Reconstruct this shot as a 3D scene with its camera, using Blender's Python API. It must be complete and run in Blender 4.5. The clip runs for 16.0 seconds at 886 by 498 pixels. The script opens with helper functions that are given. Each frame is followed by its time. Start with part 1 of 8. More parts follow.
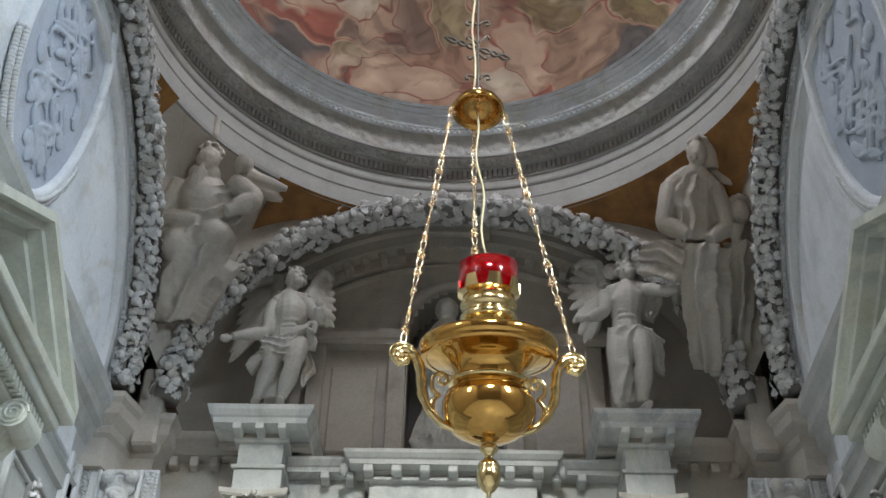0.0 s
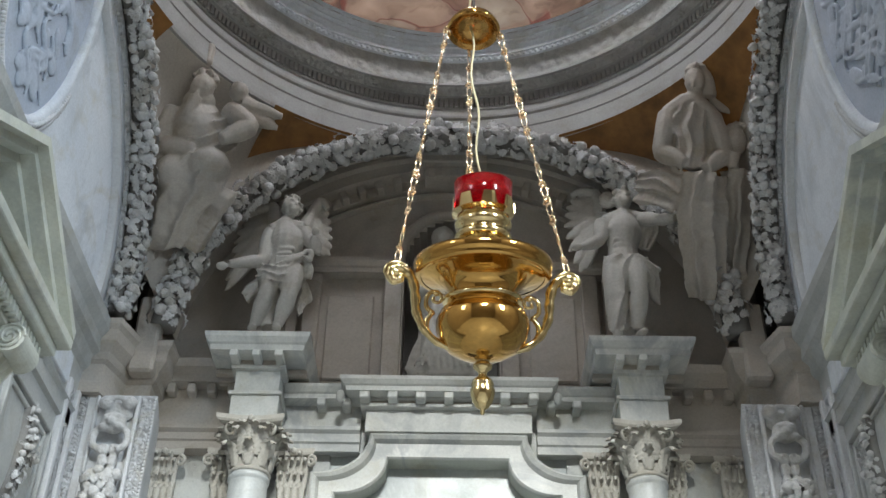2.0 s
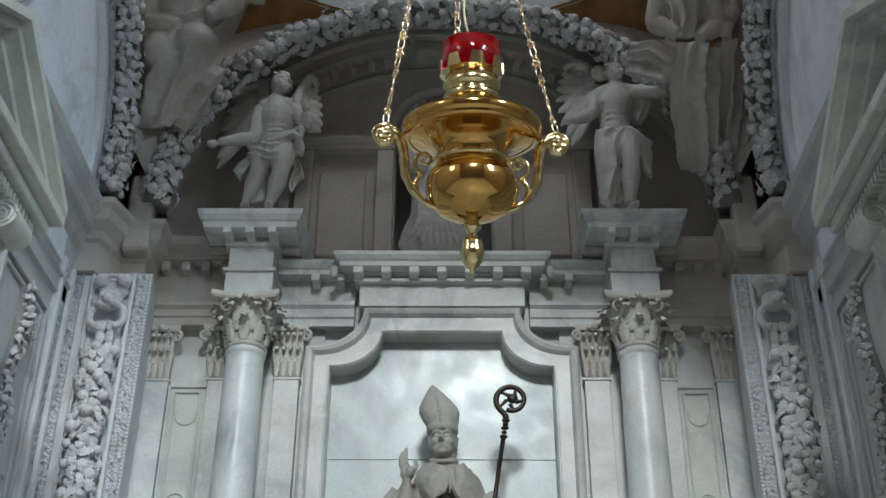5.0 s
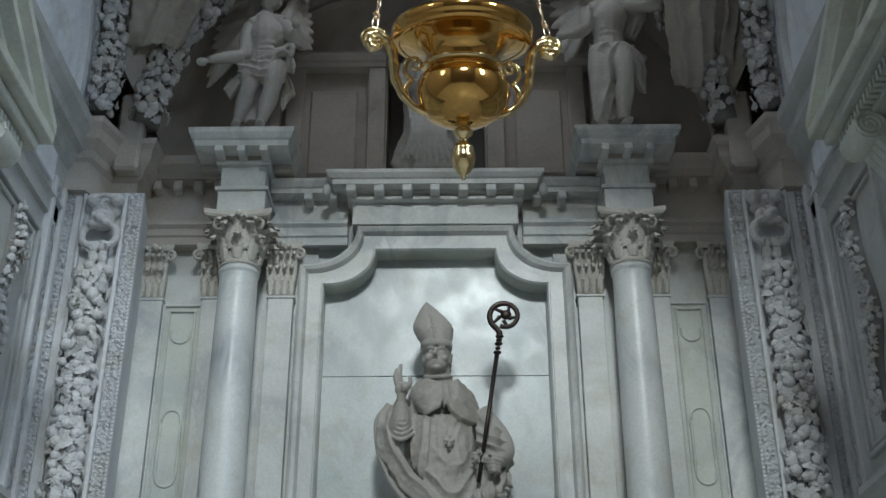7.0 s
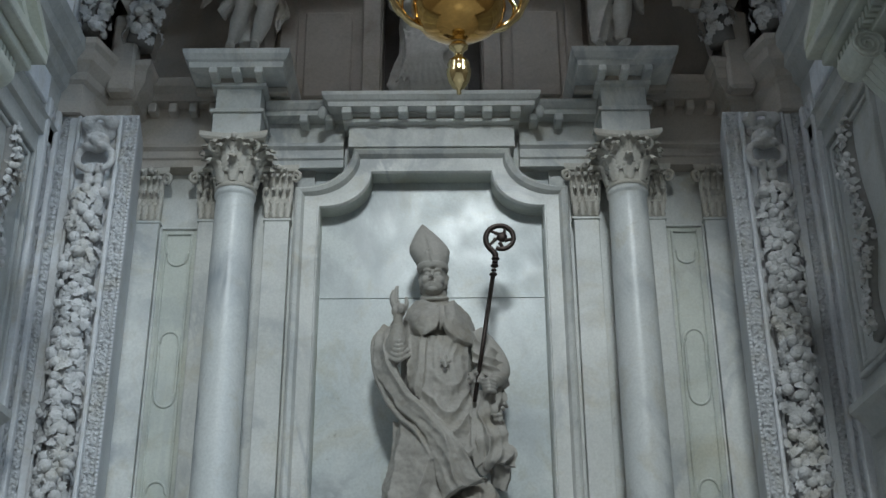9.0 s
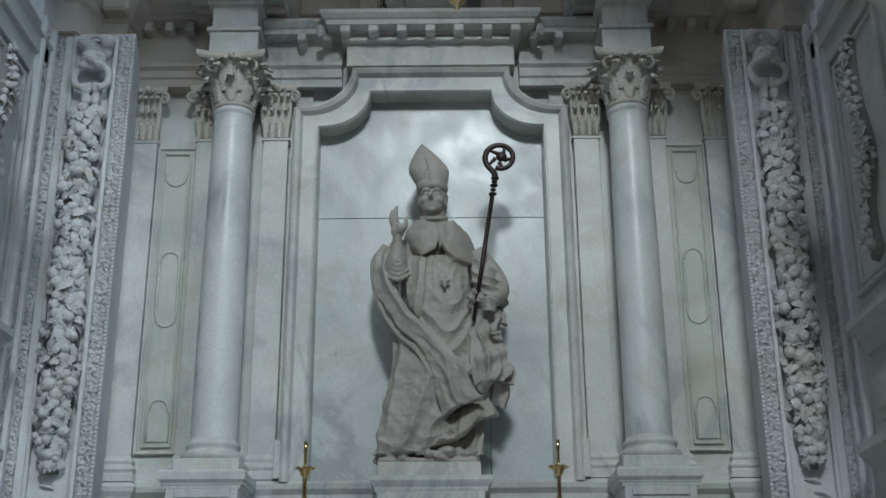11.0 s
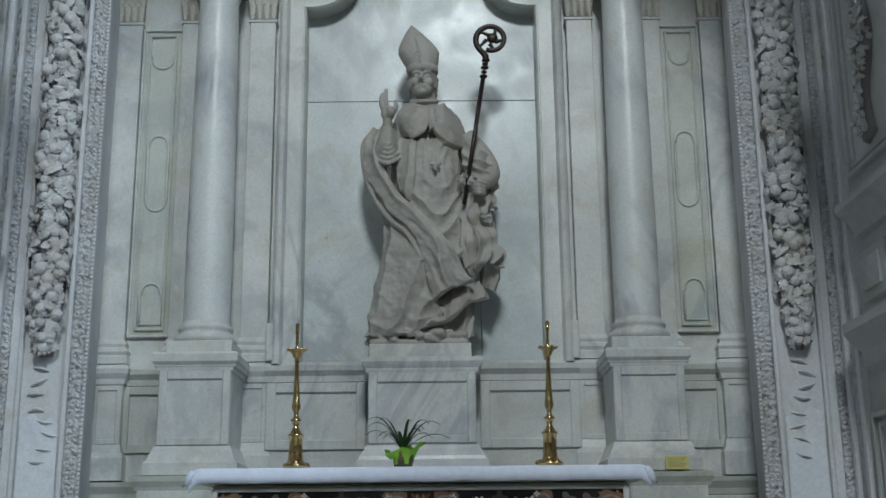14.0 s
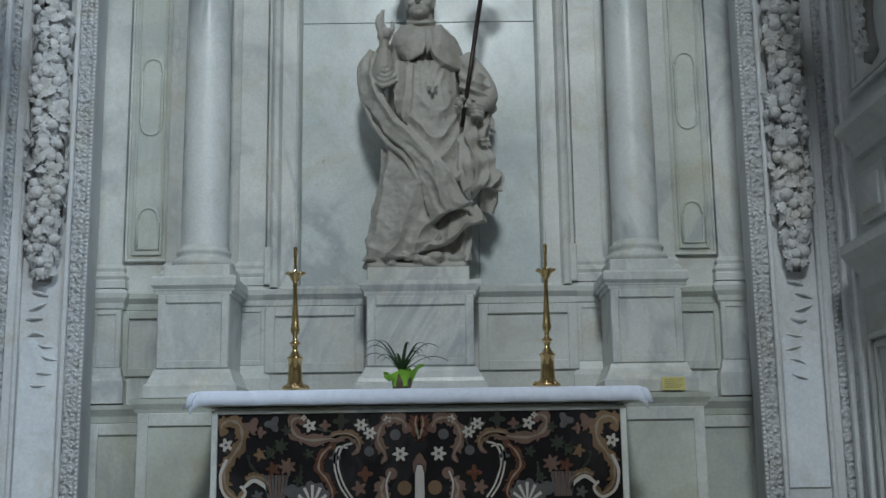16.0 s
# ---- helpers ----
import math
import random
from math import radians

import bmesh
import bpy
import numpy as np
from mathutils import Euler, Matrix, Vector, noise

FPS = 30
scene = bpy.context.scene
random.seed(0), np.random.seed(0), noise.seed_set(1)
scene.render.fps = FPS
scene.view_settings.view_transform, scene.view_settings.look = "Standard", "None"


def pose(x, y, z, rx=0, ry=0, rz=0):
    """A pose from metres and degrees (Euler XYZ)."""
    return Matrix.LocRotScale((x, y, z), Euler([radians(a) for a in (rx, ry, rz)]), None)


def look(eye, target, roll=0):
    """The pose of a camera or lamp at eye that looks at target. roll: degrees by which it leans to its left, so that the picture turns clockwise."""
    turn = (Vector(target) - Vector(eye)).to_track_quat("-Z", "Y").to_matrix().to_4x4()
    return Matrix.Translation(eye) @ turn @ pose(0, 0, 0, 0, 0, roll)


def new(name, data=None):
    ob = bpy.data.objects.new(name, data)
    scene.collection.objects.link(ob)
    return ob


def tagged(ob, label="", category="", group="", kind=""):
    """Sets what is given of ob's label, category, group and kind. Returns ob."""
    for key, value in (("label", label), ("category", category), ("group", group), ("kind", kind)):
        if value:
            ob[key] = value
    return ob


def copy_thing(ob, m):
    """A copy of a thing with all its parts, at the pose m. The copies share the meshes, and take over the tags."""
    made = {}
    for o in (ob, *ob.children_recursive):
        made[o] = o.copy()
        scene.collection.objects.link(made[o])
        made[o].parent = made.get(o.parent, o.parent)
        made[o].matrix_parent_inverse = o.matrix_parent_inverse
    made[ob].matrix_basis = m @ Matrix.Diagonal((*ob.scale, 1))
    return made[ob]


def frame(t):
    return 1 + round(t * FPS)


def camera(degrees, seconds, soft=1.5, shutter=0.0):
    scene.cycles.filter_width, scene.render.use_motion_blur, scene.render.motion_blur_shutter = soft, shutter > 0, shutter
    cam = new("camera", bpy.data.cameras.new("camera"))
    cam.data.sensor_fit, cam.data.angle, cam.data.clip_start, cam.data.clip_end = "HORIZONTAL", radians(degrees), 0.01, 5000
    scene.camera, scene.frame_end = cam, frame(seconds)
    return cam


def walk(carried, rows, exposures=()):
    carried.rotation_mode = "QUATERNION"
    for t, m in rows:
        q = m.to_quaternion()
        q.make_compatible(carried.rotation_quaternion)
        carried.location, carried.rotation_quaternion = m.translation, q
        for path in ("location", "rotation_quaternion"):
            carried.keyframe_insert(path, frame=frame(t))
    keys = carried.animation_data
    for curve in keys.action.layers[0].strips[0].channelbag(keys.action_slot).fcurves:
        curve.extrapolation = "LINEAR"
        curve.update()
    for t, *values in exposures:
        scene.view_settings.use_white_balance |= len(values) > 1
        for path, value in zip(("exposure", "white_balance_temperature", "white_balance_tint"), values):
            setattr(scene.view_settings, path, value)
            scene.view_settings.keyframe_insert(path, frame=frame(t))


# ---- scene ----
from mathutils import noise as cloth_noise

# ---- camera ----
cam = camera(41.6, 16.0)
PATH = [
    (0, (0.054, 0.001, 1.492), (0.019, 1.53, 2.78), 1.4),
    (0.5, (0.055, 0.016, 1.487), (0.022, 1.562, 2.756), 1.4),
    (1, (0.055, 0.025, 1.48), (0.023, 1.589, 2.726), 1.4),
    (1.5, (0.056, 0.027, 1.472), (0.026, 1.609, 2.696), 1.4),
    (2, (0.062, 0.033, 1.465), (0.033, 1.633, 2.665), 1.3),
    (2.5, (0.064, 0.033, 1.462), (0.038, 1.651, 2.637), 1.2),
    (3, (0.067, 0.037, 1.452), (0.043, 1.674, 2.601), 1.1),
    (3.5, (0.07, 0.039, 1.443), (0.048, 1.694, 2.565), 0.9),
    (4, (0.072, 0.046, 1.434), (0.052, 1.72, 2.527), 0.7),
    (6.5, (0.08, 0.091, 1.385), (0.069, 1.851, 2.335), -0.1),
    (7, (0.083, 0.1, 1.378), (0.075, 1.874, 2.301), -0.2),
    (7.5, (0.087, 0.098, 1.368), (0.08, 1.885, 2.266), -0.2),
    (8, (0.087, 0.095, 1.365), (0.082, 1.897, 2.233), -0.3),
    (8.5, (0.085, 0.095, 1.354), (0.082, 1.909, 2.196), -0.3),
    (9, (0.086, 0.104, 1.344), (0.083, 1.932, 2.155), -0.3),
    (11.5, (0.092, 0.103, 1.327), (0.088, 1.992, 1.983), -0.4),
    (12, (0.087, 0.106, 1.32), (0.088, 2.005, 1.946), -0.4),
    (12.5, (0.108, 0.106, 1.32), (0.106, 2.015, 1.915), -0.4),
    (13, (0.098, 0.111, 1.311), (0.102, 2.03, 1.876), -0.5),
    (13.5, (0.1, 0.113, 1.318), (0.106, 2.041, 1.851), -0.6),
    (14, (0.103, 0.118, 1.313), (0.11, 2.054, 1.815), -0.6),
    (14.5, (0.093, 0.126, 1.305), (0.104, 2.07, 1.778), -0.7),
    (15, (0.089, 0.131, 1.31), (0.102, 2.082, 1.749), -0.7),
    (15.5, (0.095, 0.131, 1.309), (0.106, 2.089, 1.718), -0.7),
    (16, (0.101, 0.131, 1.308), (0.111, 2.095, 1.684), -0.8),
]
EXPOSURES = [(0, 1.06, 7200, 14), (2, 1.0, 7150, 14), (4, 0.68, 6800, 12), (6.5, 0.22, 6650, 11), (9, 0.08, 6550, 11), (12, 0.02, 6500, 11), (16, 0.06, 6500, 11)]
walk(cam, [(t, look(eye, target, roll)) for t, eye, target, roll in PATH], EXPOSURES)

# ---- world and light ----
world = bpy.data.worlds.new("world")
scene.world = world
world.use_nodes = True
sky = world.node_tree.nodes.new("ShaderNodeTexSky")
sky.sky_type, sky.sun_disc = "NISHITA", False
sky.sun_elevation, sky.sun_rotation = radians(40), radians(200)
world.node_tree.links.new(sky.outputs[0], world.node_tree.nodes["Background"].inputs[0])
world.node_tree.nodes["Background"].inputs[1].default_value = 0.1


def window_light(name, where, target, size_x, size_y, watts, colour):
    data = bpy.data.lights.new(name, "AREA")
    data.shape, data.size, data.size_y, data.energy, data.color = "RECTANGLE", size_x, size_y, watts, colour
    ob = new(name, data)
    ob.matrix_world = look(where, target)
    return ob


COOL = (0.62, 0.82, 1.0)
window_light("window_light_high", (0.55, -6.75, 10.7), (-0.5, 7.2, 3.6), 1.8, 2.4, 1250, (0.86, 0.97, 1.0))
window_light("lantern_light", (-0.1, 4.6, 10.25), (-0.1, 4.75, 0), 0.9, 0.9, 66, (0.78, 0.89, 1.0))
window_light("window_light_left", (-4.85, -1.5, 7.2), (1.5, 4.0, 5.4), 1.5, 2.4, 60, COOL)
window_light("window_light_right", (4.85, -1.5, 7.2), (-1.5, 4.0, 5.4), 1.5, 2.4, 400, COOL)


# ---- materials ----
def nodes_of(name):
    m = bpy.data.materials.new(name)
    m.use_nodes = True
    t = m.node_tree
    return m, t, t.nodes["Principled BSDF"]


def noise_node(t, pos, scale, detail=6.0, rough=0.55, distort=0.0):
    n = t.nodes.new("ShaderNodeTexNoise")
    n.inputs["Scale"].default_value, n.inputs["Detail"].default_value = scale, detail
    n.inputs["Roughness"].default_value, n.inputs["Distortion"].default_value = rough, distort
    t.links.new(pos, n.inputs["Vector"])
    return n.outputs["Fac"]


def ramp_node(t, fac, stops):
    r = t.nodes.new("ShaderNodeValToRGB")
    while len(r.color_ramp.elements) < len(stops):
        r.color_ramp.elements.new(0.5)
    for e, (p, c) in zip(r.color_ramp.elements, stops):
        e.position, e.color = p, (*c, 1) if len(c) == 3 else c
    t.links.new(fac, r.inputs[0])
    return r.outputs[0]


def mix_node(t, fac, a, b, kind="MIX"):
    n = t.nodes.new("ShaderNodeMix")
    n.data_type, n.blend_type = "RGBA", kind
    for sock, v in ((n.inputs[0], fac), (n.inputs[6], a), (n.inputs[7], b)):
        if isinstance(v, (int, float)):
            sock.default_value = v
        elif isinstance(v, tuple):
            sock.default_value = (*v, 1)
        else:
            t.links.new(v, sock)
    return n.outputs[2]


def bump_node(t, height, strength, distance, bsdf):
    b = t.nodes.new("ShaderNodeBump")
    b.inputs["Strength"].default_value, b.inputs["Distance"].default_value = strength, distance
    t.links.new(height, b.inputs["Height"])
    t.links.new(b.outputs[0], bsdf.inputs["Normal"])


def stone(name, col, dark, rough=0.5, vein=0.0, vein_col=(0.30, 0.33, 0.36), vein_scale=1.6, bump=0.25, grain=60.0, stain=0.5, carved=0.0, carved_scale=30.0):
    """Marble, stone or stucco: cloudy tone, fine grain, thin veins, and a carved relief where asked."""
    m, t, b = nodes_of(name)
    pos = t.nodes.new("ShaderNodeNewGeometry").outputs["Position"]
    cloud = noise_node(t, pos, 1.7, 8, 0.62, 0.4)
    c = ramp_node(t, cloud, [(0.32, dark), (0.32 + 0.33 * (1.2 - stain), tuple((x + y) / 2 for x, y in zip(col, dark))), (0.72, col)])
    speck = ramp_node(t, noise_node(t, pos, grain, 4, 0.7), [(0.30, (0.80, 0.80, 0.80)), (0.62, (1, 1, 1))])
    c = mix_node(t, 0.75, c, speck, "MULTIPLY")
    spots = ramp_node(t, noise_node(t, pos, 11.0, 5, 0.6, 0.5), [(0.245, (0.50, 0.47, 0.42)), (0.30, (1, 1, 1))])
    c = mix_node(t, 0.5, c, spots, "MULTIPLY")
    old = ramp_node(t, noise_node(t, pos, 3.1, 6, 0.65, 0.7), [(0.52, (1, 1, 1)), (0.70, (0.84, 0.79, 0.69))])
    c = mix_node(t, 0.8, c, old, "MULTIPLY")
    if vein:
        stretch = t.nodes.new("ShaderNodeMapping")
        stretch.inputs["Rotation"].default_value, stretch.inputs["Scale"].default_value = (0.3, 0.7, 0.2), (1.0, 0.8, 0.55)
        t.links.new(pos, stretch.inputs["Vector"])
        v = noise_node(t, stretch.outputs[0], vein_scale, 9, 0.62, 1.1)
        lines = ramp_node(t, v, [(0.44, (0, 0, 0)), (0.497, (1, 1, 1)), (0.512, (1, 1, 1)), (0.58, (0, 0, 0))])
        where = ramp_node(t, noise_node(t, pos, 1.3, 3), [(0.40, (0, 0, 0)), (0.60, (vein, vein, vein))])
        c = mix_node(t, mix_node(t, 1.0, lines, where, "MULTIPLY"), c, vein_col)
    t.links.new(c, b.inputs["Base Color"])
    rg = ramp_node(t, noise_node(t, pos, 6.0, 4), [(0.3, (rough * 0.8,) * 3), (0.7, (min(1, rough * 1.2),) * 3)])
    t.links.new(rg, b.inputs["Roughness"])
    h = noise_node(t, pos, grain * 0.6, 5, 0.6)
    if carved:
        vor = t.nodes.new("ShaderNodeTexVoronoi")
        vor.feature = "SMOOTH_F1"
        vor.inputs["Scale"].default_value = carved_scale
        t.links.new(pos, vor.inputs["Vector"])
        n = t.nodes.new("ShaderNodeMath")
        n.operation = "MULTIPLY_ADD"
        t.links.new(vor.outputs["Distance"], n.inputs[0])
        n.inputs[1].default_value = -3.0
        t.links.new(noise_node(t, pos, carved_scale * 1.3, 4, 0.6, 1.5), n.inputs[2])
        h = n.outputs[0]
        bump_node(t, h, carved, 0.02, b)
    else:
        bump_node(t, h, bump, 0.004, b)
    return m


def metal(name, col, rough, dark=0.75):
    m, t, b = nodes_of(name)
    pos = t.nodes.new("ShaderNodeNewGeometry").outputs["Position"]
    n = noise_node(t, pos, 18.0, 5, 0.6)
    t.links.new(ramp_node(t, n, [(0.3, tuple(x * dark for x in col)), (0.65, col)]), b.inputs["Base Color"])
    t.links.new(ramp_node(t, noise_node(t, pos, 45.0, 4), [(0.3, (rough * 0.6,) * 3), (0.75, (rough * 1.4,) * 3)]), b.inputs["Roughness"])
    b.inputs["Metallic"].default_value = 1.0
    bump_node(t, noise_node(t, pos, 26.0, 2), 0.06, 0.006, b)
    return m


def plain(name, col, rough=0.6, vary=0.25, scale=14.0, bump=0.2, random_tint=0.0):
    m, t, b = nodes_of(name)
    pos = t.nodes.new("ShaderNodeNewGeometry").outputs["Position"]
    c = ramp_node(t, noise_node(t, pos, scale, 6, 0.6), [(0.3, tuple(x * (1 - vary) for x in col)), (0.7, tuple(min(1, x * (1 + vary)) for x in col))])
    if random_tint:
        info = t.nodes.new("ShaderNodeObjectInfo").outputs["Random"]
        c = mix_node(t, random_tint, c, ramp_node(t, info, [(0, (0.45, 0.43, 0.40)), (1, (1, 1, 1))]), "MULTIPLY")
    t.links.new(c, b.inputs["Base Color"])
    b.inputs["Roughness"].default_value = rough
    bump_node(t, noise_node(t, pos, scale * 5, 4), bump, 0.003, b)
    return m


WHITE = stone("white_marble", (0.77, 0.775, 0.75), (0.56, 0.575, 0.555), 0.36, vein=0.62, stain=0.55)
PANEL = stone("polished_marble_panel", (0.74, 0.775, 0.765), (0.52, 0.585, 0.60), 0.33, vein=0.6, vein_scale=0.9, stain=0.5, bump=0.06)
GREENISH = stone("greenish_marble", (0.66, 0.68, 0.62), (0.50, 0.53, 0.48), 0.36, vein=0.5, stain=0.6)
SHAFT = stone("column_marble", (0.80, 0.805, 0.79), (0.64, 0.665, 0.66), 0.40, vein=0.9, vein_scale=1.0, stain=0.35)
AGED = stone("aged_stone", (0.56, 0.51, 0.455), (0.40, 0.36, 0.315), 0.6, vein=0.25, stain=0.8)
STATUE = stone("statue_marble", (0.50, 0.48, 0.445), (0.37, 0.35, 0.32), 0.55, stain=0.7, bump=0.3)
ANGEL = stone("angel_stone", (0.66, 0.64, 0.60), (0.47, 0.45, 0.42), 0.6, stain=0.8)
STUCCO = stone("white_stucco", (0.74, 0.75, 0.77), (0.60, 0.61, 0.63), 0.75, stain=0.5, bump=0.35)
LUNETTE = stone("pale_stucco", (0.82, 0.85, 0.89), (0.68, 0.72, 0.78), 0.7, vein=0.35, stain=0.6, bump=0.3)
LUNETTE_DEEP = stone("blue_grey_stucco", (0.50, 0.55, 0.63), (0.38, 0.43, 0.52), 0.75, stain=0.6)
CARVED = stone("carved_stucco_band", (0.72, 0.73, 0.75), (0.52, 0.53, 0.55), 0.75, carved=0.9, carved_scale=34.0)
CARVED_RING = stone("carved_ring_band", (0.60, 0.595, 0.58), (0.40, 0.395, 0.38), 0.75, carved=0.7, carved_scale=15.0)
CARVED_FINE = stone("carved_leaf_moulding", (0.62, 0.615, 0.60), (0.42, 0.415, 0.40), 0.75, carved=0.9, carved_scale=26.0)
RINGSTONE = stone("ring_stucco", (0.45, 0.445, 0.435), (0.34, 0.335, 0.325), 0.7, stain=0.7)
SIDE = stone("side_wall_stone", (0.56, 0.57, 0.56), (0.42, 0.43, 0.42), 0.6, vein=0.3, stain=0.7)
FRUIT = stone("fruit_stucco", (0.70, 0.70, 0.71), (0.50, 0.495, 0.49), 0.75, stain=0.7, carved=0.25, carved_scale=70.0)
CAPITAL = stone("capital_marble", (0.70, 0.675, 0.62), (0.44, 0.41, 0.36), 0.55, stain=0.8, bump=0.4)
# Dark tone paints shade into recesses: niche backs, dentil gaps, garland cores.
SHADOWED = stone("shade_toned_stone", (0.30, 0.29, 0.28), (0.20, 0.195, 0.19), 0.8)
FLOOR = stone("floor_marble", (0.45, 0.43, 0.40), (0.30, 0.29, 0.27), 0.35, vein=0.4)
NAVE = stone("nave_plaster", (0.30, 0.265, 0.225), (0.21, 0.18, 0.15), 0.8)
BRASS = metal("polished_brass", (0.80, 0.47, 0.15), 0.10)
BRASS_PALE = metal("pale_brass", (0.95, 0.76, 0.42), 0.15)
CHAIN = metal("rosy_brass_chain", (0.93, 0.70, 0.48), 0.2)
BRASS_OLD = metal("candlestick_brass", (0.76, 0.55, 0.27), 0.18, 0.6)
COPPER = metal("copper_inside", (0.66, 0.38, 0.13), 0.25)
IRON = metal("dark_iron", (0.10, 0.085, 0.075), 0.5)
CROZIER = metal("dark_bronze", (0.075, 0.06, 0.055), 0.5)
GOLD_GROUND = plain("ochre_gold_ground", (0.26, 0.12, 0.032), 0.6, 0.4, 6.0)
BLACK = stone("black_marble", (0.020, 0.019, 0.021), (0.010, 0.009, 0.010), 0.22, vein=0.15, vein_col=(0.12, 0.11, 0.11), bump=0.02)
CLOTH = plain("white_linen", (0.74, 0.79, 0.93), 0.85, 0.06, 30.0, 0.5)
LEAF = plain("strap_leaf_green", (0.035, 0.075, 0.03), 0.4, 0.4, 30.0)
WRAP = plain("green_paper", (0.24, 0.52, 0.04), 0.55, 0.25, 12.0)
POT = plain("brown_pot", (0.12, 0.085, 0.05), 0.5)
CARD = plain("yellow_card", (0.62, 0.56, 0.22), 0.6, 0.08)
CARD_INK = plain("faded_ink", (0.35, 0.30, 0.12), 0.7)
CABLE = plain("cream_cable", (0.55, 0.47, 0.30), 0.5)
INLAY_TAN = stone("inlay_tan", (0.235, 0.150, 0.085), (0.11, 0.066, 0.036), 0.3, bump=0.03, stain=0.8)
INLAY_ROSE = stone("inlay_rose", (0.189, 0.115, 0.091), (0.105, 0.063, 0.052), 0.3, bump=0.03, stain=0.8)
INLAY_RUST = stone("inlay_rust", (0.12, 0.046, 0.024), (0.06, 0.024, 0.014), 0.3, bump=0.03, stain=0.8)
INLAY_GREEN = stone("inlay_green", (0.045, 0.051, 0.036), (0.021, 0.027, 0.021), 0.3, bump=0.03)
INLAY_WHITE = stone("inlay_white", (0.62, 0.58, 0.53), (0.44, 0.41, 0.38), 0.3, bump=0.03)
INLAY_PALE = stone("inlay_pale", (0.36, 0.30, 0.24), (0.20, 0.16, 0.125), 0.3, bump=0.03)
INLAY_GREY = stone("inlay_grey", (0.132, 0.126, 0.132), (0.072, 0.069, 0.072), 0.3, bump=0.03)

BLACK.node_tree.nodes["Principled BSDF"].inputs["Specular IOR Level"].default_value = 0.25

RED, rt, rb = nodes_of("ruby_glass")
rb.inputs["Base Color"].default_value = (0.55, 0.002, 0.010, 1)
rb.inputs["Transmission Weight"].default_value, rb.inputs["Roughness"].default_value = 0.8, 0.08

FRESCO, ft, fb = nodes_of("painted_dome_plaster")
fpos = ft.nodes.new("ShaderNodeNewGeometry").outputs["Position"]
warp = ft.nodes.new("ShaderNodeTexNoise")
warp.inputs["Scale"].default_value, warp.inputs["Detail"].default_value = 1.1, 3.0
ft.links.new(fpos, warp.inputs["Vector"])
bent = mix_node(ft, 0.55, fpos, warp.outputs["Color"], "LINEAR_LIGHT")


def painted_patches(scale, stops):
    """Rounded patches of paint, each with its own colour, and the distance from its middle."""
    v = ft.nodes.new("ShaderNodeTexVoronoi")
    v.feature = "SMOOTH_F1"
    v.inputs["Scale"].default_value, v.inputs["Smoothness"].default_value = scale, 0.18
    ft.links.new(bent, v.inputs["Vector"])
    sep = ft.nodes.new("ShaderNodeSeparateColor")
    ft.links.new(v.outputs["Color"], sep.inputs[0])
    return ramp_node(ft, sep.outputs[0], stops), v.outputs["Distance"]


big, big_edge = painted_patches(1.5, [(0.15, (0.10, 0.085, 0.085)), (0.30, (0.26, 0.15, 0.10)), (0.45, (0.42, 0.29, 0.21)), (0.60, (0.30, 0.075, 0.05)), (0.75, (0.45, 0.36, 0.27)), (0.90, (0.22, 0.16, 0.075))])
small, small_edge = painted_patches(3.4, [(0.15, (0.46, 0.32, 0.24)), (0.35, (0.34, 0.09, 0.06)), (0.50, (0.16, 0.10, 0.08)), (0.65, (0.40, 0.22, 0.15)), (0.85, (0.48, 0.40, 0.32))])
parted = ramp_node(ft, noise_node(ft, fpos, 0.9, 2, 0.4, 0.8), [(0.46, (0, 0, 0)), (0.54, (1, 1, 1))])
fcol = mix_node(ft, parted, big, small)
fcol = mix_node(ft, 0.65, fcol, ramp_node(ft, small_edge, [(0.05, (1, 0.98, 0.94)), (0.55, (0.55, 0.47, 0.44))]), "MULTIPLY")
folds = noise_node(ft, bent, 4.5, 4, 0.5, 1.0)
fcol = mix_node(ft, 0.6, fcol, ramp_node(ft, folds, [(0.36, (0.40, 0.33, 0.31)), (0.5, (0.90, 0.86, 0.82)), (0.62, (1, 1, 1))]), "MULTIPLY")
ft.links.new(fcol, fb.inputs["Base Color"])
fb.inputs["Roughness"].default_value = 0.85


# ---- mesh tools ----
def finish(bm, name, smooth=False):
    bmesh.ops.remove_doubles(bm, verts=bm.verts, dist=1e-5)
    bmesh.ops.recalc_face_normals(bm, faces=bm.faces)
    me = bpy.data.meshes.new(name)
    bm.to_mesh(me)
    bm.free()
    if smooth:
        for p in me.polygons:
            p.use_smooth = True
    return me


def thing(name, label, category, group="", kind="", at=(0, 0, 0)):
    ob = new(name)
    ob.location = at
    ob.empty_display_size = 0.1
    return tagged(ob, label, category, group, kind)


def part(name, bm, material, parent=None, label="", smooth=False):
    """Links a bmesh, or mesh data shared by alike pieces, as one mesh object under a thing or part."""
    me = finish(bm, name, smooth) if isinstance(bm, bmesh.types.BMesh) else bm
    if material and not me.materials:
        me.materials.append(material)
    ob = new(name, me)
    if parent:
        ob.parent = parent
        ob.matrix_parent_inverse = Matrix.Translation(-world_place(parent))
    return tagged(ob, label) if label else ob


def world_place(ob):
    where = Vector((0, 0, 0))
    while ob:
        if not ob.parent:
            where += ob.location
        ob = ob.parent
    return where


def structure(name, bm, material, label, category, smooth=False):
    me = finish(bm, name, smooth) if isinstance(bm, bmesh.types.BMesh) else bm
    me.materials.append(material)
    return tagged(new(name, me), label, category, "", "structure")


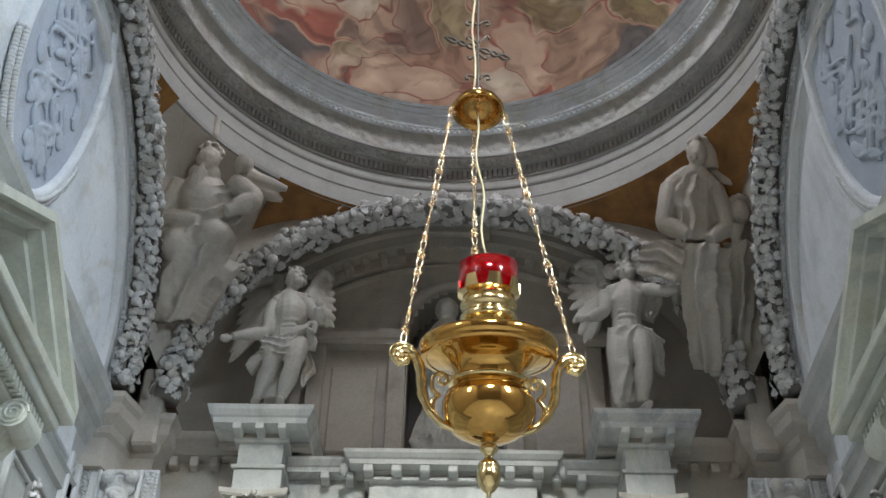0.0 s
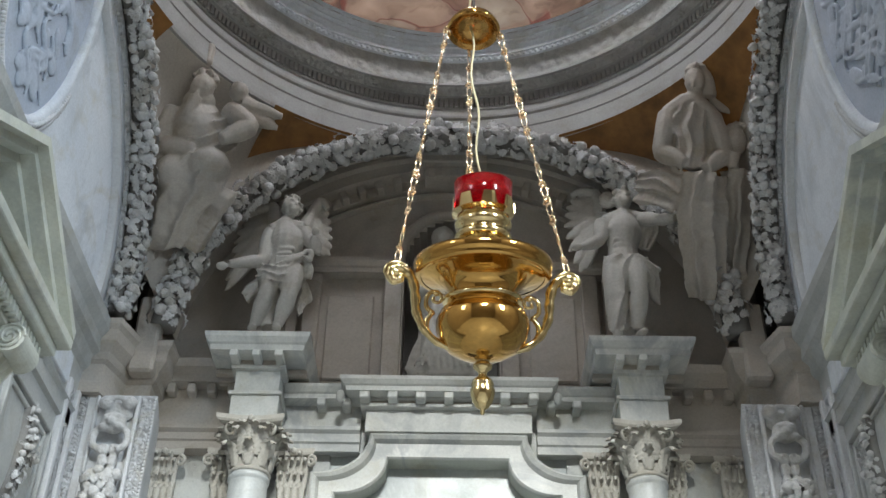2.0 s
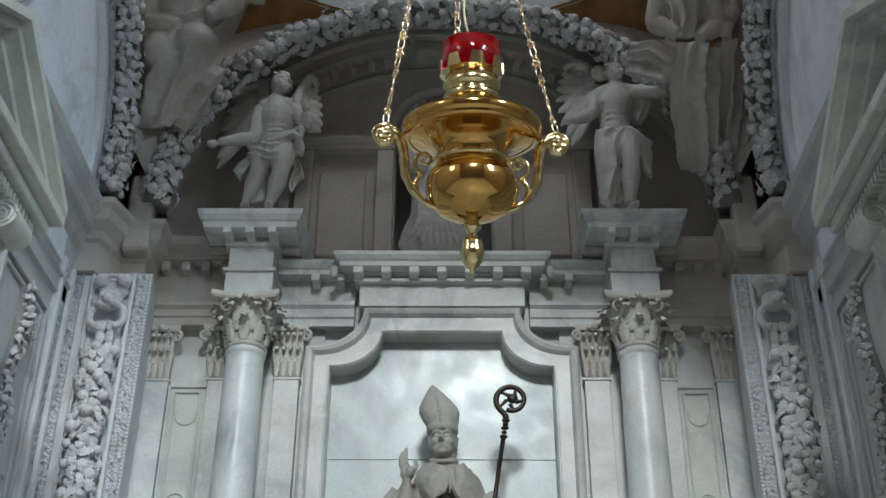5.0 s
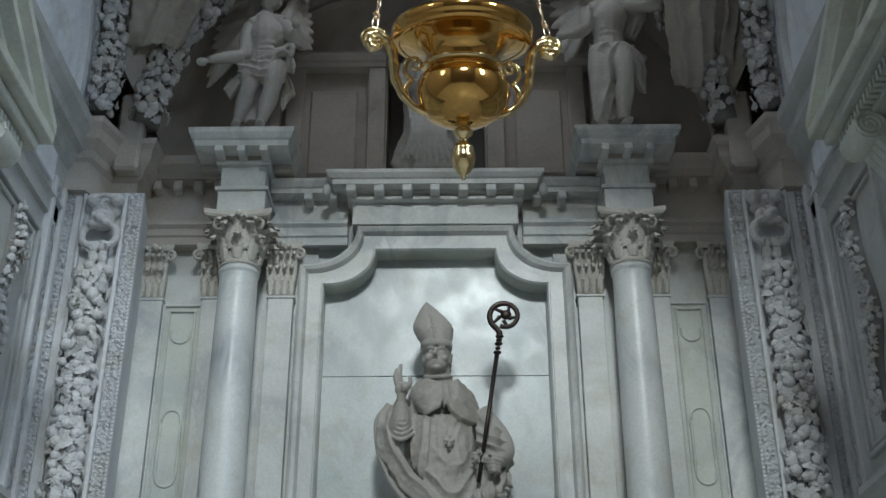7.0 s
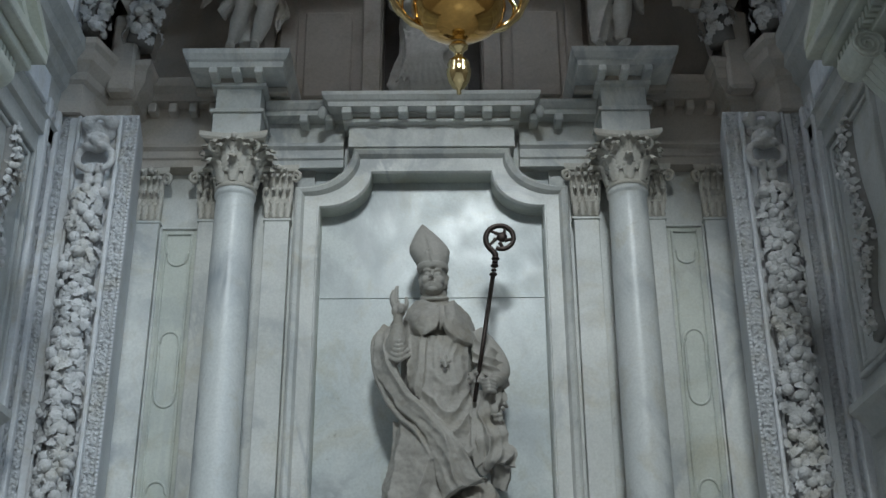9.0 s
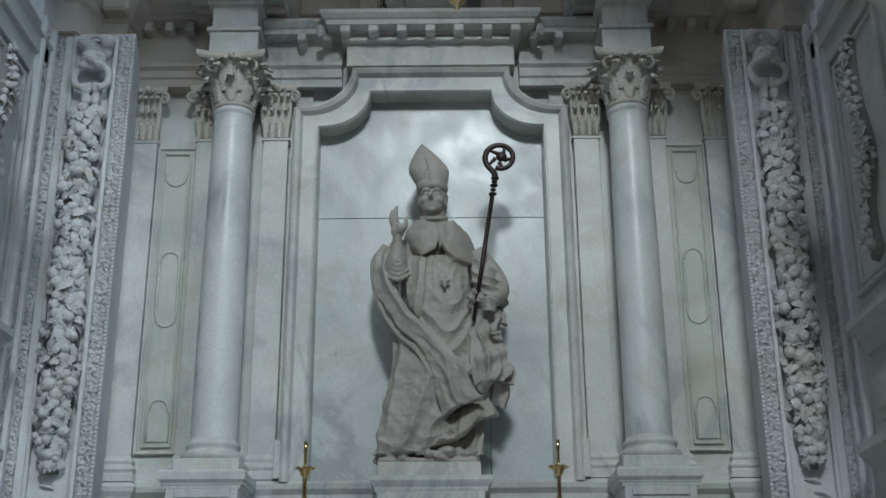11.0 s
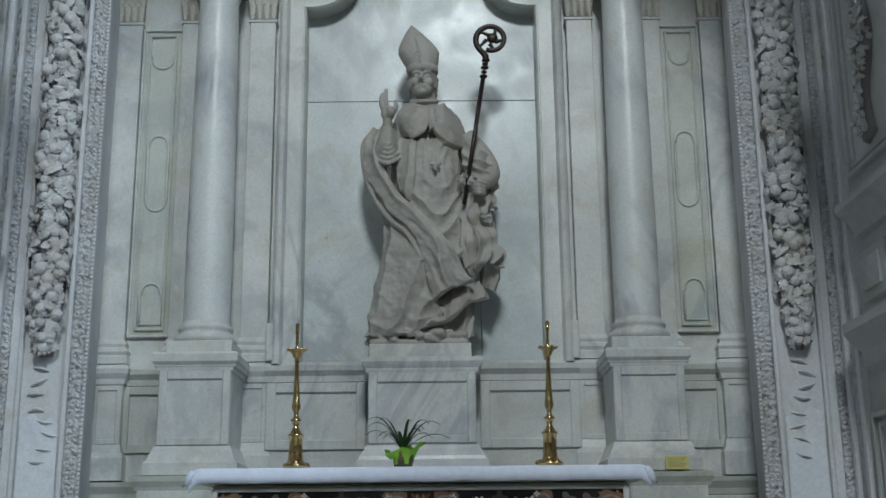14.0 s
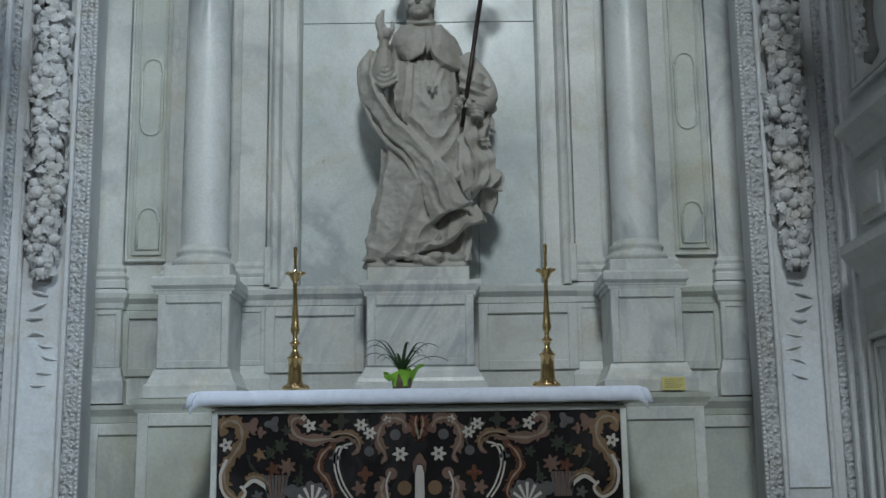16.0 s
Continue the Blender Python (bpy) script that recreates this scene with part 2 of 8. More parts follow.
def box(bm, x0, x1, y0, y1, z0, z1, bevel=0.0):
    r = bmesh.ops.create_cube(bm, size=1.0)
    vs = r["verts"]
    for v in vs:
        v.co = Vector(((x0 + x1) / 2 + v.co.x * (x1 - x0), (y0 + y1) / 2 + v.co.y * (y1 - y0), (z0 + z1) / 2 + v.co.z * (z1 - z0)))
    if bevel:
        es = list({e for v in vs for e in v.link_edges})
        bmesh.ops.bevel(bm, geom=es, offset=bevel, segments=1, affect="EDGES")
    return bm


def boxed(*a, **k):
    return box(bmesh.new(), *a, **k)


def lathe(bm, profile, centre=(0, 0, 0), segs=32, start=0.0, sweep=360.0):
    full = sweep >= 360
    n = segs if full else segs + 1
    rings = []
    for r, z in profile:
        rings.append([bm.verts.new((centre[0] + r * math.cos(radians(start + sweep * i / segs)), centre[1] + r * math.sin(radians(start + sweep * i / segs)), centre[2] + z)) for i in range(n)])
    for a, b in zip(rings, rings[1:]):
        for i in range(n if full else n - 1):
            j = (i + 1) % n
            bm.faces.new((a[i], a[j], b[j], b[i]))
    return rings


def mould(bm, path, profile, closed=False):
    """Sweeps a profile of (outward, height) along a plan polyline; outward is to the right of the way."""
    n = len(path)
    pts = [Vector((p[0], p[1])) for p in path]
    offs = []
    for i in range(n):
        dirs = []
        if closed or i > 0:
            dirs.append((pts[i] - pts[i - 1]).normalized())
        if closed or i < n - 1:
            dirs.append((pts[(i + 1) % n] - pts[i]).normalized())
        normals = [Vector((d.y, -d.x)) for d in dirs]
        m = sum(normals, Vector((0, 0))).normalized()
        offs.append(m / max(0.3, m.dot(normals[0])))
    rows = [[bm.verts.new((pts[i].x + offs[i].x * o, pts[i].y + offs[i].y * o, z)) for o, z in profile] for i in range(n)]
    for i in range(n if closed else n - 1):
        a, b = rows[i], rows[(i + 1) % n]
        for k in range(len(profile) - 1):
            bm.faces.new((a[k], b[k], b[k + 1], a[k + 1]))
    if not closed:
        for r in (rows[0], rows[-1]):
            bm.faces.new(r)
    return bm


def tube(bm, pts, radius, sides=8, cap=True):
    """A round bar through points; radius is a number or one for each point."""
    pts = [Vector(p) for p in pts]
    rad = list(radius) if isinstance(radius, (list, tuple)) else [radius] * len(pts)
    if 3 <= len(pts) <= 8:
        fine, wide = [], []
        for i in range(len(pts) - 1):
            a, b, c, d = pts[max(0, i - 1)], pts[i], pts[i + 1], pts[min(len(pts) - 1, i + 2)]
            for k in range(4):
                u = k / 4
                fine.append(0.5 * (2 * b + (c - a) * u + (2 * a - 5 * b + 4 * c - d) * u * u + (3 * b - a - 3 * c + d) * u ** 3))
                wide.append(rad[i] + (rad[i + 1] - rad[i]) * u * u * (3 - 2 * u))
        pts, rad = fine + [pts[-1]], wide + [rad[-1]]
    rings, u = [], None
    for i, p in enumerate(pts):
        d = (pts[min(i + 1, len(pts) - 1)] - pts[max(i - 1, 0)]).normalized()
        if u is None:
            u = d.orthogonal().normalized()
        u = (u - d * u.dot(d)).normalized()
        w = d.cross(u)
        rings.append([bm.verts.new(p + rad[i] * (u * math.cos(6.28319 * k / sides) + w * math.sin(6.28319 * k / sides))) for k in range(sides)])
    for a, b in zip(rings, rings[1:]):
        for k in range(sides):
            bm.faces.new((a[k], a[(k + 1) % sides], b[(k + 1) % sides], b[k]))
    if cap:
        bm.faces.new(rings[0])
        bm.faces.new(rings[-1])
    return bm


def blob(bm, c, r, turn=(0, 0, 0), sub=2):
    """An ellipsoid."""
    m = Matrix.Translation(c) @ Euler([radians(a) for a in turn]).to_matrix().to_4x4() @ Matrix.Diagonal((*(r if isinstance(r, (list, tuple)) else (r, r, r)), 1))
    bmesh.ops.create_icosphere(bm, subdivisions=sub, radius=1.0, matrix=m)
    return bm


def loft(bm, sections, segs=40):
    """A body of stacked cross-sections: (x, y, z, rx, ry, fold depth, fold count, fold turn)."""
    rings, levels = [], []
    for s0, s1 in zip(sections, sections[1:]):
        n = max(1, int(abs(s1[2] - s0[2]) / 0.03))
        levels += [[p + (q - p) * k / n if m != 6 else p for m, (p, q) in enumerate(zip(s0, s1))] for k in range(n)]
    for x, y, z, rx, ry, amp, count, turn in levels + [sections[-1]]:
        ring = []
        for i in range(segs):
            a = 6.28319 * i / segs
            k = 1 + amp * math.sin(6 * a + turn * 1.6) + amp * 0.6 * math.sin(11 * a - 1.3 * turn) + amp * 0.4 * math.sin(4 * a + 2.0 * turn)
            ring.append(bm.verts.new((x + rx * k * math.cos(a), y + ry * k * math.sin(a), z)))
        rings.append(ring)
    for a, b in zip(rings, rings[1:]):
        for i in range(segs):
            bm.faces.new((a[i], a[(i + 1) % segs], b[(i + 1) % segs], b[i]))
    bm.faces.new(rings[0])
    bm.faces.new(rings[-1])
    return bm


def ribbon(bm, left, right, thick):
    """A draped strip with thickness between two edges."""
    n = len(left)
    L, R = [Vector(p) for p in left], [Vector(p) for p in right]
    rows = []
    for i in range(n):
        along = (L[min(i + 1, n - 1)] - L[max(0, i - 1)])
        nor = along.cross(R[i] - L[i]).normalized() * thick / 2
        rows.append([bm.verts.new(p) for p in (L[i] - nor, (L[i] + R[i]) / 2 - nor * 1.8, R[i] - nor, R[i] + nor, (L[i] + R[i]) / 2 + nor * 0.4, L[i] + nor)])
    for a, b in zip(rows, rows[1:]):
        for k in range(6):
            bm.faces.new((a[k], a[(k + 1) % 6], b[(k + 1) % 6], b[k]))
    bm.faces.new(rows[0])
    bm.faces.new(rows[-1])
    return bm


def ridge(t):
    """A row of cloth folds: narrow crests with broad hollows between them."""
    return 1.0 - abs(math.sin(math.pi * t)) ** 0.75


def spline(ctrl, u):
    """A point on a smooth line through control points."""
    k = len(ctrl) - 1
    t = min(max(u, 0.0), 1.0) * k
    j = min(int(t), k - 1)
    f = t - j
    a, b, c, d = (Vector(ctrl[max(0, min(k, q))]) for q in (j - 1, j, j + 1, j + 2))
    return 0.5 * (2 * b + (c - a) * f + (2 * a - 5 * b + 4 * c - d) * f * f + (3 * b - a - 3 * c + d) * f ** 3)


def drape(bm, rows, thick, nu, nv, height):
    """A hanging cloth with thickness over a few rows of control points; height(u, v) raises its folds to the front."""
    grid = []
    for j in range(nv + 1):
        v = j / nv
        cross = [spline([row[i] for row in rows], v) for i in range(len(rows[0]))]
        grid.append([spline(cross, i / nu) for i in range(nu + 1)])
    front, back = [], []
    for j in range(nv + 1):
        f_row, b_row = [], []
        for i in range(nu + 1):
            p = grid[j][i]
            n = (grid[j][min(nu, i + 1)] - grid[j][max(0, i - 1)]).cross(grid[min(nv, j + 1)][i] - grid[max(0, j - 1)][i])
            n = n.normalized() if n.length > 1e-9 else Vector((0, -1, 0))
            if n.y > 0:
                n = -n
            wu, wv = 0.07 * cloth_noise.noise(p * 7.0), 0.05 * cloth_noise.noise(p * 9.0 + Vector((3, 1, 2)))
            crumple = 0.010 * cloth_noise.noise(p * 16.0) + 0.005 * cloth_noise.noise(p * 38.0)
            f_row.append(bm.verts.new(p + n * (height(i / nu + wu, j / nv + wv) + min(crumple, thick * 0.4))))
            b_row.append(bm.verts.new(p - n * thick))
        front.append(f_row)
        back.append(b_row)
    for j in range(nv):
        for i in range(nu):
            bm.faces.new((front[j][i], front[j][i + 1], front[j + 1][i + 1], front[j + 1][i]))
            bm.faces.new((back[j][i + 1], back[j][i], back[j + 1][i], back[j + 1][i + 1]))
        bm.faces.new((back[j][0], front[j][0], front[j + 1][0], back[j + 1][0]))
        bm.faces.new((front[j][nu], back[j][nu], back[j + 1][nu], front[j + 1][nu]))
    for i in range(nu):
        bm.faces.new((front[0][i + 1], front[0][i], back[0][i], back[0][i + 1]))
        bm.faces.new((front[nv][i], front[nv][i + 1], back[nv][i + 1], back[nv][i]))
    return bm


def sculpt(name, bm, material, voxel, label, category, at=None, group="", folds=0.0, fold_scale=0.12, soft=2):
    """A carved figure: all its forms fused into one plain mesh."""
    me = finish(bm, name, True)
    me.materials.append(material)
    ob = tagged(new(name, me), label, category, group)
    r = ob.modifiers.new("fuse", "REMESH")
    r.mode, r.voxel_size, r.use_smooth_shade = "VOXEL", voxel, True
    s = ob.modifiers.new("soften", "SMOOTH")
    s.factor, s.iterations = 0.5, soft
    if folds:
        tex = bpy.data.textures.new(name + "_chisel", "CLOUDS")
        tex.noise_scale, tex.noise_depth = fold_scale, 2
        d = ob.modifiers.new("chisel", "DISPLACE")
        d.texture, d.strength, d.texture_coords = tex, folds, "LOCAL"
    return ob

# ---- the shell ----
DOME_Y, RING_R, RING_Z = 4.75, 2.2, 7.65
PIER_Y, WALL_Y = 6.65, 7.2


def back_arch(x, grow=0.0):
    """Height of the back arch over the chapel's axis."""
    a, b = 1.97 + grow, 1.92 + grow
    u = min(1.0, abs(x) / a)
    return 5.68 + b * (1 - u ** 2.2) ** (1 / 2.2)


def side_arch(y, grow=0.0):
    a, b = 2.0 + grow, 1.73 + grow
    u = min(1.0, abs(y - DOME_Y + 0.1) / a)
    return 5.72 + b * (1 - u ** 1.9) ** (1 / 1.9)


def side_x(z):
    """How far the side arches stand off the axis: they lean in a little as they rise."""
    return 2.25 - 0.15 * min(1.0, max(0.0, (z - 5.72) / 1.73))


structure("floor", boxed(-5, 5, -7, 8, -0.2, 0), FLOOR, "worn grey marble floor of the chapel", "floor")

# raised altar steps under the retable
for i in range(3):
    structure("altar_step_%d" % (i + 1), boxed(-1.9 + 0.1 * i, 1.9 - 0.1 * i, 4.9 + 0.3 * i, 7.2, 0.17 * i + 0.001, 0.17 * (i + 1), 0.008), FLOOR, "grey marble step in front of the altar", "step")

# retable wall, with the tall niche left open in it
NICHE_X, NICHE_Z0, NICHE_Z1, NICHE_ZT = 0.74, 2.41, 4.745, 5.0
for sx, name in ((-1, "wall_back_left"), (1, "wall_back_right")):
    structure(name, boxed(min(sx * 0.80, sx * 2.3), max(sx * 0.80, sx * 2.3), WALL_Y, 7.6, 0, 5.5), WHITE, "veined white marble wall of the retable", "wall")
structure("wall_back_dado", boxed(-0.80, 0.80, WALL_Y, 7.6, 0, NICHE_Z0), WHITE, "veined white marble wall under the niche", "wall")
structure("wall_back_lintel", boxed(-0.80, 0.80, WALL_Y, 7.6, 5.08, 5.5), WHITE, "white marble wall over the niche", "wall")
niche = structure("niche_back", boxed(-0.9, 0.9, 7.27, 7.5, NICHE_Z0 - 0.1, 5.2), SHADOWED, "stone backing of the statue niche", "wall")
for x0, x1, z0, z1 in ((-0.80, 0.80, 4.155, 5.1), (-0.80, 0.36, 2.40, 4.151), (0.364, 0.80, 2.40, 4.151)):
    part("slab", boxed(x0, x1, 7.23, 7.27, z0, z1, 0.002), PANEL, niche)

# attic wall behind the angels, under the back arch; the small niche is open in it
AT_Y = 7.30
bm = bmesh.new()
box(bm, -2.3, -0.36, AT_Y, 7.6, 5.5, 8.1)
box(bm, 0.36, 2.3, AT_Y, 7.6, 5.5, 8.1)
box(bm, -0.36, 0.36, AT_Y, 7.6, 7.22, 8.1)
for sx in (-1, 1):
    for i in range(8):
        a0, a1 = radians(90 * i / 8), radians(90 * (i + 1) / 8)
        x0, x1 = 0.36 * math.cos(a1), 0.36 * math.cos(a0)
        z = 6.80 + 0.40 * math.sin(a0)
        box(bm, min(sx * x0, sx * x1), max(sx * x0, sx * x1), AT_Y, 7.58, z, 7.23)
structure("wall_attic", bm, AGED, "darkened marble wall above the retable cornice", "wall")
# Shade inside the small niche is put into the colour of its back.
structure("niche_upper_back", boxed(-0.5, 0.5, 7.6, 7.7, 5.4, 7.4), SHADOWED, "back of the small upper niche, coloured dark as shade", "wall")
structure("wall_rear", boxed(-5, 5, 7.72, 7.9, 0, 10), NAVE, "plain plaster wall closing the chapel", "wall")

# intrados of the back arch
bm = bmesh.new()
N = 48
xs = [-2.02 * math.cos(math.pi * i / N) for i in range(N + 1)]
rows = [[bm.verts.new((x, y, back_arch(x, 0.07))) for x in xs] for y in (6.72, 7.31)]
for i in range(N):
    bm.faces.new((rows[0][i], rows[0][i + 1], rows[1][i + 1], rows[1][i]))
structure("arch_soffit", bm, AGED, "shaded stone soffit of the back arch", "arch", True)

# pendentives: from the arches up to the ring
for sx, name in ((-1, "pendentive_left"), (1, "pendentive_right")):
    bm = bmesh.new()
    grid, gold = [], []
    for i in range(41):
        f = i / 40 * 90.0
        a = radians(f)
        top = Vector((sx * RING_R * math.sin(a), DOME_Y + RING_R * math.cos(a), RING_Z))
        if f <= 45:
            x = 2.04 * math.tan(a)
            low = Vector((sx * x, 6.73, back_arch(x, 0.05)))
        else:
            y = DOME_Y + 1.98 * math.tan(radians(90) - a)
            z = side_arch(y, 0.05)
            low = Vector((sx * (side_x(z) - 0.02), y, z))
        low.z = max(low.z, 6.0)
        col = []
        for k in range(9):
            v = k / 8
            p = low.lerp(top, v)
            out = Vector((p.x, p.y - DOME_Y, 0)).normalized() * 0.16 * math.sin(math.pi * v) * (1 - abs(f - 45) / 60)
            col.append(bm.verts.new(p + out))
        grid.append(col)
    for a, b in zip(grid, grid[1:]):
        for k in range(8):
            bm.faces.new((a[k], b[k], b[k + 1], a[k + 1]))
    ground = [[grid[i][k].co.copy() for k in range(9)] for i in range(41)]
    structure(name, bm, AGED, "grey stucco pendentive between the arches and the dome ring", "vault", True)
    structure(name.replace("pendentive", "pendentive_springer"), boxed(*sorted((sx * 1.985, sx * 2.16)), 6.735, 6.86, 5.45, 6.06, 0.02), AGED, "plain stone springer under the pendentive", "vault")
    # ochre field on it
    bm = bmesh.new()
    centre = Vector((0, DOME_Y, 6.9))
    vs = {}
    for i in range(7, 34):
        for k in range(4, 9):
            p = ground[i][k]
            vs[i, k] = bm.verts.new(p + (centre - p).normalized() * 0.02)
    for i in range(7, 33):
        if sx < 0 and 17 <= i < 29:
            continue
        for k in range(4, 8):
            bm.faces.new((vs[i, k], vs[i + 1, k], vs[i + 1, k + 1], vs[i, k + 1]))
    structure(name.replace("pendentive", "pendentive_field"), bm, GOLD_GROUND, "ochre gold field of the pendentive", "vault", True)

# ring under the dome
ring = structure("dome_ring", bmesh.new(), RINGSTONE, "round stucco cornice carrying the dome", "cornice")
bm = bmesh.new()
lathe(bm, [(2.30, 7.62), (2.20, 7.63), (2.195, 7.66), (2.20, 7.82), (2.192, 7.83), (2.20, 7.95), (2.185, 7.965), (2.18, 7.985), (2.20, 8.0), (2.205, 8.06), (2.19, 8.065), (2.19, 8.085), (2.215, 8.09)], (0, DOME_Y, 0), 180)
part("architrave", bm, RINGSTONE, ring)
# Bed painted dark so the slots between dentils read as shaded.
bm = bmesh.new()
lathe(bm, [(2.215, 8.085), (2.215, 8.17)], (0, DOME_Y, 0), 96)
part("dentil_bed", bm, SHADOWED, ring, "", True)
bm = bmesh.new()
for i in range(334):
    a = 6.28319 * i / 334
    m = Matrix.Translation((2.195 * math.cos(a), DOME_Y + 2.195 * math.sin(a), 8.125)) @ Matrix.Rotation(a, 4, "Z")
    bmesh.ops.create_cube(bm, size=1.0, matrix=m @ Matrix.Diagonal((0.045, 0.027, 0.078, 1)))
tagged(part("dentils", bm, RINGSTONE, ring), "", "", "", "stuff")
bm = bmesh.new()
lathe(bm, [(2.215, 8.160), (2.172, 8.162), (2.168, 8.172), (2.145, 8.176)], (0, DOME_Y, 0), 180)
part("upper_fillet", bm, RINGSTONE, ring)
bm = bmesh.new()
lathe(bm, [(2.145, 8.170), (2.11, 8.182), (2.07, 8.205)], (0, DOME_Y, 0), 120)
part("carved_moulding", bm, CARVED_FINE, ring, "carved leaf moulding", True)
bm = bmesh.new()
lathe(bm, [(2.072, 8.200), (2.05, 8.204), (2.05, 8.222), (2.075, 8.228)], (0, DOME_Y, 0), 180)
part("middle_fillet", bm, RINGSTONE, ring)
bm = bmesh.new()
lathe(bm, [(2.075, 8.225), (2.07, 8.30), (2.045, 8.37), (2.005, 8.41)], (0, DOME_Y, 0), 120)
part("frieze", bm, CARVED_RING, ring, "carved grey frieze", True)
bm = bmesh.new()
lathe(bm, [(2.005, 8.405), (1.985, 8.41), (1.98, 8.435), (1.96, 8.44), (1.965, 8.475), (1.925, 8.49), (1.92, 8.51), (1.895, 8.515), (1.90, 8.535), (1.875, 8.54), (1.865, 8.545), (1.855, 8.565), (1.83, 8.57)], (0, DOME_Y, 0), 180)
part("inner_moulding", bm, LUNETTE, ring, "bright white moulded edge")
bm = bmesh.new()
for i in range(260):
    a = 6.28319 * i / 260
    blob(bm, (1.983 * math.cos(a), DOME_Y + 1.983 * math.sin(a), 8.425), 0.019, sub=1)
tagged(part("beading", bm, LUNETTE, ring), "", "", "", "stuff")
bm = bmesh.new()
lathe(bm, [(1.86 * math.cos(radians(90 * i / 14)), 8.555 + 1.75 * math.sin(radians(90 * i / 14))) for i in range(13)], (0, DOME_Y, 0), 64)
structure("dome", bm, FRESCO, "dome painted with swirling reddish clouds and draperies", "dome", True)

# ---- corner piers ----
IMPOST = [(0, 5.20), (0.03, 5.205), (0.035, 5.28), (0.02, 5.29), (0.02, 5.42), (0.05, 5.44), (0.06, 5.49), (0.10, 5.53), (0.115, 5.55), (0.12, 5.63), (0.145, 5.66), (0.15, 5.70), (0, 5.715)]
for sx, name in ((-1, "pier_left"), (1, "pier_right")):
    bm = bmesh.new()
    plan = [(1.89, PIER_Y + 0.02), (1.985, 7.2), (2.5, 7.2), (2.5, PIER_Y + 0.02)]
    lower, upper = ([bm.verts.new((sx * x, y, z)) for x, y in plan] for z in (0, 5.22))
    for q in range(4):
        bm.faces.new((lower[q], lower[(q + 1) % 4], upper[(q + 1) % 4], upper[q]))
    bm.faces.new(lower)
    bm.faces.new(upper)
    pier = structure(name, bm, STUCCO, "white stuccoed corner pier with carved borders", "pier")

    def strip(name, a, b, front, material, label="", z0=0.0, z1=5.2, bevel=0.006):
        part(name, boxed(min(sx * a, sx * b), max(sx * a, sx * b), front, PIER_Y + 0.021, z0, z1, bevel), material, pier, label)

    strip("inner_bead", 1.885, 1.905, PIER_Y - 0.012, STUCCO)
    strip("carved_border", 1.906, 1.985, PIER_Y, CARVED, "border carved with leaves")
    strip("panel_edge", 1.986, 2.012, PIER_Y - 0.02, STUCCO)
    strip("panel_edge", 2.252, 2.275, PIER_Y - 0.02, STUCCO)
    strip("outer_fillet", 2.276, 2.33, PIER_Y - 0.005, STUCCO)
    strip("outer_carved_border", 2.331, 2.40, PIER_Y - 0.01, CARVED, "border carved with leaves")
    bm = bmesh.new()
    for i in range(170):
        blob(bm, (sx * 1.893, PIER_Y - 0.012, 1.0 + i * 0.0247), 0.0105, sub=1)
    tagged(part("bead_row", bm, STUCCO, pier), "", "", "", "stuff")
    # carved leaves along the borders
    rng = random.Random(5)
    bm = bmesh.new()
    for i in range(150):
        z = 1.0 + i * 0.028
        for x, y in ((1.945, PIER_Y), (2.366, PIER_Y - 0.01)):
            for s in (-1, 1):
                blob(bm, (sx * (x + s * 0.017 + rng.uniform(-0.004, 0.004)), y, z + rng.uniform(-0.006, 0.006)), (rng.uniform(0.009, 0.016), 0.009, rng.uniform(0.006, 0.011)), (0, s * rng.uniform(10, 70) * sx, 0), 1)
    tagged(part("border_leaves", bm, STUCCO, pier), "", "", "", "stuff")
    # impost over the pier
    bm = bmesh.new()
    path = [(2.62, PIER_Y - 0.02), (2.28, PIER_Y - 0.02), (2.20, 6.90), (2.03, 6.90), (2.03, 7.35)]
    path = [(sx * x, y) for x, y in path]
    if sx < 0:
        mould(bm, path, IMPOST)
    else:
        mould(bm, path[::-1], IMPOST)
    part("impost", bm, AGED, pier, "darkened moulded impost")
    bm = bmesh.new()
    for x0, x1, y0 in ((2.28, 2.62, 6.64), (2.03, 2.30, 6.91)):
        box(bm, min(sx * x0, sx * x1), max(sx * x0, sx * x1), y0, 7.4, 5.19, 5.71)
    part("impost_core", bm, AGED, pier)
    # fallen plaster at the foot of the hanging fruit
    bm = bmesh.new()
    pts = [(2.03, 2.02), (2.08, 2.06), (2.12, 2.03), (2.17, 2.08), (2.24, 2.05), (2.245, 1.2), (2.02, 1.2)]
    f = bm.faces.new([bm.verts.new((sx * x, PIER_Y + 0.008, z)) for x, z in pts])
    bmesh.ops.solidify(bm, geom=[f], thickness=0.012)
    part("patched_plaster", bm, LUNETTE, pier, "smooth patched plaster with a ragged edge")
    rng = random.Random(9 + sx)
    bm = bmesh.new()
    for i in range(8):
        z = 2.34 - i * 0.075 + rng.uniform(-0.01, 0.01)
        x = 2.13 + 0.04 * math.sin(i * 0.9) + rng.uniform(-0.015, 0.015)
        tube(bm, [(sx * (x - 0.045), PIER_Y + 0.01, z + rng.uniform(-0.02, 0.02)), (sx * x, PIER_Y - 0.002, z), (sx * (x + 0.05), PIER_Y + 0.012, z + rng.uniform(-0.03, 0.02))], [0.003, 0.008, 0.002], 6)
    part("worn_ribbon", bm, STUCCO, pier, "worn remains of a carved ribbon", True)

